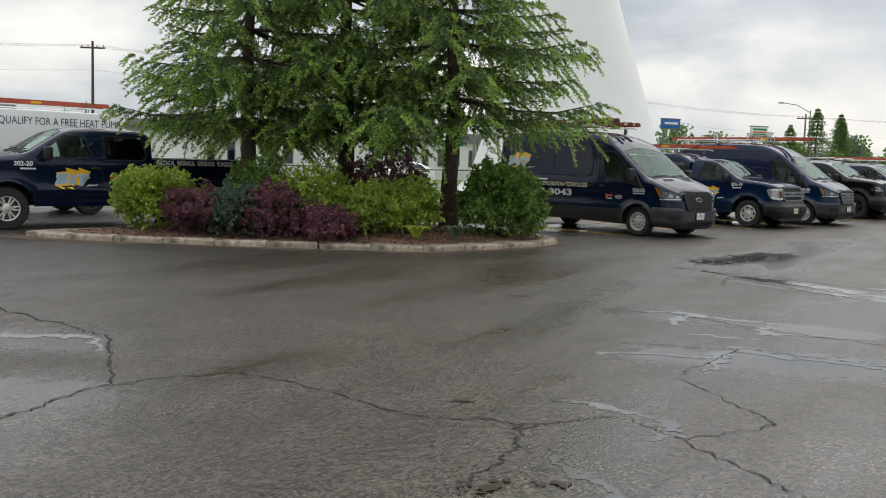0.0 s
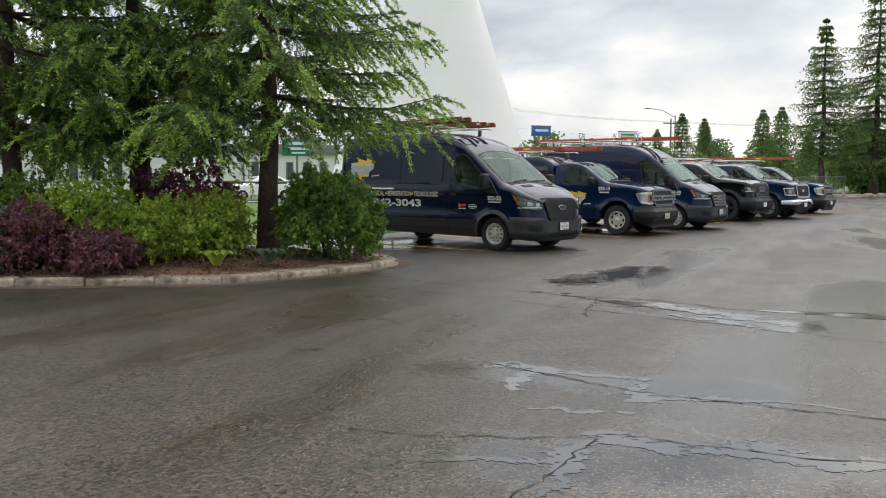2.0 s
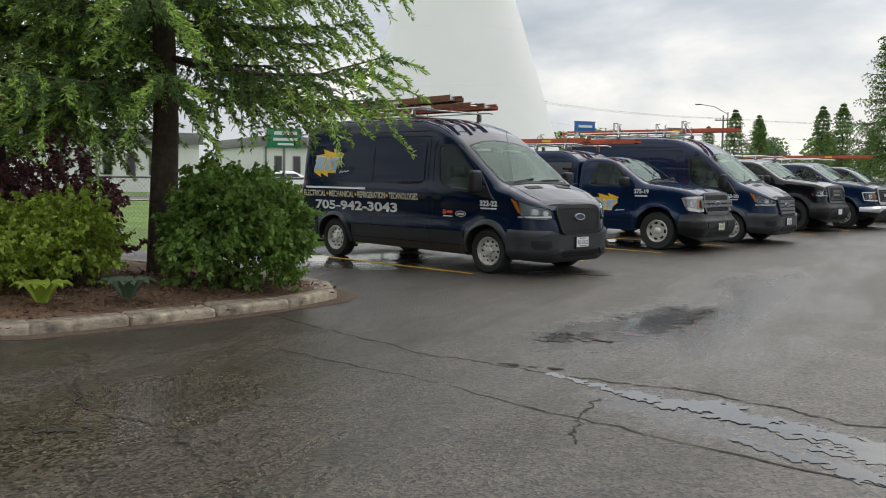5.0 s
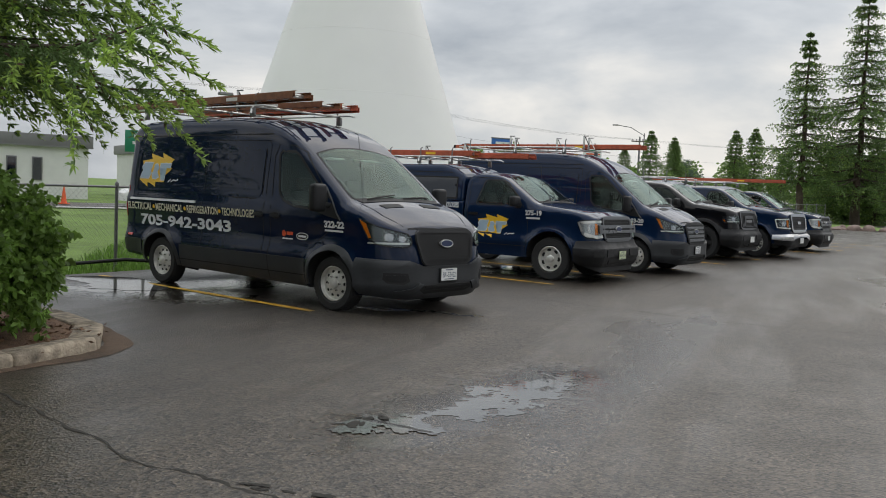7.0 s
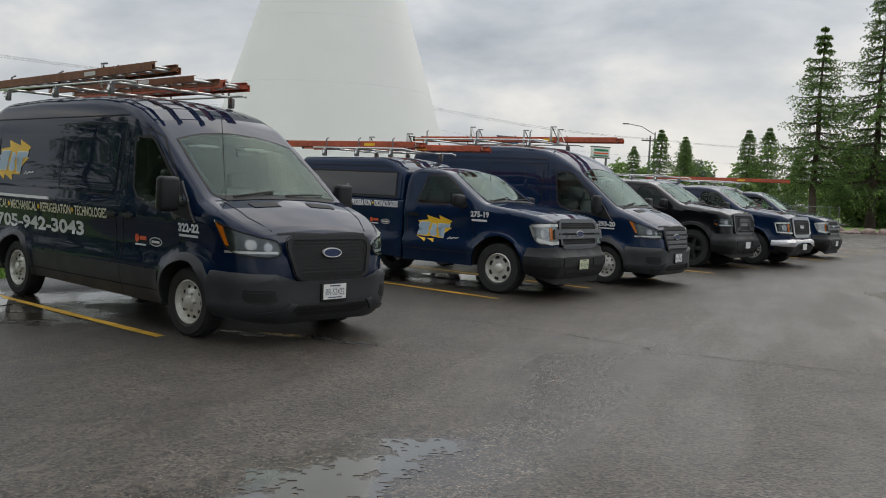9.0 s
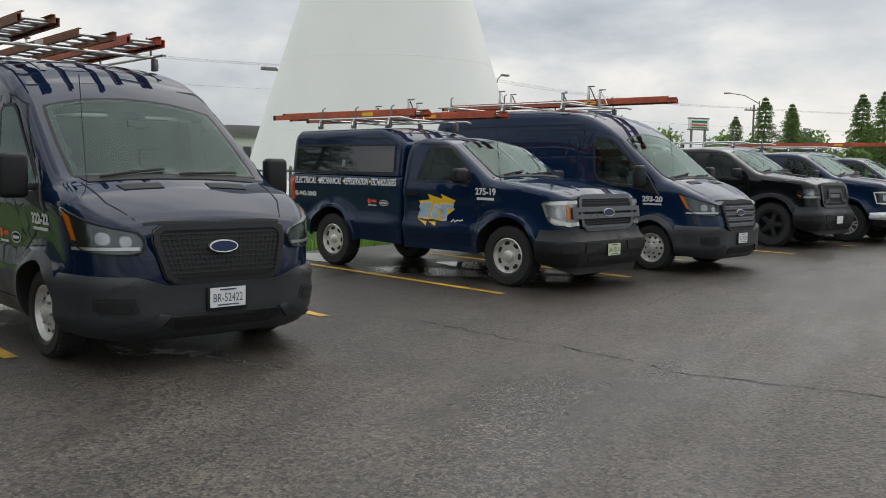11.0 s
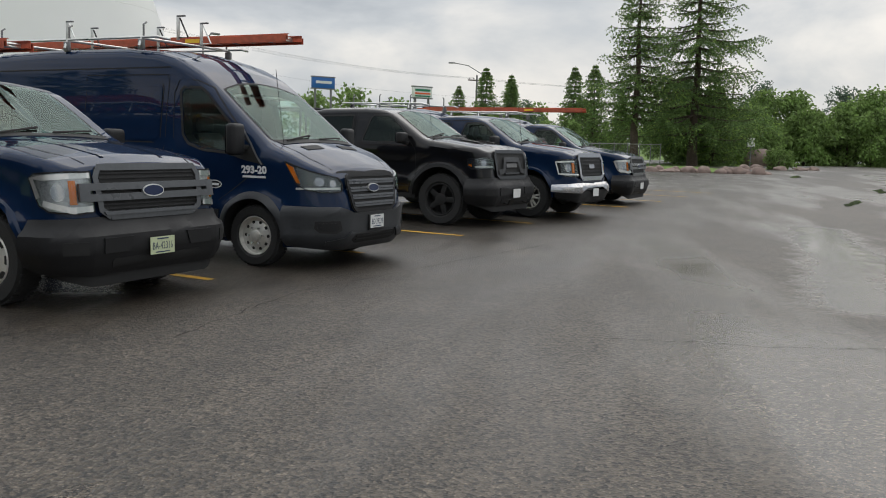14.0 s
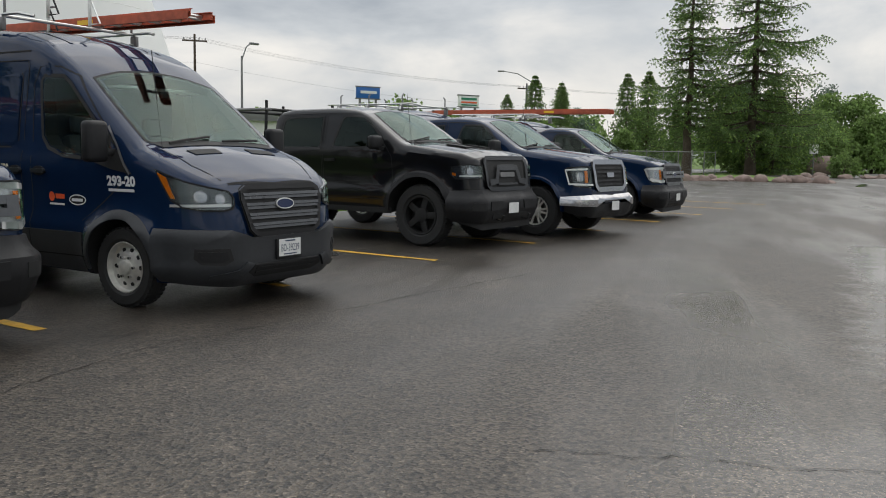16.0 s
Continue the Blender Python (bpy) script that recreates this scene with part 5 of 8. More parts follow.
        part("fog_slat", ribbon([(s * (a0 + 0.08), 0.495), (s * (a0 + 0.26), 0.495)], B, 0.012, 0.013), M["black"], v)
        part("bumper_fin", panel([(s * a, b) for a, b in ((0.46, 0.42), (0.56, 0.31), (0.86, 0.28), (0.86, 0.33), (0.62, 0.37), (0.54, 0.44))][::s], B, 0.022, 0.03, 0.06), M["plastic"], v)
    part("plate_bracket", boxes(((1.035, 0, 0.52), (0.03, 0.34, 0.19), 0.008)), M["bumper_black"], v)
    g = thing("grille", Matrix(), "", "")
    g.parent = v
    gp = [(-0.38, 0.665), (0.38, 0.665), (0.46, 0.72), (0.53, 0.98), (0.52, 1.05), (0.46, 1.085), (-0.46, 1.085), (-0.52, 1.05), (-0.53, 0.98), (-0.46, 0.72)]
    part("grille_field", panel(gp, F, 0.014, 0.03, 0.08), M["black"], g)
    part("grille_frame", ribbon(gp, F, 0.045, 0.036, True), M["bumper_black"], g)
    part("grille_edge", ribbon([(a * 1.055, 0.875 + (b - 0.875) * 1.1) for a, b in gp], F, 0.012, 0.022, True), M["black"], g)
    if grille == "mesh":
        for i in range(10):
            z = 0.70 + i * 0.037
            part("grille_bar", ribbon([(-0.45 - 0.07 * (z - 0.7) / 0.36, z), (0.45 + 0.07 * (z - 0.7) / 0.36, z)], F, 0.010, 0.026), M["bumper_black"], g)
        for i in range(25):
            u = -0.46 + i * 0.92 / 24
            part("grille_bar", ribbon([(u * 0.86, 0.69), (u * 1.08, 1.06)], F, 0.009, 0.025), M["bumper_black"], g)
    else:
        for i in range(4):
            z = 0.715 + i * 0.088
            k = 0.45 + 0.065 * i / 3
            for o in (0.0, 0.03):
                part("grille_bar", panel([(-k, z + o), (k, z + o), (k + 0.01, z + o + 0.024), (-k - 0.01, z + o + 0.024)], F, 0.042 if o else 0.034, 0.03, 0.1), M["grey_bar"], g)
    oval_badge(v, F, 0.93, 0.122, 0.05, 0.052)
    A = sh.arc
    lamp = [(A(y=0.64), 0.90), (A(y=0.72), 0.885), (A(y=0.86), 0.89), (A(y=0.95), 0.915), (A(x=0.60), 0.975), (A(x=0.45), 1.23), (A(x=0.58), 1.185), (A(y=0.93), 1.13), (A(y=0.80), 1.085), (A(y=0.65), 1.05), (A(y=0.61), 1.0), (A(y=0.61), 0.94)]
    amber = [(A(x=0.64), 0.985), (A(x=0.60), 0.99), (A(x=0.47), 1.205), (A(x=0.56), 1.165)]
    eyes = [(A(y=0.73), 0.985, 0.045, 0.042), (A(y=0.86), 1.005, 0.06, 0.05)]
    for s in (1, -1):
        headlamp(v, F, lamp, s, amber, eyes)
        part("hood_vent", panel([(0.32, s * 0.2), (0.32, s * 0.55), (0.42, s * 0.53), (0.42, s * 0.2)], T, 0.006, 0.01, 0.1), M["black"], v)
        part("bonnet_gap", ribbon([(0.2, s * 0.78), (0.6, s * 0.74), (0.86, s * 0.62)], T, 0.012, 0.003), M["gap"], v)
        part("roof_groove", ribbon([(-1.2, s * 0.55), (-4.6, s * 0.55)], T, 0.05, 0.006), paint, v)
        seat(v, -0.85, s * 0.45, 0.85)
    part("bonnet_seam", ribbon([(0.9, -0.58), (0.93, 0), (0.9, 0.58)], T, 0.014, 0.003), M["gap"], v)
    part("cowl", panel([(0.13, -0.76), (0.22, -0.72), (0.24, 0), (0.22, 0.72), (0.13, 0.76), (0.16, 0)], T, 0.006, 0.01, 0.15), M["black"], v)
    wiper(v, T, 0.17, -0.62, 0.09, -0.05)
    wiper(v, T, 0.17, 0.05, 0.09, 0.62)
    bm = bmesh.new()
    tube(bm, [T(0.22, -0.74, 0), T(0.22, -0.74, 0) + Vector((-0.12, 0, 0.86))], 0.004, 5)
    part("aerial", bm, M["black"], v)
    interior(v, [((-0.6, 0, 0.72), (1.3, 1.6, 0.1), 0.0), ((0.0, 0, 1.22), (0.22, 1.62, 0.26), 0.05)])
    bm = bmesh.new()
    lathe(bm, [(0.17, 0.0), (0.19, 0.015), (0.2, 0.0), (0.19, -0.015), (0.17, 0.0)], 20, "z")
    bmesh.ops.transform(bm, matrix=pose(-0.36, 0.42, 1.32, 0, -60, 0), verts=bm.verts[:])
    part("steering_wheel", bm, M["black"], v)
    bm = boxes(((0.0, -0.35, 1.375), (0.16, 0.22, 0.006)), ((-0.02, 0.12, 1.378), (0.12, 0.16, 0.006)))
    part("papers", bm, M["paper"], v)
    number_plate(v, 1.055, 0.53, plate)
    # lettering on the passenger side
    f = R
    bolt_logo(v, f, -4.0, 1.73, 1.0)
    for word, u, wd in (("ELECTRICAL", -4.66, 0.66), ("MECHANICAL", -3.90, 0.70), ("REFRIGERATION", -3.10, 0.74), ("TECHNOLOGIES", -2.27, 0.72)):
        letters(word, f, u, 1.13, 0.155, M["decal_cream"], v, width=wd, bold=0.004)
    for u in (-3.95, -3.15, -2.32):
        part("dot_decal", panel(oval(u, 1.185, 0.03, 0.03), f, 0.006, 0), M["decal_yellow"], v)
    letters("705-942-3043", f, -4.32, 0.90, 0.22, M["decal_white"], v, width=2.25, bold=0.008)
    letters(number, f, -0.17, 1.08, 0.115, M["decal_white"], v, width=0.36, bold=0.006)
    part("permit_bar", panel([(-0.16, 1.025), (0.17, 1.025), (0.17, 1.05), (-0.16, 1.05)], f, 0.006, 0), M["decal_white"], v)
    side_decals(v, f, -0.95, 0.95, 0.9)
    return v, sh


def ladder(m, length, label, mtl, rungs=True, gap=0.40, sections=2):
    """An extension ladder lying flat: rails with flanges, rungs and end caps."""
    l = thing("extension_ladder", m, label, "ladder", "roof ladders")
    for k in range(sections):
        y0, z0, ln = gap / 2 - 0.036 * k, 0.045 + 0.028 * k, length - 0.22 * k
        for s in (-1, 1):
            bm = bmesh.new()
            box(bm, (ln / 2, s * y0, z0), (ln, 0.008, 0.078), 0.0)
            box(bm, (ln / 2, s * (y0 - 0.014), z0 + 0.037), (ln, 0.034, 0.006), 0.0)
            box(bm, (ln / 2, s * (y0 - 0.014), z0 - 0.037), (ln, 0.034, 0.006), 0.0)
            part("rail", bm, mtl, l)
            bm = bmesh.new()
            box(bm, (ln - 0.02, s * y0, z0), (0.06, 0.03, 0.086), 0.008)
            part("end_cap", bm, M["black"] if mtl != M["ladder_brown"] else M["alu"], l)
        n = int(ln / 0.305)
        for i in range(n):
            bm = tube(bmesh.new(), [(0.15 + i * 0.305, -y0, z0), (0.15 + i * 0.305, y0, z0)], 0.016, 8)
            part("rung", bm, M["alu"], l)
    for s in (-1, 1):
        bm = boxes(((length * 0.3, s * (gap / 2 + 0.006), 0.05), (0.25, 0.003, 0.05)))
        part("caution_label", bm, M["decal_yellow"] if mtl != M["ladder_brown"] else M["paper"], l)
    return l


def roof_rack(parent, xs, z, half, rail=True, tops=True):
    r = thing("roof_rack", Matrix(), "", "")
    r.parent = parent
    for x in xs:
        bm = tube(bmesh.new(), [(x, -half, z - 0.1), (x, -half + 0.04, z), (x, half - 0.04, z), (x, half, z - 0.1)], 0.018, 8)
        part("cross_bar", bm, M["alu"], r)
        for s in (-1, 1):
            bm = boxes(((x, s * (half - 0.04), z - 0.08), (0.09, 0.05, 0.13), 0.012))
            part("foot", bm, M["galv"], r)
            if tops:
                bm = tube(bmesh.new(), [(x, s * (half - 0.08), z), (x, s * (half - 0.08), z + 0.17), (x, s * (half - 0.13), z + 0.2)], 0.013, 6)
                part("ladder_stop", bm, M["galv"], r)
    if rail:
        for s in (-1, 1):
            bm = tube(bmesh.new(), [(min(xs) - 0.3, s * (half - 0.05), z + 0.01), (max(xs) + 0.25, s * (half - 0.05), z + 0.01), (max(xs) + 0.4, s * (half - 0.12), z - 0.02)], 0.016, 8)
            part("side_rail", bm, M["alu"], r)
    return r


def pickup(m, label, paint, number="", plate="", cab="regular", style="steel7", front="bars", topper=True, wb=3.3, lettered=True, trim=None, lift=0.0, wheel_r=0.39):
    """A pickup truck. x forward from the front axle, y left, z up."""
    v = thing("pickup_truck", m, label, "pickup truck", "fleet vehicles")
    trim = trim or (M["bumper_black"] if front != "chrome" else M["plastic"])
    back = {"regular": -1.98, "double": -2.55, "crew": -2.95}[cab]
    tail_x = -wb - 1.08
    z = lift
    # how far the bonnet stands above the plain one
    hd, hc = (0.05, 0.07) if front == "bars" else (0.09, 0.09)
    top = [(0.95, 0.86 + z), (0.93, 1.0 + hd + z), (0.88, 1.10 + hd + z), (0.7, 1.17 + hd + z), (0.2, 1.235 + hc + z), (-0.34, 1.29 + hc + z), (-0.46, 1.335 + hc + z), (-0.8, 1.60 + hc / 2 + z), (-1.12, 1.84 + z), (-1.35, 1.91 + z), (-1.7, 1.935 + z), (back + 0.3, 1.92 + z), (back + 0.08, 1.88 + z), (back, 1.80 + z)]
    bot = [(0.95, 0.40 + z), (0.6, 0.37 + z), (back, 0.33 + z)]
    ar, az = wheel_r + 0.085, wheel_r + 0.03
    shape = [(0.42 + z, -0.03), (0.56 + z, 0.0), (0.63 + z, 0.02), (0.68 + z, 0.02), (0.75 + z, -0.012), (0.95 + z, -0.018), (1.12 + z, 0.0), (1.20 + z, 0.012), (1.26 + z, 0.012), (1.30 + z, -0.006)]
    sh = Shell(0.91, back, 0.99, top, bot, belt=1.24 + z, lean_in=0.16, rc=0.10, nose=0.38, nose_w=0.74, tail=0.06, tail_w=0.97, crown=0.045, sculpt=shape, flares=((0.0, az, ar, 0.05),), lean=[(0.2, 0.0), (0.75 + z, 0.0), (1.0 + z, 0.03), (1.25 + z, 0.08)])
    bed = Shell(back - 0.03, tail_x, 0.985, [(back - 0.03, 1.36 + z), (tail_x, 1.38 + z)], [(back, 0.36 + z), (-wb, 0.40 + z), (tail_x, 0.46 + z)], belt=2.5, rc=0.05, nose=0.04, nose_w=0.98, tail=0.1, tail_w=0.95, crown=0.0, sculpt=shape, flares=((-wb, az, ar, 0.05),))
    R, L, F, T = sh.side(-1), sh.side(1), sh.wrap(), sh.over()
    cabin = bmesh.new()
    rows = [(back + 0.12, 1.80 + z), (-1.2, 1.80 + z), (-0.62, 1.38 + z), (-0.55, 1.0 + z), (back + 0.12, 0.9 + z)]
    a = [cabin.verts.new((x, -0.82 if q < 1.5 + z else -0.76, q)) for x, q in rows]
    b = [cabin.verts.new((x, 0.82 if q < 1.5 + z else 0.76, q)) for x, q in rows]
    cabin.faces.new(a)
    cabin.faces.new(b[::-1])
    for i in range(len(rows)):
        j = (i + 1) % len(rows)
        cabin.faces.new((a[j], a[i], b[i], b[j]))
    bmesh.ops.recalc_face_normals(cabin, faces=cabin.faces[:])
    screen = [(-0.44, -0.72), (-0.40, -0.4), (-0.39, 0), (-0.40, 0.4), (-0.44, 0.72), (-0.8, 0.68), (-1.12, 0.62), (-1.17, 0.3), (-1.18, 0), (-1.17, -0.3), (-1.12, -0.62), (-0.8, -0.68)]
    zt = 1.80 + z
    b0 = back + 0.16 if cab == "regular" else -1.80
    front_glass = [(-0.66, 1.33 + z), (b0 + 0.16, 1.31 + z), (b0 + 0.12, 1.34 + z), (b0 + 0.27, zt - 0.04), (b0 + 0.32, zt), (-1.14, zt), (-1.02, zt - 0.06), (-0.76, 1.50 + z)]
    rear_glass = None if cab == "regular" else [(-1.92, 1.30 + z), (back + 0.22, 1.30 + z), (back + 0.14, 1.42 + z), (back + 0.22, zt - 0.06), (back + 0.28, zt - 0.02), (-1.92, zt)]
    holes = []
    sides = [(front_glass, R, 0.3), (front_glass, L, 0.3)] + ([(rear_glass, R, 0.3), (rear_glass, L, 0.3)] if rear_glass else [])
    for poly, f, d in [(screen, T, 0.22)] + sides:
        c = (sum(p[0] for p in poly) / len(poly), sum(p[1] for p in poly) / len(poly))
        q = [(c[0] + (p[0] - c[0]) * 0.92, c[1] + (p[1] - c[1]) * 0.92) for p in poly]
        h = bmesh.new()
        o1, o2 = [h.verts.new(f(*p, 0.06)) for p in q], [h.verts.new(f(*p, -d)) for p in q]
        for i in range(len(q)):
            j = (i + 1) % len(q)
            h.faces.new((o1[i], o1[j], o2[j], o2[i]))
        h.faces.new(o1[::-1])
        h.faces.new(o2)
        bmesh.ops.triangulate(h, faces=h.faces[:])
        bmesh.ops.recalc_face_normals(h, faces=h.faces[:])
        holes.append(h)
    part("cab", cut(sh.mesh(), [well(0, s * 0.5, s * 1.3, ar, az) for s in (-1, 1)] + [cabin] + holes, [paint, M["black"]]), None, v)
    tub = []
    if not topper:
        tub = [boxes((((back - 0.1 + tail_x + 0.08) / 2, 0, 1.25 + z), (back - 0.1 - tail_x - 0.08, 1.66, 0.9)))]
    part("bed", cut(bed.mesh(), [well(-wb, s * 0.5, s * 1.3, ar, az) for s in (-1, 1)] + tub, [paint, M["black"]]), None, v)
    part("chassis", boxes(((-wb / 2, 0, 0.5 + z), (wb - 0.9, 1.2, 0.16), 0.03)), M["black"], v)
    glass = M["glass"] if style != "black" else M["dark_glass"]
    part("windscreen", panel(screen, T, 0.004, 0.012), M["glass"], v, "tinted windscreen")
    part("windscreen_surround", ribbon(screen, T, 0.04, 0.003, True), M["black"], v)
    bR, bL = bed.side(-1), bed.side(1)
    for f, fb, q in ((R, bR, 1), (L, bL, -1)):
        part("door_window", panel(front_glass, f, 0.004, 0.012), glass, v)
        part("window_frame", ribbon(front_glass, f, 0.03, 0.006, True), M["black"], v)
        part("door_gap", ribbon([(-0.50, 0.55 + z), (-0.52, 1.2 + z), (-0.84, 1.56 + z), (-1.2, 1.84 + z), (b0 - 0.04, 1.85 + z), (b0 - 0.06, 1.3 + z), (b0 - 0.06, 0.55 + z), (-0.5, 0.55 + z)], f, 0.012, 0.003), M["gap"], v)
        part("door_handle", panel(rounded(b0 - 0.02, 1.10 + z, b0 + 0.18, 1.15 + z, 0.02), f, 0.03, 0.04, 0.1), trim if style != "chrome" else M["chrome"], v)
        if rear_glass:
            part("rear_door_window", panel(rear_glass, f, 0.004, 0.012), M["dark_glass"], v)
            part("window_frame", ribbon(rear_glass, f, 0.03, 0.006, True), M["black"], v)
            part("door_gap", ribbon([(b0 - 0.09, 0.55 + z), (b0 - 0.09, 1.85 + z), (back + 0.16, 1.83 + z), (back + 0.12, 1.0 + z), (back + 0.3, 0.55 + z)], f, 0.012, 0.003), M["gap"], v)
            part("door_handle", panel(rounded(back + 0.2, 1.10 + z, back + 0.4, 1.15 + z, 0.02), f, 0.03, 0.04, 0.1), trim if style != "chrome" else M["chrome"], v)
        part("rocker", panel([(-0.5, 0.34 + z), (back, 0.34 + z), (back, 0.42 + z), (-0.5, 0.42 + z)], f, 0.010, 0.02, 0.3), M["black"] if style == "black" else paint, v)
        part("tail_lamp", panel(rounded(tail_x + 0.02, 0.95 + z, tail_x + 0.15, 1.32 + z, 0.03), fb, 0.01, 0.02, 0.1), M["red_lens"], v)
        arch_lip(v, sh, 0, az, ar, -q, trim if style == "black" else paint, 0.09 if style == "black" else 0.06, 0.03 if style == "black" else 0.015, -2, 178)
        arch_lip(v, bed, -wb, az, ar, -q, trim if style == "black" else paint, 0.09 if style == "black" else 0.06, 0.03 if style == "black" else 0.015, -2, 178)
    for s in (-1, 1):
        mirror(v, -0.72, s * 1.0, 1.34 + z, M["bumper_black"], 0.2 if style != "chrome" else 0.28, 0.26)
        seat(v, -1.45, s * 0.42, 0.88 + z)
        for x in (0, -wb):
            wheel(v, x, s * 0.86, wheel_r, style, 0.26, wheel_r * (0.60 if style != "black" else 0.64))
    interior(v, [((-1.2, 0, 0.72 + z), (1.4, 1.5, 0.1), 0.0), ((-0.62, 0, 1.18 + z), (0.22, 1.5, 0.22), 0.05)])
    bm = bmesh.new()
    lathe(bm, [(0.17, 0.0), (0.19, 0.015), (0.2, 0.0), (0.19, -0.015), (0.17, 0.0)], 20, "z")
    bmesh.ops.transform(bm, matrix=pose(-0.92, 0.42, 1.28 + z, 0, -60, 0), verts=bm.verts[:])
    part("steering_wheel", bm, M["black"], v)
    # nose: bumper, grille, lamps
    A = sh.arc
    bars, hoop, chrome_front = front == "bars", front == "hoop", front == "chrome"
    B = sh.wrap([(0.14 + z, -0.02), (0.24 + z, 0.03), (0.34 + z, 0.085), (0.40 + z, 0.095), (0.43 + z, 0.115), (0.57 + z, 0.12), (0.62 + z, 0.10), (0.645 + z, 0.05), (0.74 + z, 0.02)])
    w_, wl, w7 = A(x=0.55), A(x=0.60), A(y=0.74)
    if chrome_front:
        part("front_bumper", panel([(a_, b_ + z) for a_, b_ in ((-w_, 0.48), (-w7, 0.46), (-0.42, 0.56), (0.42, 0.56), (w7, 0.46), (w_, 0.48), (w_, 0.62), (w7, 0.66), (0.3, 0.65), (-0.3, 0.65), (-w7, 0.66), (-w_, 0.62))], B, 0.01, 0.10, 0.08), M["chrome"], v, "chrome front bumper")
        part("bumper_cover", panel([(a_, b_ + z) for a_, b_ in ((-wl, 0.36), (-w7, 0.27), (w7, 0.27), (wl, 0.36), (wl, 0.50), (-wl, 0.50))], B, -0.02, 0.06, 0.08), M["bumper_black"], v)
        part("valance", panel([(a_, b_ + z) for a_, b_ in ((-w_, 0.60), (w_, 0.60), (w_, 0.74), (-w_, 0.74))], F, 0.02, 0.04, 0.08), paint, v)
    else:
        part("front_bumper", panel([(a_, b_ + z) for a_, b_ in ((-w_, 0.34), (-wl, 0.28), (-w7, 0.25), (w7, 0.25), (wl, 0.28), (w_, 0.34), (w_, 0.72), (w7, 0.74), (-w7, 0.74), (-w_, 0.72))], B, 0.0, 0.10, 0.05), trim, v, "black plastic front bumper")
        part("lower_intake", panel(rounded(-0.55, 0.30 + z, 0.55, 0.385 + z, 0.03), B, 0.006, 0.03, 0.1), M["black"], v)
        part("bumper_step", panel([(-0.36, 0.43 + z), (0.36, 0.43 + z), (0.30, 0.58 + z), (-0.30, 0.58 + z)], B, -0.004, 0.03, 0.06), M["black"], v)
        part("air_dam", panel([(-w7, 0.15 + z), (w7, 0.15 + z), (wl, 0.28 + z), (-wl, 0.28 + z)], F, 0.01, 0.06, 0.1), M["black"], v)
        for s in (-1, 1):
            part("bumper_pad", panel([(s * a_, b_ + z) for a_, b_ in ((0.38, 0.44), (0.66, 0.44), (0.66, 0.57), (0.33, 0.57))][::s], B, 0.010, 0.02, 0.06), trim, v)
            part("fog_recess", panel([(s * a_, b_ + z) for a_, b_ in ((A(y=0.78), 0.44), (A(y=0.90), 0.44), (A(y=0.90), 0.55), (A(y=0.78), 0.55))][::s], B, 0.004, 0.02, 0.06), M["black"], v)
        if hoop:
            for s in (-1, 1):
                part("tow_hook", tube(bmesh.new(), [B(s * 0.4, 0.30 + z, 0.0), B(s * 0.4, 0.28 + z, 0.10), B(s * 0.4, 0.36 + z, 0.10)], 0.018, 6), M["black"], v)
    g = thing("grille", Matrix(), "", "")
    g.parent = v
    gt = 1.11 + hd
    gp = [(-0.50, 0.74), (0.50, 0.74), (0.60, 0.80), (0.63, gt - 0.08), (0.58, gt), (-0.58, gt), (-0.63, gt - 0.08), (-0.60, 0.80)]
    gp = [(a_, b_ + z) for a_, b_ in gp]
    part("grille_field", panel(gp, F, 0.014, 0.03, 0.08), M["black"], g)
    part("grille_frame", ribbon(gp, F, 0.085 if chrome_front else 0.06, 0.05 if chrome_front else 0.04, True), M["chrome"] if chrome_front else M["black_paint"] if hoop else M["grey_bar"], g)
    if hoop:
        part("grille_hoop", ribbon([(-0.56, 0.84 + z), (-0.36, 0.86 + z), (-0.28, 1.06 + z), (0.28, 1.06 + z), (0.36, 0.86 + z), (0.56, 0.84 + z)], F, 0.09, 0.055), M["plastic"], g)
        part("grille_bar", panel(rounded(-0.30, 0.80 + z, 0.30, 0.83 + z, 0.01), F, 0.045, 0.03, 0.1), M["plastic"], g)
        part("badge", panel(rounded(-0.22, 0.92 + z, 0.22, 0.99 + z, 0.02), F, 0.04, 0.02, 0.1), M["galv"], v)
    elif chrome_front:
        for i in range(5):
            zz = z + 0.80 + i * 0.07
            part("grille_bar", panel([(-0.57, zz), (0.57, zz), (0.57, zz + 0.03), (-0.57, zz + 0.03)], F, 0.035, 0.03, 0.1), M["bumper_black"], g)
        part("badge", panel(rounded(-0.14, 0.94 + z, 0.14, 1.02 + z, 0.01), F, 0.055, 0.02, 0.1), M["chrome"], v)
    else:
        for zz in (0.80, 0.835, 1.06, 1.10):
            part("grille_slat", panel([(-0.58, zz + z), (0.58, zz + z), (0.58, zz + 0.012 + z), (-0.58, zz + 0.012 + z)], F, 0.028, 0.02, 0.1), M["bumper_black"], g)
        for lo, hi in ((0.875, 0.935), (0.965, 1.025)):
            part("grille_bar", panel([(-A(y=0.80), lo + z), (A(y=0.80), lo + z), (A(y=0.80), hi + z), (-A(y=0.80), hi + z)], F, 0.055, 0.035, 0.06), M["grey_bar"], g)
        part("grille_bar", panel([(-0.56, 0.755 + z), (0.56, 0.755 + z), (0.58, 0.785 + z), (-0.58, 0.785 + z)], F, 0.05, 0.03, 0.1), M["grey_bar"], g)
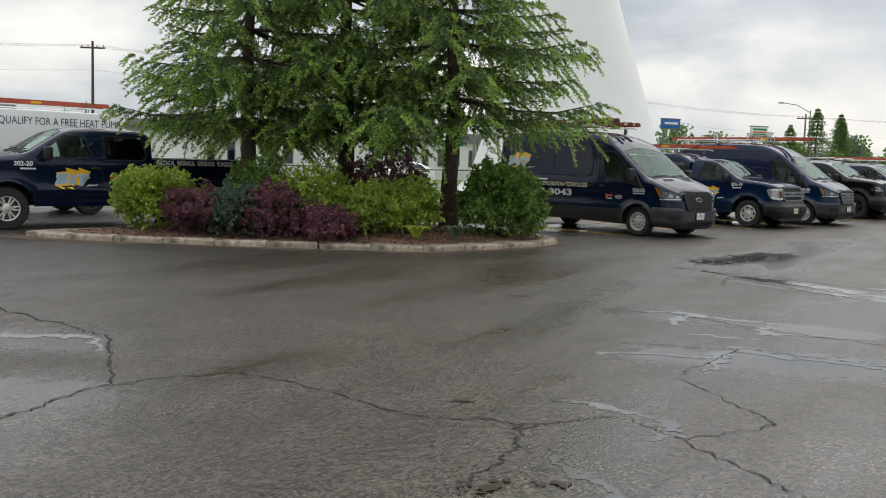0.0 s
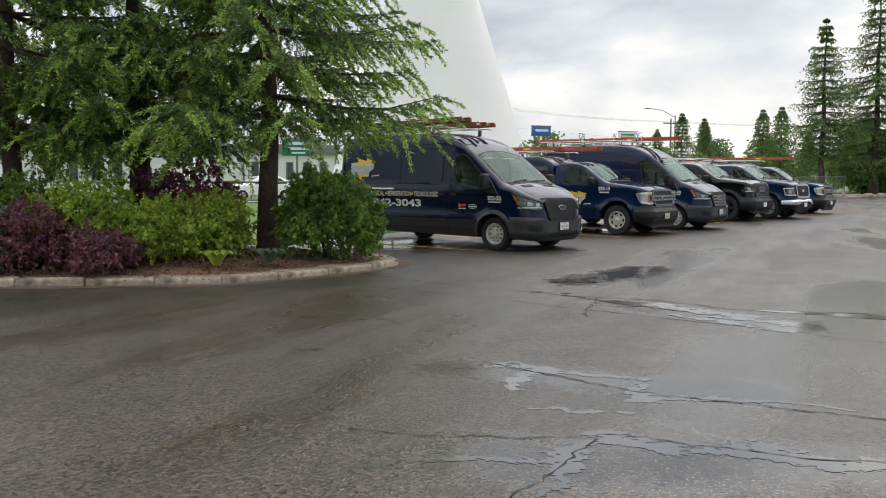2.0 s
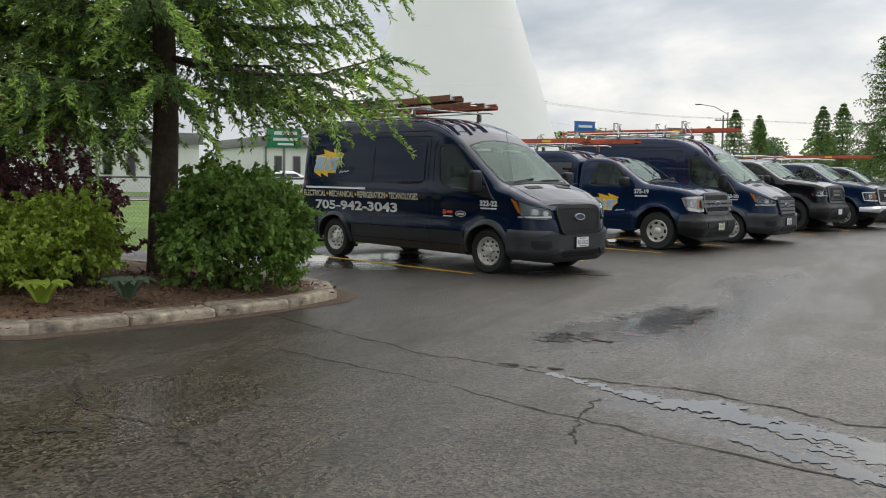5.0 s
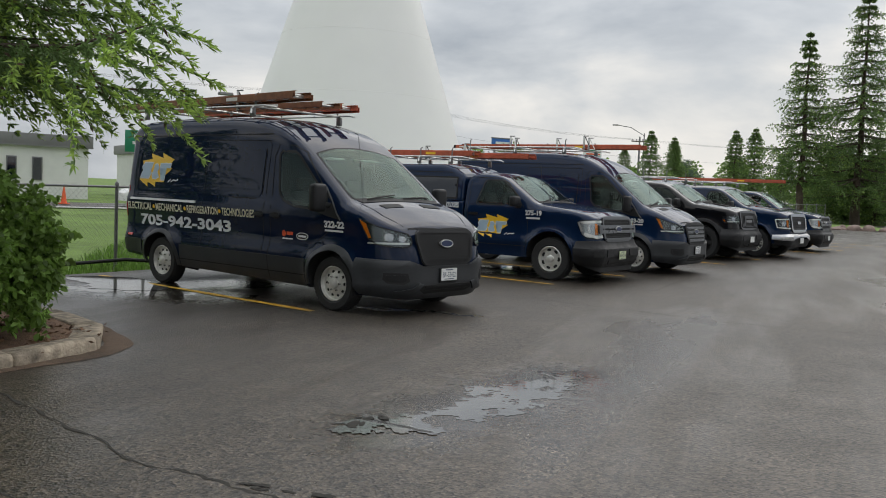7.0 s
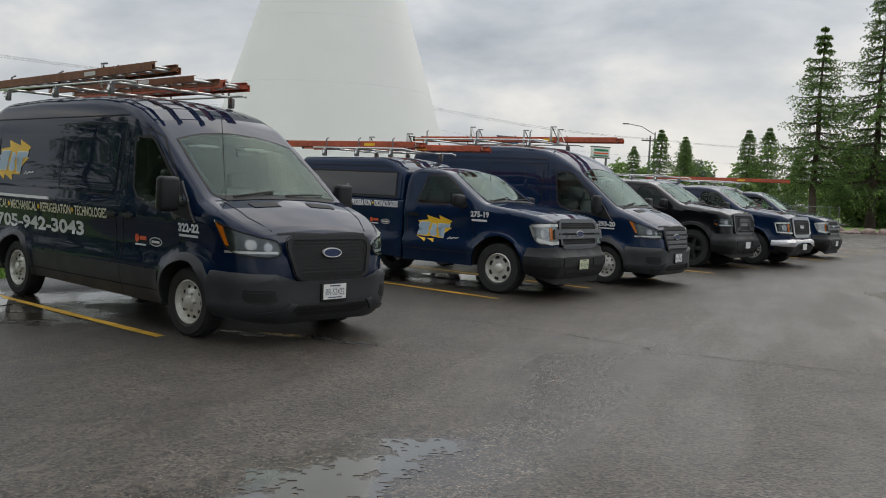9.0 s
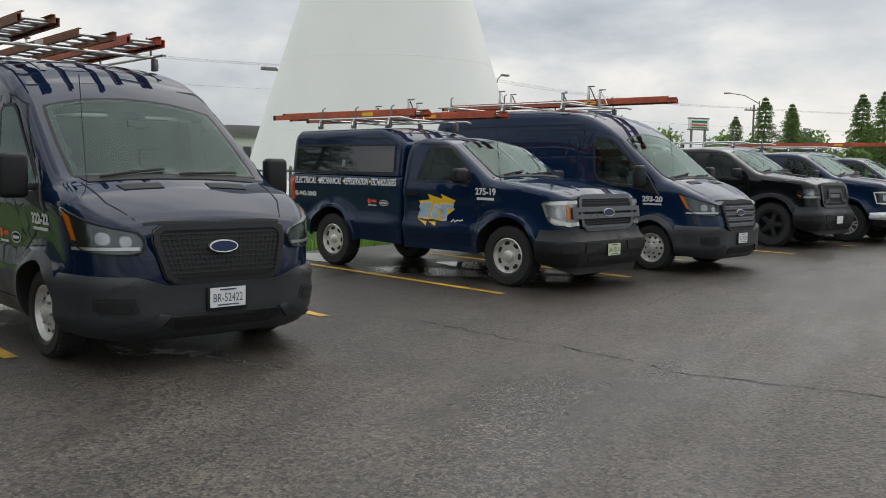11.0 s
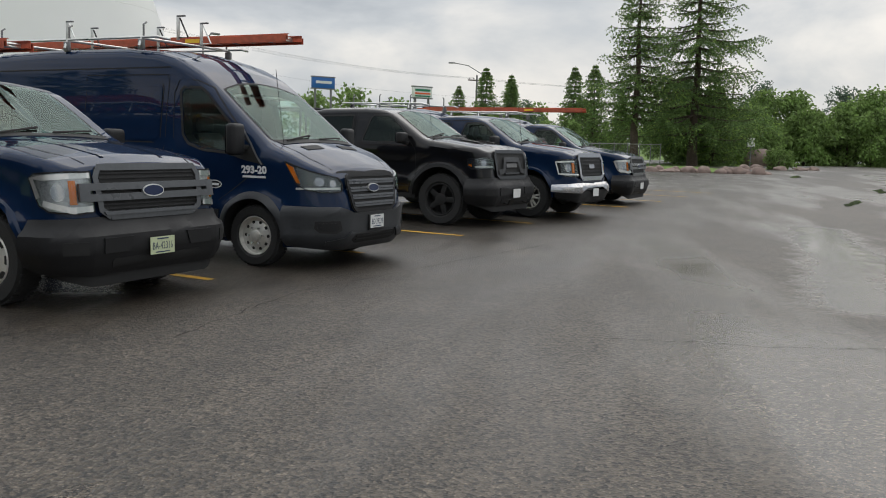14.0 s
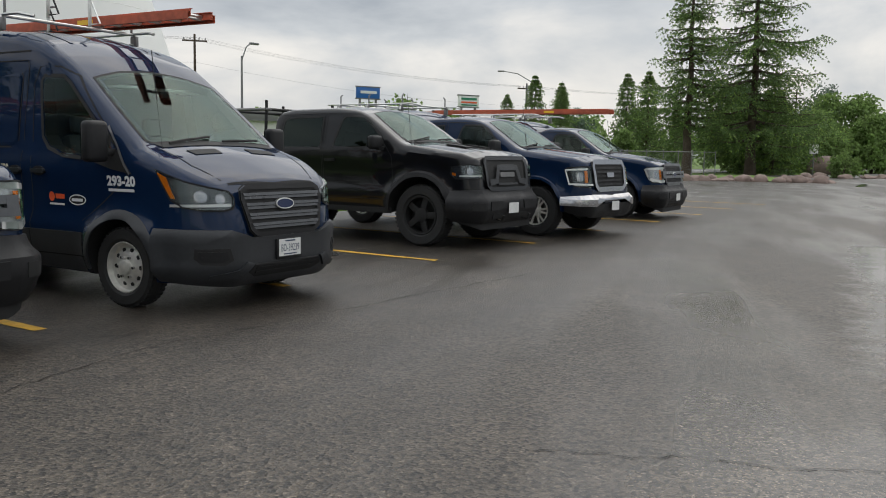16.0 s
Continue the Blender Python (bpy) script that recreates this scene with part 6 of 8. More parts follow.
        for s in (-1, 1):
            part("grille_clamp", panel([(s * a_, b_ + z) for a_, b_ in ((A(y=0.70), 0.875), (A(y=0.80), 0.875), (A(y=0.80), 1.025), (A(y=0.70), 1.025))][::s], F, 0.056, 0.035, 0.05), M["grey_bar"], g)
        oval_badge(v, F, 0.95 + z, 0.130, 0.055, 0.064)
    lamp = [(A(y=0.645), 0.79 + z), (A(y=0.80), 0.775 + z), (A(x=0.74), 0.79 + z), (A(x=0.66), 0.84 + z), (A(x=0.56), 1.06 + z), (A(x=0.62), 1.10 + z), (A(y=0.86), 1.12 + z), (A(y=0.645), 1.12 + z)]
    amber = [(A(y=0.81), 0.85 + z), (A(y=0.86), 0.85 + z), (A(y=0.86), 1.05 + z), (A(y=0.81), 1.05 + z)]
    eyes = [(A(y=0.92), 0.95 + z, 0.06, 0.075)]
    if hoop:
        lamp = [(A(y=0.68), 0.90 + z), (A(x=0.62), 0.89 + z), (A(x=0.55), 0.95 + z), (A(x=0.56), 1.06 + z), (A(y=0.90), 1.10 + z), (A(y=0.68), 1.08 + z)]
        amber = [(A(x=0.63), 0.93 + z), (A(x=0.57), 0.95 + z), (A(x=0.57), 0.98 + z), (A(x=0.63), 0.97 + z)]
        eyes = [(A(y=0.77), 0.99 + z, 0.05, 0.05), (A(y=0.90), 1.0 + z, 0.05, 0.055)]
    for s in (1, -1):
        headlamp(v, F, lamp, s, amber, eyes, M["lamp_bright"] if bars else None)
        if bars:
            part("lamp_clamp", ribbon([(s * A(y=0.66), 0.815 + z), (s * A(y=0.84), 0.80 + z), (s * A(x=0.70), 0.86 + z)][::s], F, 0.05, 0.024), M["alu"], v, "silver clamp-shaped lamp surround")
            part("lamp_clamp", ribbon([(s * A(y=0.66), 1.092 + z), (s * A(y=0.86), 1.085 + z), (s * A(x=0.60), 1.06 + z), (s * A(x=0.66), 0.90 + z)][::s], F, 0.045, 0.024), M["alu"], v, "silver clamp-shaped lamp surround")
        elif chrome_front:
            part("lamp_clamp", ribbon([(s * A(y=0.66), 0.82 + z), (s * A(x=0.64), 0.83 + z), (s * A(x=0.58), 1.06 + z), (s * A(y=0.80), 1.08 + z)][::s], F, 0.03, 0.024), M["paper"], v, "bright lamp light guide")
        part("bonnet_gap", ribbon([(-0.32, s * 0.80), (0.5, s * 0.74), (0.84, s * 0.64)], T, 0.012, 0.003), M["gap"], v)
        part("bonnet_crease", ribbon([(-0.25, s * 0.4), (0.75, s * 0.36)], T, 0.05, 0.010), paint, v)
        if front == "hoop":
            part("hood_scoop", panel([(0.05, s * 0.2), (0.05, s * 0.36), (0.4, s * 0.36), (0.45, s * 0.2)], T, 0.02, 0.02, 0.1), M["black"], v)
    part("cowl", panel([(-0.44, -0.74), (-0.34, -0.72), (-0.31, 0), (-0.34, 0.72), (-0.44, 0.74), (-0.40, 0)], T, 0.006, 0.01, 0.15), M["black"], v)
    wiper(v, T, -0.38, -0.6, -0.48, -0.05)
    wiper(v, T, -0.38, 0.05, -0.48, 0.6)
    bm = bmesh.new()
    tube(bm, [T(-0.25, -0.85, 0), T(-0.25, -0.85, 0) + Vector((-0.1, 0, 0.75))], 0.004, 5)
    part("aerial", bm, M["black"], v)
    number_plate(v, 1.045, 0.46 + z, plate, 0.0, M["plate_green"] if plate == "BA-42316" else None)
    if topper:
        tx0, tx1 = back - 0.05, tail_x + 0.03
        tp = Shell(tx0, tx1, 0.97, [(tx0, 1.84 + z), (tx0 - 0.06, 1.90 + z), (tx0 - 0.35, 2.04 + z), (tx0 - 0.55, 2.09 + z), (tx1 + 0.1, 2.07 + z), (tx1, 2.0 + z)], [(tx0, 1.365 + z), (tx1, 1.385 + z)], belt=1.4 + z, lean_in=0.10, rc=0.09, nose=0.06, nose_w=0.95, tail=0.08, tail_w=0.95, crown=0.03)
        part("truck_cap", tp.mesh(), paint, v, "navy fibreglass bed cap with side windows")
        for s in (-1, 1):
            win = [(tx0 - 0.14, 1.41 + z), (tx1 + 0.10, 1.41 + z), (tx1 + 0.12, 1.83 + z), (tx0 - 0.16, 1.83 + z)]
            part("cap_window", panel(win, tp.side(s), 0.006, 0.012, 0.3), M["gloss_panel"], v)
            part("cap_window_frame", ribbon(win, tp.side(s), 0.03, 0.008, True), M["black"], v)
            part("cap_latch", panel(rounded((tx0 + tx1) / 2 - 0.03, 1.50 + z, (tx0 + tx1) / 2 + 0.05, 1.60 + z, 0.01), tp.side(s), 0.012, 0.01), M["galv"], v)
            part("cap_seam", ribbon([(tx0 - 0.3, 1.93 + z), (tx1 + 0.08, 1.93 + z)], tp.side(s), 0.014, 0.003), M["gap"], v)
    if lettered:
        q = -1 if lettered == "left" else 1
        f, fb = (L, bL) if q < 0 else (R, bR)
        bolt_logo(v, f, (-0.55 + b0) / 2 - 0.10, 0.88 + z, 0.85, q)
        letters(number, f, -0.56 if q > 0 else -0.12, 1.15 + z, 0.125, M["decal_white"], v, width=0.36, bold=0.005, flip=q)
        part("permit_bar", panel(rounded(-0.54, 1.075 + z, -0.24, 1.11 + z, 0.005), f, 0.006, 0), M["decal_white"], v)
        u0, u1 = (tail_x + 0.15, back - 0.08) if q > 0 else (back - 0.1, tail_x + 0.2)
        ln = (u1 - u0) / 4
        for i, word in enumerate(("ELECTRICAL", "MECHANICAL", "REFRIGERATION", "TECHNOLOGIES")):
            letters(word, fb, u0 + ln * i + 0.02, 1.225 + z, 0.14, M["decal_white"], v, width=abs(ln) - 0.06, bold=0.004, flip=q, off=0.014)
            if i:
                part("dot_decal", panel(oval(u0 + ln * i - 0.005, 1.275 + z, 0.02, 0.02), fb, 0.006, 0), M["decal_yellow"], v)
        if cab == "regular":
            letters("705-942-3043", fb, tail_x + 0.06, 1.02 + z, 0.10, M["decal_white"], v, width=0.62, bold=0.004)
            side_decals(v, fb, back - 0.72, 0.98 + z, 0.8)
        else:
            side_decals(v, f, -2.05, 0.96 + z, 0.8, q)
    return v, sh


def stand(x, y, heading, dz=0.0):
    return pose(x, y, G(x, y) + dz, 0, 0, heading)


def axle(hub, heading, inset=0.98, side=-1):
    """Front axle's middle on the ground from the hub face on one side (-1: right, 1: left)."""
    h = radians(heading)
    return hub[0] + side * math.sin(h) * inset, hub[1] - side * math.cos(h) * inset


FLEET = Matrix.Diagonal((0.935, 0.935, 0.935, 1))  # size of the row beyond the first van
van_1, _ = cargo_van(stand(*axle((5.21, 20.69), -52), -52) @ Matrix.Diagonal((0.98, 0.98, 0.945, 1)), "dark navy cargo van with white lettering, ladders on its roof rack", M["navy_dark"], "322-22", "BR-52422", "mesh")
roof_rack(van_1, (-1.9, -3.2, -4.5), 2.71, 0.86)
truck_1, _ = pickup(stand(*axle((9.40, 24.79), -47, 0.916), -47) @ FLEET, "navy single-cab pickup with bed cap, ladder rack and bolt logo", M["navy"], "275-19", "BA-42316", "regular", "steel7", "bars", True, 3.54, lift=0.06, wheel_r=0.405)
van_2, _ = cargo_van(stand(*axle((11.83, 26.64), -47.5, 0.916), -47.5) @ FLEET, "navy blue cargo van with orange ladder on its roof rack", M["navy"], "293-20", "BD-39239", "bars")
roof_rack(van_2, (-1.9, -3.2, -4.5), 2.68, 0.86)
ram, _ = pickup(stand(*axle((15.53, 30.79), -50, 0.916), -50) @ FLEET, "black crew-cab pickup with black wheels and tinted glass", M["black_paint"], cab="crew", style="black", front="hoop", topper=False, wb=3.57, lettered=False, wheel_r=0.455, lift=0.12)
gmc, _ = pickup(stand(*axle((17.76, 32.01), -51, 0.916), -51) @ FLEET, "navy double-cab pickup with chrome grille and bumper", M["navy"], cab="double", style="chrome", front="chrome", topper=True, wb=3.75, lettered=False, wheel_r=0.42, lift=0.06)
truck_2, _ = pickup(stand(*axle((20.98, 35.30), -47, 0.916), -47) @ FLEET, "navy single-cab pickup with black bumper ending the row", M["navy"], cab="regular", style="steel7", front="bars", topper=True, wb=3.3, lettered=False)
truck_3, _ = pickup(stand(*axle((-7.98, 18.1), -142, 0.98, 1), -142), "dark navy crew-cab pickup with chrome wheels behind the island", M["navy_dark"], "302-20", "", "crew", "chrome", "chrome", False, 4.06, "left", lift=0.12, wheel_r=0.42)


# ---- water tower, fence ----
tower = thing("water_tower", pose(8.33, 46.56, 0.1), "large white painted steel water tower with flared conical base", "water tower")
CONE = [(5.34 * (1 - z / 16.92), z) for z in (0.96, 1.5, 2.5, 3.5, 4.5, 6, 7.5, 9, 10.5, 11.5)]
part("base_flare", lathe(bmesh.new(), [(6.1, 0.0), (5.6, 0.35), CONE[0]], 96, "z"), M["tower"], tower, angle=60)
part("cone", lathe(bmesh.new(), CONE + [(1.62, 12.4)], 96, "z"), M["tower"], tower, angle=60)
part("shaft", lathe(bmesh.new(), [(1.62, 12.4), (1.55, 13.5), (1.55, 22)], 96, "z"), M["tower"], tower, angle=60)
for z in (2.6, 5.0, 7.4, 9.8):
    r = 5.34 * (1 - z / 16.92)
    part("weld_seam", lathe(bmesh.new(), [(r - 0.01, z - 0.02), (r + 0.006, z), (r - 0.01, z + 0.02)], 96, "z"), M["tower"], tower, angle=60)


# ---- conifers ----
def spruce(name, m, seed, height, reach, low, label, n_whorl=26, per=6, detail=1.0, droop=0.35, trunk_r=0.17, new_tips=0.75, size=1.0, group="spruce trees", power=0.85, uneven=0.0):
    uneven_rng = random.Random(seed)
    rng_ = np.random.default_rng(seed)
    t = thing(name, m, label, "spruce tree", group)
    bm = bmesh.new()
    pts = [(0.04 * math.sin(k * 1.3 + seed), 0.04 * math.cos(k * 1.7 + seed), height * k / 10) for k in range(11)]
    pts[0] = (0, 0, -0.15)
    tube(bm, pts, [trunk_r * (1.25 if k == 0 else 1.0) * (1 - 0.95 * k / 10) for k in range(11)], 10)
    limbs, P, D, K = bm, [], [], []
    for w in range(n_whorl):
        f = (w + rng_.uniform(-0.3, 0.3)) / (n_whorl - 1)
        z0 = low + (height * 0.985 - low) * min(1, max(0, f))
        rr = reach * (1 - (z0 - low) / (height - low)) ** power * (0.8 + 0.2 * min(1, (z0 - low) / (0.12 * height)))
        rr *= 1 + uneven * uneven_rng.uniform(-0.35, 0.3)
        turn = rng_.uniform(0, math.tau)
        for b in range(per):
            az = turn + (b + rng_.uniform(-0.3, 0.3)) * math.tau / per
            ln = max(0.10, rr * rng_.uniform(0.62, 1.15) * (1 + uneven * uneven_rng.uniform(-0.45, 0.35)))
            d = np.array([math.cos(az), math.sin(az), 0.0])
            step = 0.15 * size
            n = max(5, int(ln / step))
            s = np.linspace(0, 1, n)
            dr = droop * rng_.uniform(0.5, 1.4)
            curve = np.column_stack([d[0] * s * ln, d[1] * s * ln, z0 + ln * (-dr * s ** 1.2 + dr * 0.8 * s ** 3.0)])
            every = max(1, n // 4)
            tube(limbs, [curve[i] for i in range(0, n, every)], [max(0.006, trunk_r * 0.2 * (1 - 0.85 * i / n)) for i in range(0, n, every)], 5, False)
            side = np.array([-d[1], d[0], 0.0])
            fan = rng_.uniform(0.75, 1.15)
            for i in range(1, n):
                if s[i] < 0.2:
                    continue
                tan = curve[i] - curve[i - 1]
                tan /= np.linalg.norm(tan)
                tl = (ln * 0.46 * (1 - 0.70 * s[i]) * min(1, s[i] * 2.2) + 0.14 * size * min(1, 0.25 + ln)) * rng_.uniform(0.6, 1.15) * fan
                for sg in (-1, 1):
                    q = max(3, int(tl / (0.040 * size / detail)))
                    u = np.linspace(0.05, 1, q)
                    dirv = tan * 0.8 + side * sg * rng_.uniform(0.6, 1.0) + np.array([0, 0, rng_.uniform(-0.25, 0.05)])
                    dirv /= np.linalg.norm(dirv)
                    pp = curve[i] + u[:, None] * dirv * tl
                    pp[:, 2] -= (u ** 1.7) * tl * rng_.uniform(0.2, 0.9)
                    for r in range(8):
                        P.append(pp + rng_.normal(0, 0.008 * size, pp.shape))
                        spread = rng_.normal(0, 0.5, pp.shape)
                        spread[:, 2] += 0.12
                        D.append(dirv + spread - np.array([0, 0, 0.35]) * u[:, None])
                        K.append(((u > 0.55) & (rng_.random(q) < new_tips * (0.35 + 0.9 * s[i]))).astype(int))
            P.append(np.repeat(curve[-2:], 4, axis=0))
            D.append(np.tile(tan, (8, 1)) + rng_.normal(0, 0.35, (8, 3)))
            K.append(np.ones(8, int))
    P.append(np.column_stack([np.zeros(30), np.zeros(30), height * np.linspace(0.84, 0.99, 30)]))
    D.append(rng_.normal(0, 0.35, (30, 3)) + np.array([0, 0, 0.6]))
    K.append(np.zeros(30, int))
    P, D, K = np.concatenate(P), np.concatenate(D), np.concatenate(K)
    K = np.where(rng_.random(len(K)) < 0.025, 2, K)
    V = blades(rng_, P, D, 0.085 * size, 0.024 * size, 0.1)
    part("trunk", limbs, M["bark"], t, angle=60)
    part("crown", quad_mesh("crown", V, [M["needle"], M["needle_new"], M["needle_dead"]], K), None, t)
    return t


def shrub(name, m, seed, rx, ry, h, mtl, label, n=7000, leaf=0.055, lump=0.45, category="shrub", open_=0.0, stems=7):
    """A leafy shrub: thin stems and leaf blades on lumpy shells."""
    rng_ = np.random.default_rng(seed)
    t = thing(name, m, label, category, "island shrubs")
    per = 11
    m_ = int(n / per * 2.6)
    d = rng_.normal(size=(m_, 3))
    d[:, 2] = np.abs(d[:, 2]) * 1.0 - 0.5
    d /= np.linalg.norm(d, axis=1, keepdims=True)
    L = np.array([1 + lump * (1.1 * noise.noise(Vector((a * 2.2 + seed, b * 2.2, c * 2.2))) + 0.9 * noise.noise(Vector((a * 5 + seed, b * 5, c * 5)))) for a, b, c in d])
    r = L * (0.93 - rng_.random(m_) ** 2.4 * (0.34 + open_))
    base = d * r[:, None] * np.array([rx, ry, h * 0.58])
    base[:, 2] += h * 0.42
    base[:, 2] = np.maximum(base[:, 2], rng_.uniform(0.02, 0.12, m_))
    # each shoot carries leaves round a twig that grows outwards and up
    way = d + rng_.normal(0, 0.4, d.shape) + np.array([0, 0, 0.25])
    way /= np.linalg.norm(way, axis=1, keepdims=True)
    f = np.tile(np.linspace(0, 1, per), m_)
    P = np.repeat(base, per, axis=0) + np.repeat(way, per, axis=0) * (f * leaf * 1.9 * np.repeat(rng_.uniform(0.6, 1.5, m_), per))[:, None]
    D = np.repeat(way, per, axis=0) * 0.5 + rng_.normal(0, 0.65, P.shape)
    V = blades(rng_, P, D, leaf * 1.2, leaf * 0.9, 0.25)
    part("foliage", quad_mesh("foliage", V, [mtl]), None, t)
    for k in range(stems):
        bm = bmesh.new()
        a, q = rng_.uniform(0, math.tau), rng_.uniform(0.3, 0.85)
        tip = (math.cos(a) * rx * q, math.sin(a) * ry * q, h * rng_.uniform(0.55, 0.95))
        tube(bm, [(0.05 * math.cos(a), 0.05 * math.sin(a), -0.1), (tip[0] * 0.5, tip[1] * 0.5, tip[2] * 0.6), tip], [0.014, 0.01, 0.005], 5)
        part("stem", bm, M["bark"], t)
    return t


def on_bed(x, y, turn=0):
    return pose(x, y, bed_height(x, y), 0, 0, turn)


spruce("spruce_tree", on_bed(0.74, 19.07), 11, 9.5, 3.1, 2.35, "tall green spruce with layered drooping boughs in the planted island", 20, 7, 1.0, 0.2, 0.19, uneven=0.6)
spruce("spruce_tree", on_bed(-1.5, 19.5), 12, 10.0, 3.0, 2.1, "tall dark spruce with a bare lower trunk in the planted island", 18, 7, 1.0, 0.24, 0.20, uneven=0.6)
spruce("spruce_tree", on_bed(-3.5, 19.2), 13, 9.0, 3.2, 2.1, "tall spruce with thin drooping boughs above the purple shrubs", 16, 7, 1.0, 0.26, 0.18, uneven=0.6)
for i, (x, y, rx, ry, h, mt, lb, n, leaf) in enumerate([
    (1.58, 18.04, 0.70, 0.66, 1.5, "leaf_green", "dense rounded green shrub at the island's tip", 9000, 0.06),
    (-5.01, 17.53, 0.70, 0.65, 1.25, "leaf_yellow", "rounded light green shrub in the planted island", 6500, 0.055),
    (-4.12, 16.95, 0.55, 0.5, 0.85, "leaf_purple", "low spreading purple barberry shrub", 3800, 0.05),
    (-3.38, 16.77, 0.5, 0.5, 0.95, "leaf_grey", "grey-green shrub among the purple ones", 3000, 0.05),
    (-2.75, 16.78, 0.6, 0.55, 1.0, "leaf_purple", "dense rounded purple barberry shrub", 4200, 0.05),
    (-2.21, 17.5, 0.75, 0.65, 1.2, "leaf_yellow", "dense yellow-green spirea shrub", 6000, 0.05),
    (-0.9, 17.33, 0.75, 0.62, 1.0, "leaf_yellow", "low yellow-green spirea shrub", 6000, 0.05),
    (-1.7, 16.46, 0.55, 0.42, 0.6, "leaf_purple", "low spreading purple barberry by the kerb", 3400, 0.045),
    (-0.21, 17.75, 0.5, 0.45, 1.1, "leaf_yellow", "upright yellow-green spirea shrub", 3500, 0.05),
    (-0.72, 18.74, 0.75, 0.65, 1.65, "leaf_purple", "tall open purple-leaved shrub behind the spireas", 4800, 0.055),
    (-3.16, 17.98, 0.7, 0.6, 1.35, "leaf_green", "green shrub behind the barberries", 4200, 0.055),
]):
    shrub("shrub", on_bed(x + 0.12, y, i * 40), 30 + i, rx * 1.08, ry * 1.08, h * 0.9, M[mt], lb, n, leaf)
for i, (x, y) in enumerate([(0.0, 16.5), (0.75, 16.8)]):
    t = thing("hosta", on_bed(x, y), "broad-leaved pale green hosta on the mulch", "plant", "hostas")
    for k in range(11):
        bm = bmesh.new()
        a = k * 2.4
        prev = None
        for j in range(6):
            q = j / 5
            rr, zz = 0.05 + 0.24 * q, 0.05 + 0.2 * math.sin(q * 2.2)
            wd = 0.075 * math.sin(math.pi * min(0.98, q * 0.92 + 0.06))
            c = Vector((math.cos(a) * rr, math.sin(a) * rr, zz))
            s = Vector((-math.sin(a), math.cos(a), 0)) * wd
            row = [bm.verts.new(c - s + Vector((0, 0, 0.02))), bm.verts.new(c), bm.verts.new(c + s + Vector((0, 0, 0.02)))]
            if prev:
                bm.faces.new((prev[0], prev[1], row[1], row[0]))
                bm.faces.new((prev[1], prev[2], row[2], row[1]))
            prev = row
        part("leaf", bm, M["leaf_grey"] if i else M["leaf_yellow"], t)


# ---- ladders on the roofs ----
def on_vehicle(v, x, y, z, rz=0.0, ry=0.0):
    return v.matrix_basis @ pose(x, y, z, 0, ry, rz)


ladder(on_vehicle(van_1, -1.10, -0.62, 2.80, 180.5, 1.0), 4.3, "weathered brown fibreglass extension ladder on the van roof", M["ladder_brown"], gap=0.36)
ladder(on_vehicle(van_1, -1.30, 0.45, 2.74, 178, 0), 3.8, "faded orange ladder with aluminium end on the van roof", M["ladder_orange"], gap=0.38)
ladder(on_vehicle(van_1, -1.10, -0.10, 2.735, 178.5, 0), 3.6, "old brown ladder lying between two others", M["ladder_brown"], gap=0.34, sections=1)
roof_rack(truck_1, (-2.5, -3.3, -4.1), 2.30, 0.80)
ladder(on_vehicle(truck_1, -2.05, -0.50, 2.33, 180, 0), 3.4, "orange fibreglass ladder over the bed cap", M["ladder_orange"], gap=0.36)
ladder(on_vehicle(truck_1, -1.25, 0.40, 2.33, 180, 0), 4.4, "long orange fibreglass ladder reaching over the cab", M["ladder_orange"], gap=0.36)
ladder(on_vehicle(van_2, -0.55, 0.52, 2.72, 180, 0), 5.2, "orange fibreglass extension ladder on the blue van", M["ladder_orange"], gap=0.38)
roof_rack(gmc, (-3.0, -3.8, -4.5), 2.26, 0.80)
roof_rack(truck_2, (-2.4, -3.2, -4.0), 2.24, 0.80, tops=False)
ladder(on_vehicle(truck_2, -0.5, -0.2, 2.27, 180, 0), 4.8, "long orange ladder reaching over the pickup cab", M["ladder_orange"], gap=0.38)
rk = thing("bed_rack", Matrix(), "", "")
rk.parent = ram
for s in (-1, 1):
    part("rack_rail", tube(bmesh.new(), [(-3.1, s * 0.85, 2.05), (-4.6, s * 0.85, 2.05)], 0.025, 8), M["galv"], rk)
    for x in (-3.2, -4.4):
        part("rack_post", tube(bmesh.new(), [(x, s * 0.88, 1.4), (x, s * 0.85, 2.05), (x, s * 0.85, 2.2)], 0.025, 8), M["black"], rk)
for x in (-3.2, -4.4):
    part("rack_bar", tube(bmesh.new(), [(x, -0.85, 2.05), (x, 0.85, 2.05)], 0.025, 8), M["black"], rk)

# uprights and clamps that hold the ladders
for v, xs, z in ((truck_1, (-2.3, -2.75, -3.9), 2.30), (van_2, (-1.55, -1.75, -2.7, -3.5, -3.75), 2.68), (van_1, (-2.6, -3.6), 2.71)):
    for k, x in enumerate(xs):
        y = (-0.55, 0.1, 0.3)[k % 3]
        cl = thing("ladder_clamp", Matrix(), "", "")
        cl.parent = v
        part("upright", boxes(((x, y, z + 0.14), (0.05, 0.012, 0.30), 0.004)), M["alu"], cl)
        part("brace", tube(bmesh.new(), [(x + 0.02, y, z + 0.02), (x + 0.16, y, z + 0.02), (x + 0.03, y, z + 0.26)], 0.010, 6), M["alu"] if k % 2 else M["black"], cl)
        part("clamp_arm", boxes(((x + 0.05, y, z + 0.285), (0.13, 0.03, 0.02), 0.005)), M["galv"], cl)

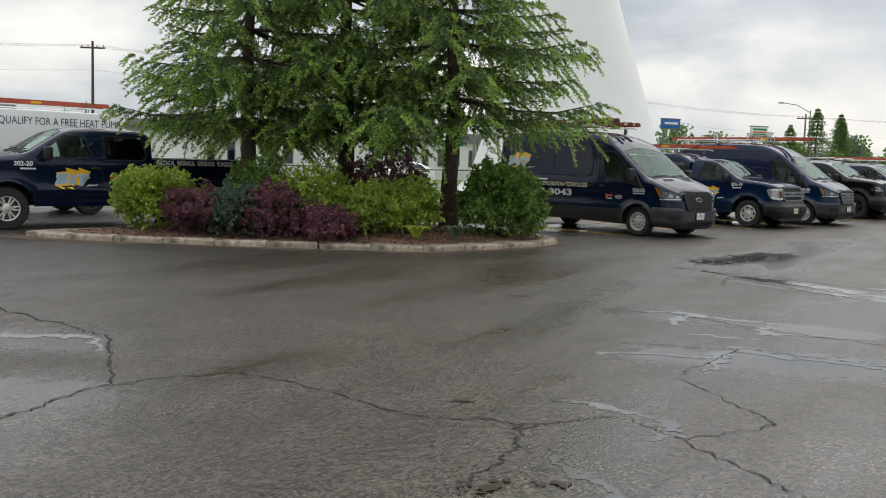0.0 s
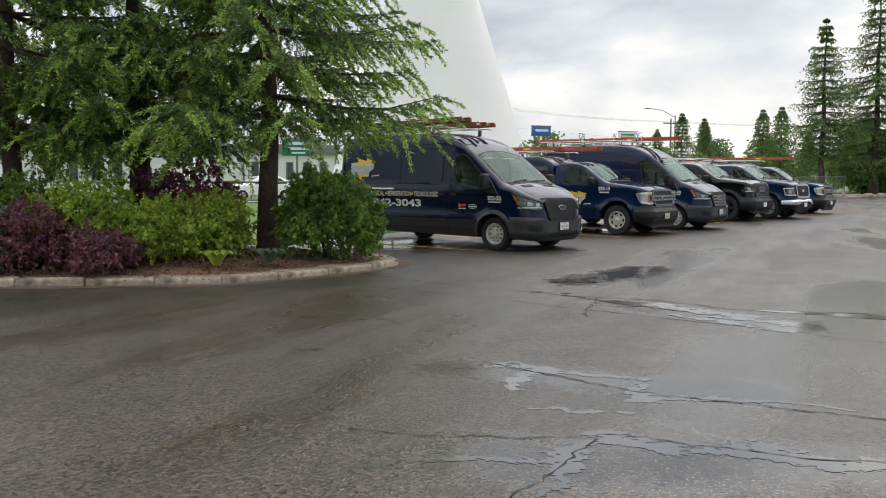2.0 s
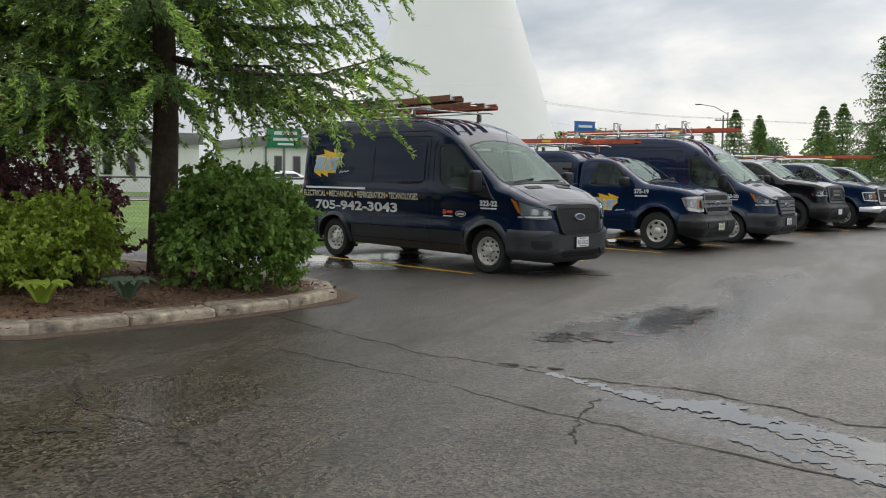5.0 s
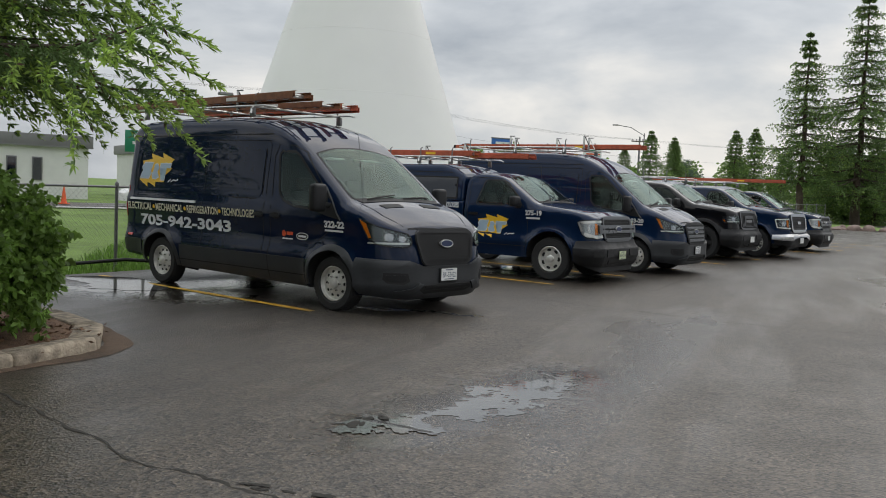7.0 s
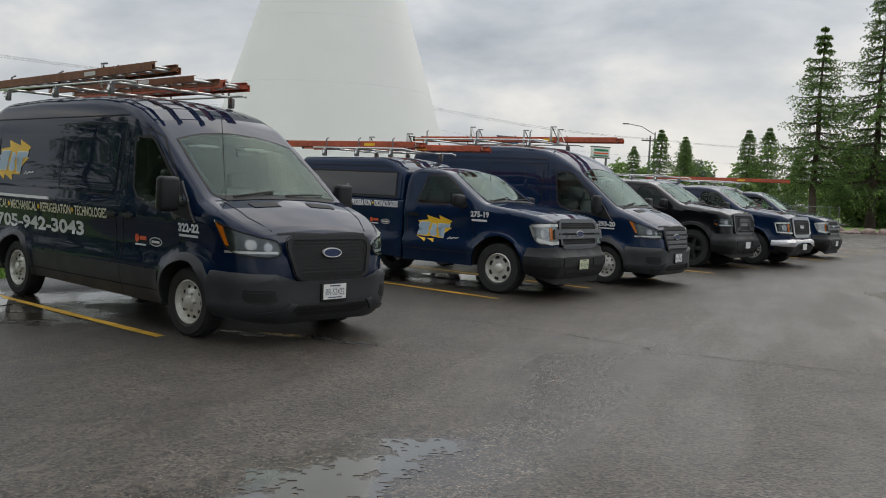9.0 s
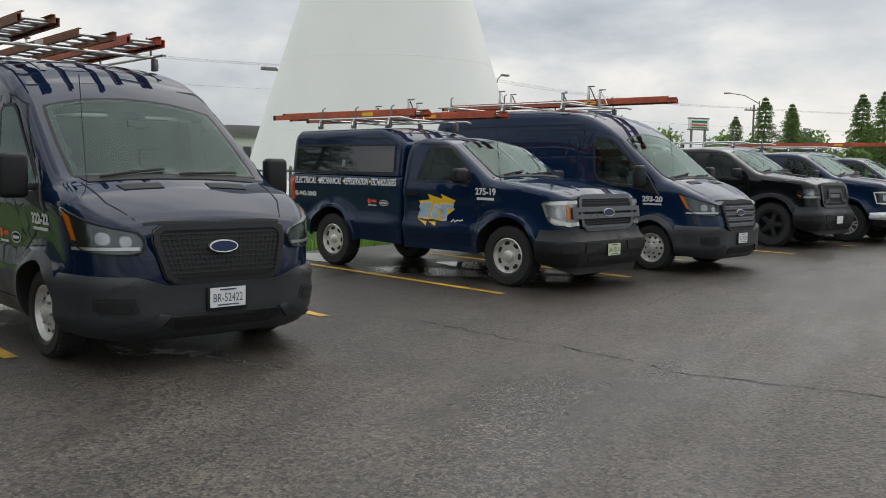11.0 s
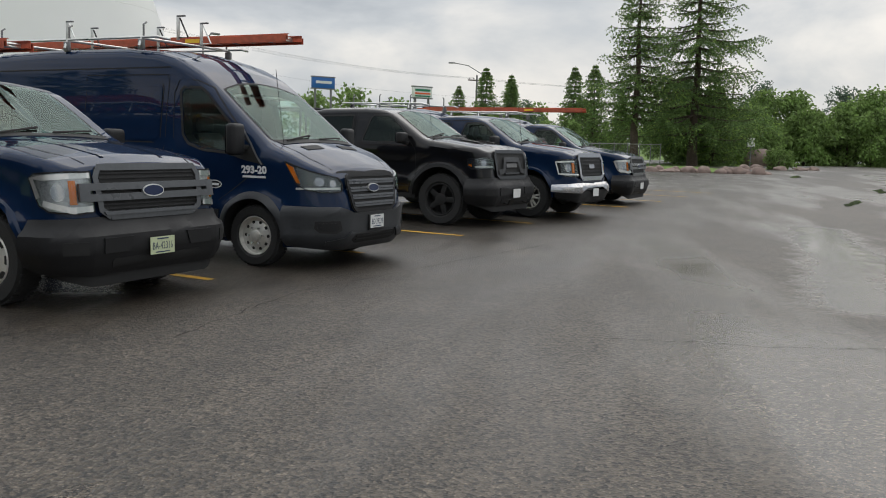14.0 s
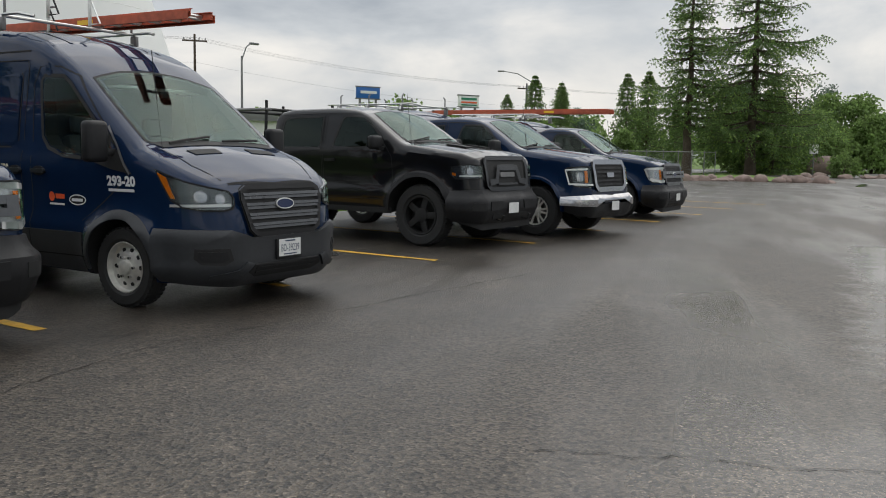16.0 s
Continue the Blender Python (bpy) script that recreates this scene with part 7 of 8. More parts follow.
# small mirror-camera strip and visors inside the vans
for v in (van_1, van_2):
    part("rear_mirror", boxes(((-0.5, 0, 1.93), (0.04, 0.2, 0.07), 0.015)), M["black"], v)
    part("bulkhead", boxes(((-1.31, 0, 1.5), (0.02, 1.6, 1.3))), M["plastic"], v)
    part("sun_visor", boxes(((-0.82, -0.42, 2.0), (0.2, 0.5, 0.03), 0.01)), M["paper"], v)
    part("sun_visor", boxes(((-0.82, 0.42, 2.0), (0.2, 0.5, 0.03), 0.01)), M["paper"], v)

# ---- white box truck behind the pickup ----
bt = thing("box_truck", pose(-7.4, 23.9, 0.0, 0, 0, -142), "white service box truck with printed words and a red ladder", "truck")
part("box_body", boxes(((3.1, -1.1, 1.58), (6.2, 2.2, 1.95), 0.05)), M["white_paint"], bt)
part("underframe", boxes(((3.1, -1.1, 0.52), (6.4, 1.4, 0.2), 0.03)), M["black"], bt)
part("lower_skirt", boxes(((3.1, 0.004, 0.72), (6.1, 0.02, 0.16))), M["galv"], bt)
bf = lambda u, v, o: Vector((u, 0.0 + o, v))
letters("MAY QUALIFY FOR A FREE HEAT PUMP", bf, 3.5, 2.2, 0.26, M["plate_ink"], bt, width=3.35, flip=-1)
part("print_block", panel([(4.0, 1.5), (4.5, 1.5), (4.6, 2.0), (4.1, 2.0)], bf, 0.006, 0), M["decal_orange"], bt)
part("print_disc", panel(oval(5.1, 1.7, 0.33, 0.36), bf, 0.006, 0), M["galv"], bt)
for x in (0.9, 5.2):
    for y in (-0.15, -2.05):
        wheel(bt, x, y, 0.38, "steel", 0.24, 0.22)
roof_rack(bt, (0.9, 3.0, 5.2), 2.66, 0.9)
for o in bt.children:
    if o.name.startswith("roof_rack"):
        o.matrix_basis = pose(0, -1.1, 0)
ladder(bt.matrix_basis @ pose(0.3, -0.55, 2.70, 0, 0, 0), 6.0, "red fibreglass extension ladder on the white box truck", M["ladder_orange"], gap=0.42)

# ---- chain-link fence along the lot's back edge ----
FD = Vector((0.719, 0.695))
FA = Vector((0.5, 24.9))
fence = thing("chain_link_fence", Matrix(), "low chain-link fence with grey posts and top rail on grass", "fence")
post_me = mesh_of(tube(bmesh.new(), [(0, 0, -0.2), (0, 0, 1.4)], 0.03, 8), "fence_post", M["galv"])
cap_me = mesh_of(lathe(bmesh.new(), [(0.034, 1.38), (0.034, 1.42), (0.015, 1.45), (0.001, 1.455)], 8, "z"), "post_cap", M["galv"])
FL = 62.0
for k in range(int(FL / 3.0) + 1):
    p = FA + FD * 3.0 * k + FD * (14 % 3.0)
    po = part("fence_post", post_me, None, fence, m=pose(p.x, p.y, G(p.x, p.y)))
    part("post_cap", cap_me, None, po)
q = FA + FD * FL
part("top_rail", tube(bmesh.new(), [(FA.x, FA.y, G(*FA) + 1.36), (q.x, q.y, G(*q) + 1.36)], 0.021, 8), M["galv"], fence)
part("bottom_wire", tube(bmesh.new(), [(FA.x, FA.y, G(*FA) + 0.05), (q.x, q.y, G(*q) + 0.05)], 0.004, 5), M["galv"], fence)
V = []
nrm = np.array([-FD.y, FD.x, 0])
for k in range(int(FL / 0.09)):
    for sg in (1, -1):
        s0 = k * 0.09
        a = FA + FD * s0
        b = FA + FD * (s0 + sg * 1.28)
        A = np.array([a.x, a.y, G(*a) + 0.06])
        B = np.array([b.x, b.y, G(*b) + 1.34])
        w = np.array([FD.x, FD.y, 0]) * 0.0022
        V.append([A - w, A + w, B + w, B - w])
FB, FE = Vector((0.5, 24.9)), Vector((-0.93, 0.37))
for k in range(1, 6):
    p = FB + FE * 3.0 * k
    po = part("fence_post", post_me, None, fence, m=pose(p.x, p.y, G(p.x, p.y)))
    part("post_cap", cap_me, None, po)
q = FB + FE * 15
part("top_rail", tube(bmesh.new(), [(FB.x, FB.y, G(*FB) + 1.36), (q.x, q.y, G(*q) + 1.36)], 0.021, 8), M["galv"], fence)
for k in range(int(15 / 0.09)):
    for sg in (1, -1):
        a, b = FB + FE * k * 0.09, FB + FE * (k * 0.09 + sg * 1.28)
        w = np.array([FE.x, FE.y, 0]) * 0.0022
        A, B = np.array([a.x, a.y, G(*a) + 0.06]), np.array([b.x, b.y, G(*b) + 1.34])
        V.append([A - w, A + w, B + w, B - w])
wires = part("mesh_wire", quad_mesh("mesh_wire", V, [M["galv"]]), None, fence)
tagged(wires, kind="stuff")
ho = tagged(part("drain_hose", tube(bmesh.new(), [(x, y, G(x, y) + z) for x, y, z in ((0.6, 24.6, 0.06), (1.4, 25.2, 0.10), (2.2, 25.5, 0.16), (2.9, 25.4, 0.14), (3.4, 25.2, 0.06))], 0.03, 8), M["black"]), "black hose lying across the grass edge", "hose")

# ---- grass by the fence ----
rg = np.random.default_rng(9)
s_ = rg.uniform(0, 46, 60000)
w_ = np.abs(rg.normal(0, 1, 60000)) * 3.5
base = np.array([1.2, 24.3])[None, :] + (s_ - 6)[:, None] * np.array([0.731, 0.682]) + w_[:, None] * np.array([-0.682, 0.731])
keep = ~((base[:, 0] < 1.2))
base = base[keep]
P = np.column_stack([base, [G(x, y) - 0.12 for x, y in base]])
D = np.column_stack([rg.normal(0, 0.35, len(P)), rg.normal(0, 0.35, len(P)), np.ones(len(P))])
tagged(new("grass", quad_mesh("grass", blades(rg, P, D, 0.19, 0.02), [M["grass"]])), "uncut green grass along the fence", "grass", kind="stuff")

# ---- road, sidewalk and low industrial building beyond the lawn ----
B0, BD, BN = Vector((-30.0, 62.0)), Vector((0.94, 0.34)), Vector((-0.34, 0.94))


def band(name, near, far, mtl, label, z):
    a, b = B0 - BD * 60 + BN * near, B0 + BD * 150 + BN * near
    c, d = B0 + BD * 150 + BN * far, B0 - BD * 60 + BN * far
    sheet(name, [tuple(a), tuple(b), tuple(c), tuple(d)], mtl, z, 12.0, label)


band("road", -12.5, -6.0, M["asphalt"], "grey road passing beyond the lawn", -0.085)
band("sidewalk", -15.0, -13.5, M["concrete"], "pale concrete sidewalk along the road", -0.06)


def industrial_building(m, length, label, seed):
    b = thing("industrial_building", m, label, "building")
    part("wall", boxes(((length / 2, 7, 1.75), (length, 14, 3.5))), M["wall_white"], b, "white painted block wall")
    part("roof", boxes(((length / 2, 7, 3.85), (length + 0.5, 14.5, 0.75), 0.03)), M["wall_grey"], b, "dark grey metal fascia roof")
    part("roof_edge", boxes(((length / 2, -0.28, 3.46), (length + 0.5, 0.06, 0.08))), M["galv"], b)
    for x in (length * 0.3, length * 0.72):
        part("roof_unit", boxes(((x, 5, 4.65), (2.2, 1.8, 0.9), 0.05), ((x, 5, 5.15), (1.2, 1.2, 0.12), 0.03)), M["galv"], b, "grey rooftop air handling unit")
    x = 1.2
    k = 0
    while x < length - 3:
        if k % 12 == 7:
            w = part("entrance", boxes(((x + 1.0, -0.02, 1.25), (2.4, 0.12, 2.5))), M["wall_grey"], b)
            part("door_glass", boxes(((x + 0.5, -0.09, 1.2), (0.9, 0.03, 2.1)), ((x + 1.5, -0.09, 1.2), (0.9, 0.03, 2.1))), M["gloss_panel"], w)
            x += 4.0
        elif k % 12 == 9:
            part("sign_panel", boxes(((x + 1, -0.03, 2.3), (1.3, 0.06, 0.75))), M["sign_blue"], b, "small blue wall sign")
            x += 3.5
        elif k % 12 == 10:
            part("loading_door", boxes(((x + 1.2, -0.04, 1.7), (2.0, 0.08, 1.6))), M["white_paint"], b)
            x += 4.2
        else:
            w = thing("window", pose(x, -0.02, 2.0), "", "")
            w.parent = b
            part("window_frame", boxes(((0, 0, 0), (0.62, 0.1, 1.5), 0.01)), M["wall_grey"], w)
            part("pane", boxes(((0, -0.06, 0), (0.48, 0.02, 1.36))), M["gloss_panel"], w)
            x += 1.5
        k += 1
    for x in np.arange(0, length, 9.0):
        part("downpipe", tube(bmesh.new(), [(x + 0.2, -0.1, 0.1), (x + 0.2, -0.1, 3.5)], 0.07, 8), M["wall_grey"], b)
    return b


p = B0
industrial_building(pose(-38.0, 61.5, G(-20, 66) - 0.15, 0, 0, 19.9), 34.0, "long low white block building with dark flat roof", 1)
industrial_building(pose(-2.0, 79.0, G(0, 78) - 0.15, 0, 0, 19.9), 26.0, "farther white industrial building with grey roof edge", 2)
industrial_building(pose(-62, 42, G(-30, 50) - 0.12, 0, 0, 14), 26.0, "low white warehouse beyond the parking lot", 3)


def far_car(x, y, rz, paint, label):
    c = thing("parked_car", pose(x, y, G(x, y) - 0.08, 0, 0, rz), label, "car", "distant cars")
    sh = Shell(0.9, -3.5, 0.92, [(0.9, 0.7), (0.6, 0.92), (-0.4, 1.02), (-1.2, 1.5), (-2.4, 1.52), (-3.3, 1.1), (-3.5, 0.95)], [(0.9, 0.3), (-3.5, 0.35)], belt=0.95, lean_in=0.25, rc=0.12, nose=0.3, nose_w=0.7)
    part("body", sh.mesh(0.2), paint, c)
    for s in (-1, 1):
        part("side_window", panel([(-0.75, 1.02), (-2.9, 1.05), (-2.5, 1.38), (-1.25, 1.38)], sh.side(s), 0.006, 0.01), M["gloss_panel"], c)
        for xx in (0, -2.7):
            wheel(c, xx, s * 0.86, 0.33, "steel7", 0.2, 0.2)
    part("windscreen", panel([(-0.45, -0.6), (-0.45, 0.6), (-1.15, 0.55), (-1.15, -0.55)], sh.over(), 0.006, 0.01), M["gloss_panel"], c)


far_car(-1.5, 60.5, 200, M["white_paint"], "white sedan parked by the low building")
far_car(-16.0, 52.0, 20, M["black_paint"], "dark car parked beyond the lawn")
cn = thing("traffic_cone", pose(-5.2, 60.5, G(-5, 60) - 0.06), "orange traffic cone on the roadside", "traffic cone")
part("cone_body", lathe(bmesh.new(), [(0.16, 0.03), (0.03, 0.95), (0.001, 0.96)], 16, "z"), M["cone"], cn)
part("cone_base", boxes(((0, 0, 0.02), (0.5, 0.5, 0.05), 0.01)), M["cone"], cn)

# ---- poles, wires, lamps, signs ----
def utility_pole(x, y, h, label="tall wooden utility pole with cross arm"):
    u = thing("utility_pole", pose(x, y, G(x, y) - 0.12), label, "utility pole", "utility poles")
    part("pole", tube(bmesh.new(), [(0, 0, 0), (0, 0, h)], [0.16, 0.1], 10), M["bark"] if h > 11 else M["galv"], u)
    part("cross_arm", boxes(((0, 0, h - 0.6), (2.2, 0.12, 0.14), 0.01)), M["bark"], u)
    for s in (-0.95, -0.4, 0.4, 0.95):
        part("insulator", lathe(bmesh.new(), [(0.05, h - 0.5), (0.06, h - 0.4), (0.02, h - 0.32), (0.001, h - 0.31)], 8, "z"), M["galv"], u, m=pose(s, 0, 0))


POLES = [(-75, 70, 11.5), (-28, 84, 11.5), (15.2, 106, 11.5), (52, 116, 9.0), (105, 137, 11.5)]
for x, y, h in POLES:
    utility_pole(x, y, h)
for s in (-0.9, -0.4, 0.4, 0.9):
    for dz in ((0.0, -2.2) if s == 0.4 else (0.0,)):
        pts = []
        for (x0, y0, h0), (x1, y1, h1) in zip(POLES, POLES[1:]):
            for k in range(9):
                f = k / 8
                x, y = x0 + (x1 - x0) * f, y0 + (y1 - y0) * f
                pts.append((x + s * 0.4, y - s * 0.9, G(x, y) + (h0 * (1 - f) + h1 * f) - 0.5 + dz - 3.2 * f * (1 - f)))
        tagged(part("overhead_wire", tube(bmesh.new(), pts, 0.007, 4), M["black"]), "thin black overhead wire between utility poles", "overhead wire", "overhead wires")


def street_lamp(x, y, h, arm, turn):
    l = thing("street_lamp", pose(x, y, G(x, y) - 0.12, 0, 0, turn), "grey steel street lamp with a curved arm", "street lamp", "street lamps")
    part("pole", tube(bmesh.new(), [(0, 0, 0), (0, 0, h)], [0.11, 0.07], 10), M["galv"], l)
    part("arm", tube(bmesh.new(), [(0, 0, h - 0.3), (arm * 0.5, 0, h + 0.7), (arm, 0, h + 1.0)], 0.05, 8), M["galv"], l)
    part("lamp_head", boxes(((arm + 0.3, 0, h + 1.0), (0.75, 0.3, 0.16), 0.05)), M["galv"], l)


street_lamp(53.5, 118.0, 9.6, 3.4, 150)
street_lamp(4.4, 58.0, 5.0, 1.2, 200)
street_lamp(17.9, 88.0, 8.0, 0.8, 30)


def pylon_sign(x, y, z, w, h, mtl, label, turn=0, bars=()):
    g = thing("pylon_sign", pose(x, y, G(x, y) - 0.12, 0, 0, turn), label, "sign")
    for s in (-0.35, 0.35):
        part("post", tube(bmesh.new(), [(s * w, 0, 0), (s * w, 0, z)], 0.12, 8), M["galv"], g)
    part("panel", boxes(((0, 0, z + h / 2), (w, 0.3, h), 0.03)), mtl, g)
    part("frame", boxes(((0, 0, z + h + 0.05), (w + 0.1, 0.36, 0.1)), ((0, 0, z - 0.05), (w + 0.1, 0.36, 0.1))), M["wall_grey"], g)
    for k, (bw, bz, bh, bmt) in enumerate(bars):
        part("sign_bar", boxes(((0, -0.17, z + h * bz), (w * bw, 0.03, h * bh))), bmt, g)


pylon_sign(31.4, 106.2, 6.2, 2.5, 1.05, M["sign_blue"], "blue store sign on posts with a pale bar", 15, ((0.7, 0.55, 0.25, M["decal_white"]),))
pylon_sign(39.8, 100.6, 5.4, 2.2, 1.0, M["white_paint"], "white pylon sign with green and red bars", 15, ((0.8, 0.72, 0.2, M["sign_green"]), (0.8, 0.4, 0.14, M["decal_orange"]), (0.8, 0.15, 0.12, M["sign_green"])))
gs = thing("road_sign", pose(1.57, 34.2, G(1.6, 34) - 0.05), "green road direction sign on a post", "road sign")
part("post", tube(bmesh.new(), [(0, 0.03, 0), (0, 0.03, 2.8)], 0.04, 8), M["galv"], gs)
part("sign_plate", boxes(((0, 0, 2.5), (1.0, 0.03, 0.56), 0.01)), M["sign_green"], gs)
part("sign_bars", boxes(((0.05, -0.02, 2.64), (0.66, 0.01, 0.10)), ((0.05, -0.02, 2.46), (0.72, 0.01, 0.08)), ((0.05, -0.02, 2.32), (0.46, 0.01, 0.06))), M["decal_white"], gs)

# ---- far conifers, bushes and rocks at the end of the lot ----
spruce("spruce_tree", pose(44.3, 70.0, G(43, 70) - 0.15), 21, 14.2, 3.0, 3.2, "tall dark spruce at the end of the lot", 22, 7, 0.6, 0.3, 0.3, 0.2, 2.0, "far spruces", 0.8, 1.0)
spruce("spruce_tree", pose(49.8, 71.0, G(47, 71) - 0.15), 22, 17.5, 4.6, 2.4, "tall broad spruce with leaning trunk by the rocks", 24, 8, 0.6, 0.3, 0.34, 0.2, 2.0, "far spruces", 0.7, 1.0)
spruce("spruce_tree", pose(53.0, 73.0, G(51, 69) - 0.15), 24, 6.5, 2.6, 0.5, "low broad green spruce beside the boulder", 14, 7, 0.55, 0.2, 0.16, 0.6, 2.0, "far spruces", 0.7, 1.0)
# spruces beyond the lawn, mirrored in the vans' sides
lawn_spruce = spruce("spruce_tree", pose(-22.0, 31.5, -0.1), 25, 12.5, 2.9, 1.2, "tall dark spruce on the lawn beyond the lot", 20, 6, 0.45, 0.28, 0.26, 0.35, 2.0, "lawn spruces", 0.8, 1.0)
for x, y, a in ((-26.5, 34.0, 70), (-31.0, 38.5, 200)):
    copy_thing(lawn_spruce, pose(x, y, -0.1, 0, 0, a))
small = spruce("spruce_tree", pose(48.0, 104.0, G(48, 104) - 0.15), 23, 9.0, 2.5, 0.6, "small distant spruce beside the road", 24, 6, 0.45, 0.3, 0.14, 0.2, 2.0, "distant spruces", 0.85, 0.6)
for x, y, k in ((50.5, 103.0, 0.85), (51.8, 106.0, 0.95), (57.5, 102.5, 1.05), (60.5, 103.5, 1.1), (62.5, 101.0, 0.75), (46.2, 107, 0.8)):
    o = copy_thing(small, pose(x, y, G(x, y) - 0.15, 0, 0, x * 50))
    o.scale = (k, k, k)


def broadleaf(x, y, h, r, seed, label, mtl="leaf_far", n=9000, trunk=0.14, low=0.25, leaf=0.16):
    rng_ = np.random.default_rng(seed)
    t = thing("broadleaf_tree", pose(x, y, G(x, y) - 0.14, 0, 0, seed * 37), label, "tree", "broadleaf trees")
    bm = bmesh.new()
    tube(bm, [(0, 0, 0), (0.1, 0.05, h * 0.35), (0.05, 0.1, h * 0.8)], [trunk, trunk * 0.7, trunk * 0.2], 8)
    P, D = [], []
    for k in range(46):
        a, f = rng_.uniform(0, math.tau), rng_.random()
        z = h * (low + (0.98 - low) * f)
        rr = r * math.sin(math.pi * min(1, 0.22 + 0.74 * f)) * rng_.uniform(0.35, 1.0)
        c = np.array([math.cos(a) * rr, math.sin(a) * rr, z])
        tube(bm, [(0.05, 0.05, max(0.2, z - rr * 0.7)), tuple(c * np.array([0.6, 0.6, 1]) - np.array([0, 0, 0.1])), tuple(c)], [trunk * 0.25, trunk * 0.15, 0.012], 5, False)
        m_ = n // 46
        d = rng_.normal(size=(m_, 3))
        d /= np.linalg.norm(d, axis=1, keepdims=True)
        P.append(c + d * (r * 0.34 * rng_.uniform(0.7, 1.2)) * (rng_.random(m_) ** 0.4)[:, None] * np.array([1, 1, 0.75]))
        D.append(d + rng_.normal(0, 0.6, d.shape))
    part("trunk", bm, M["bark"], t, angle=60)
    part("crown", quad_mesh("crown", blades(rng_, np.concatenate(P), np.concatenate(D), leaf * 1.4, leaf, 0.2), [M[mtl]]), None, t)
    return t


rb = random.Random(4)
for i in range(20):
    f = i / 19
    x, y = 53 + 34 * f + rb.uniform(-1.5, 1.5), 78 - 2 * f + rb.uniform(-2, 3)
    hh = rb.uniform(3.8, 6.2)
    broadleaf(x, y, hh, hh * 0.52, 100 + i, "leafy green young tree beyond the lot", "leaf_far", 5200, 0.1, 0.06, 0.2)
for i, (x, y, hh) in enumerate([(58.0, 84, 7.2), (68, 86, 7.6), (76, 84, 7.0), (56.5, 112, 6.0), (47, 88, 3.4), (49.5, 88, 3.2), (40.5, 84, 3.6)]):
    broadleaf(x, y, hh, hh * 0.36, 150 + i, "thin airy tree standing above the bushes", "leaf_grey" if i < 4 else "leaf_far", 3600, 0.1, 0.2, 0.17)
for i in range(22):
    x, y = 10 + i * 9 + rb.uniform(-2, 2), 175 + i * 0.5 + rb.uniform(-6, 6)
    broadleaf(x, y, rb.uniform(6, 10), rb.uniform(4, 6), 200 + i, "distant rounded tree on the horizon", "leaf_far", 1300, 0.2, 0.1, 0.6)


def rock(x, y, sx, sy, sz, seed, label, group="edging rocks"):
    bm = bmesh.new()
    bmesh.ops.create_icosphere(bm, subdivisions=3, radius=1)
    for v in bm.verts:
        n = v.co.normalized()
        k = 1 + 0.28 * noise.noise(n * 1.3 + Vector((seed, 0, 0))) + 0.1 * noise.noise(n * 4 + Vector((seed, 3, 0)))
        v.co = Vector((n.x * sx, n.y * sy, n.z * sz)) * k
    return tagged(part("rock", bm, M["rock"], m=pose(x, y, G(x, y) - 0.1 + sz * 0.55, 0, 0, seed * 40), angle=50), label, "rock", group)


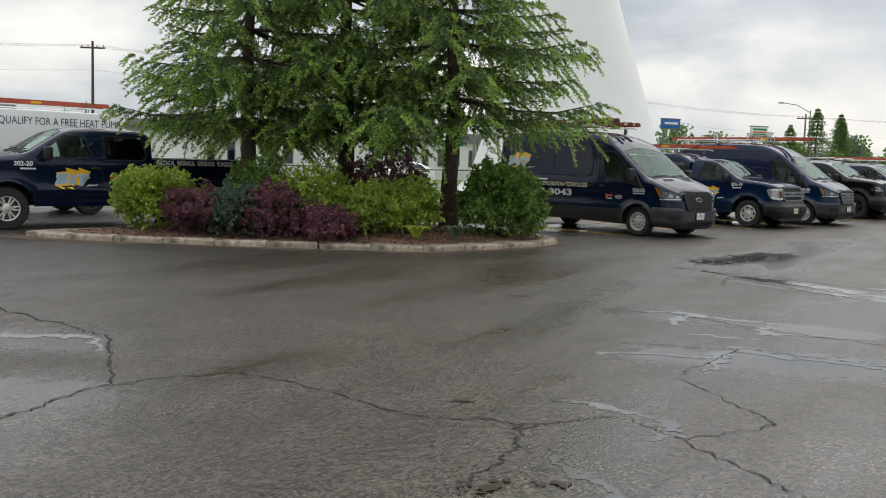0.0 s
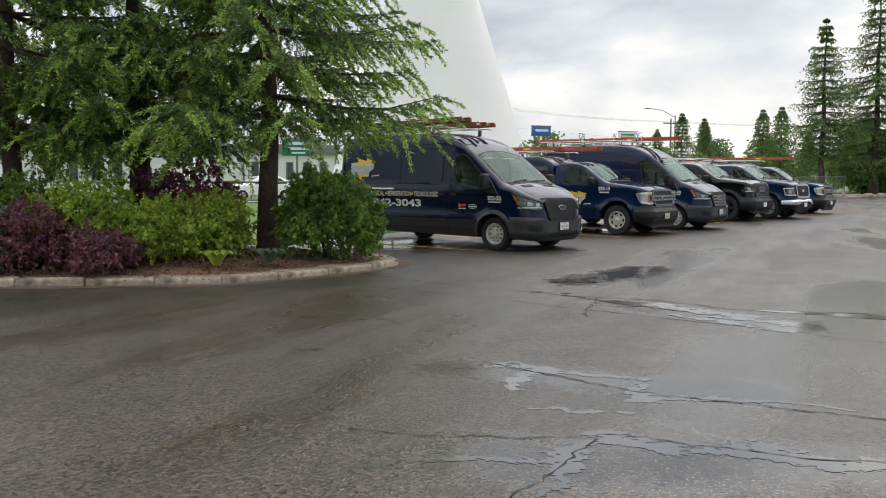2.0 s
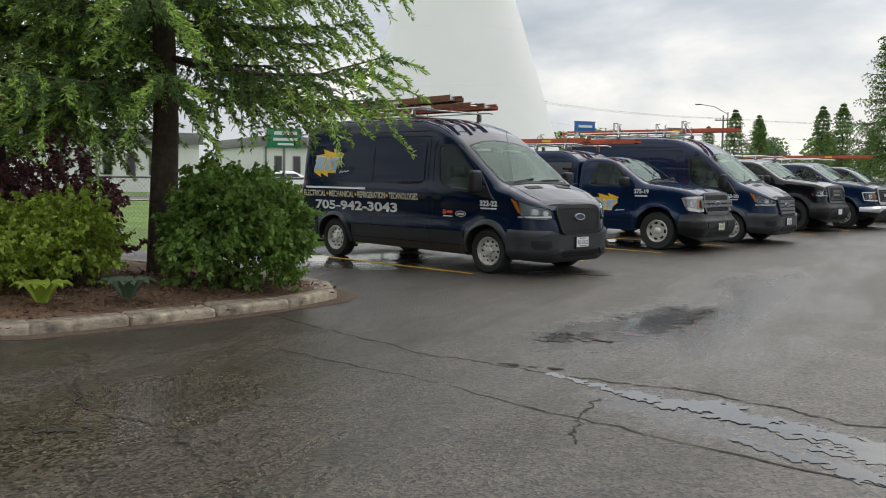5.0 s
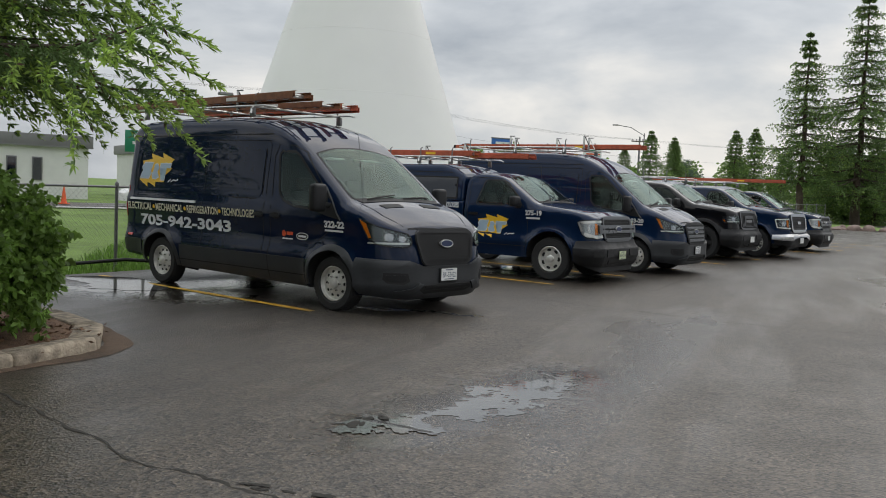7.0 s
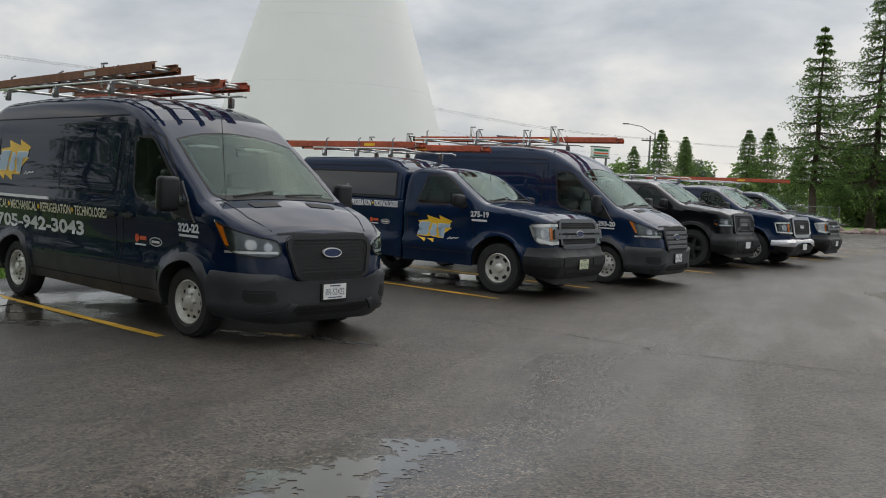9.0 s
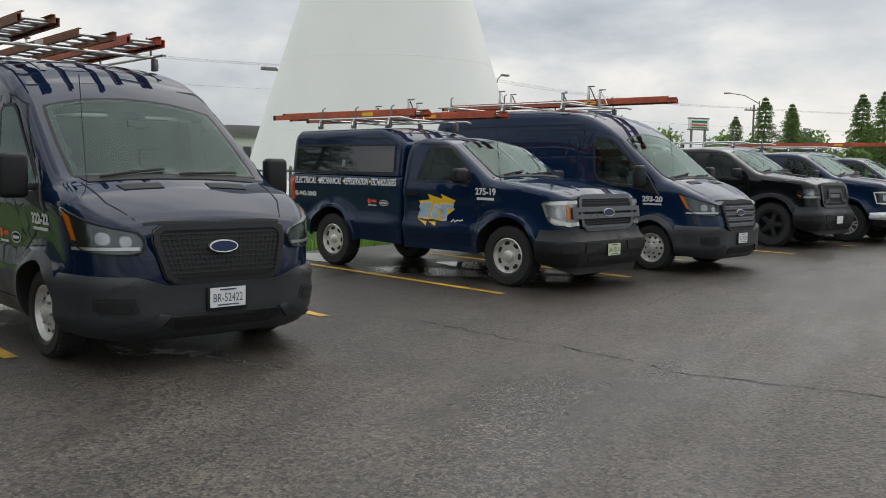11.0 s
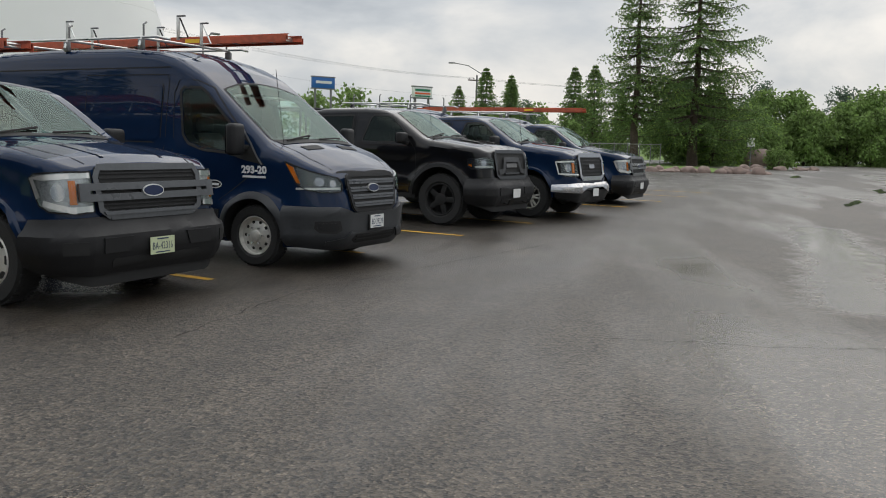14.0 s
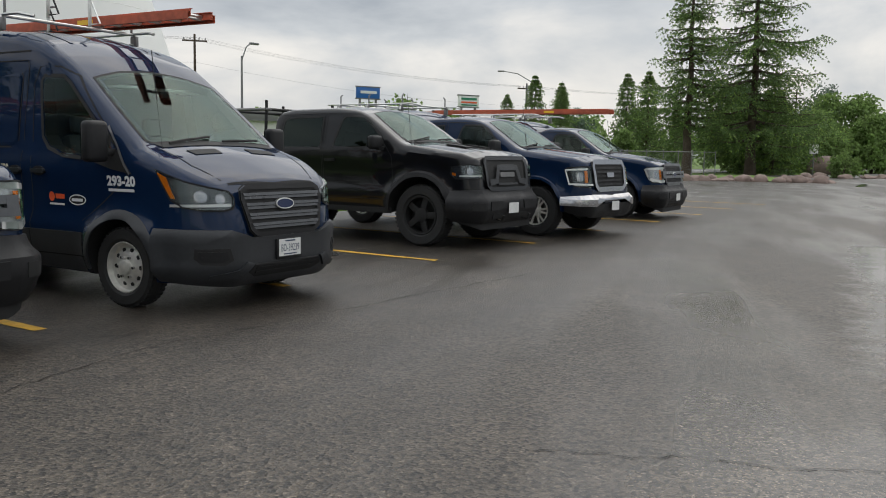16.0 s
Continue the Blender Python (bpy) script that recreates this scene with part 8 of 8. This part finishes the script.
rock(55.3, 70.0, 1.6, 1.1, 0.85, 3, "large rounded reddish granite boulder on grass", "boulders")
for i in range(26):
    f = i / 25
    rock(34.0 + 8.0 * f + rb.uniform(-0.3, 0.3), 58.5 - 4.5 * f + rb.uniform(-0.3, 0.3), rb.uniform(0.25, 0.5), rb.uniform(0.2, 0.4), rb.uniform(0.16, 0.3), 10 + i, "grey edging rock round a grass island")
for i in range(10):
    a = i * math.tau / 10
    rock(49.5 + 2.6 * math.cos(a), 61.8 + 1.1 * math.sin(a), rb.uniform(0.3, 0.5), rb.uniform(0.25, 0.4), rb.uniform(0.16, 0.26), 60 + i, "grey edging rock round a small planted island")
shrub("shrub", pose(49.5, 61.8, G(49, 62)), 77, 0.7, 0.7, 1.3, M["leaf_far"], "small green shrub on the far island", 1500, 0.1)
sheet("grass_island", [(33.5, 60.5), (33.8, 58.5), (42.0, 54.3), (43.5, 56.0), (46, 66), (44.5, 66)], M["grass_base"], 0.03, 3.0, "grass island edged with rocks at the end of the lot")
bx = thing("post_box", pose(53.2, 69.0, G(53, 69) - 0.1), "small grey sign box on a post", "sign")
part("post", tube(bmesh.new(), [(0, 0, 0), (0, 0, 1.5)], 0.05, 6), M["galv"], bx)
part("box", boxes(((0, 0, 1.75), (0.6, 0.15, 0.6), 0.02)), M["paper"], bx)


# ---- kerb stones ----
ks = resample(ISLAND, 0.92)
rk_ = random.Random(8)
for a, b in zip(ks, ks[1:] + ks[:1]):
    d = (b - a).normalized()
    nrm_ = Vector((-d.y, d.x))
    if nrm_.dot(cen - a) < 0:
        nrm_ = -nrm_
    ln = (b - a).length - rk_.uniform(0.006, 0.018)
    bm = bmesh.new()
    box(bm, (0, 0, 0.02), (ln, 0.30, 0.19), 0.045, None, 3)
    for v in bm.verts:
        if v.co.z > 0:
            v.co += Vector((noise.noise(v.co * 9 + Vector((a.x, a.y, 0))), noise.noise(v.co * 7 + Vector((a.y, a.x, 2))), 0.8 * noise.noise(v.co * 6 + Vector((a.x, 5, a.y))))) * 0.03
    c = (a + b) / 2 + nrm_ * 0.15
    part("kerb_stone", bm, M["kerb"], kerb_thing, m=Matrix.Translation((c.x, c.y, G(c.x, c.y))) @ pose(0, 0, 0, rk_.uniform(-3, 3), rk_.uniform(-0.8, 0.8), math.degrees(math.atan2(d.y, d.x))))

# panes let the daylight into the cabs
for o in bpy.data.objects:
    if o.type == "MESH" and o.data.materials and o.data.materials[0] in (M["glass"], M["dark_glass"], M["lens"]):
        o.visible_shadow = False
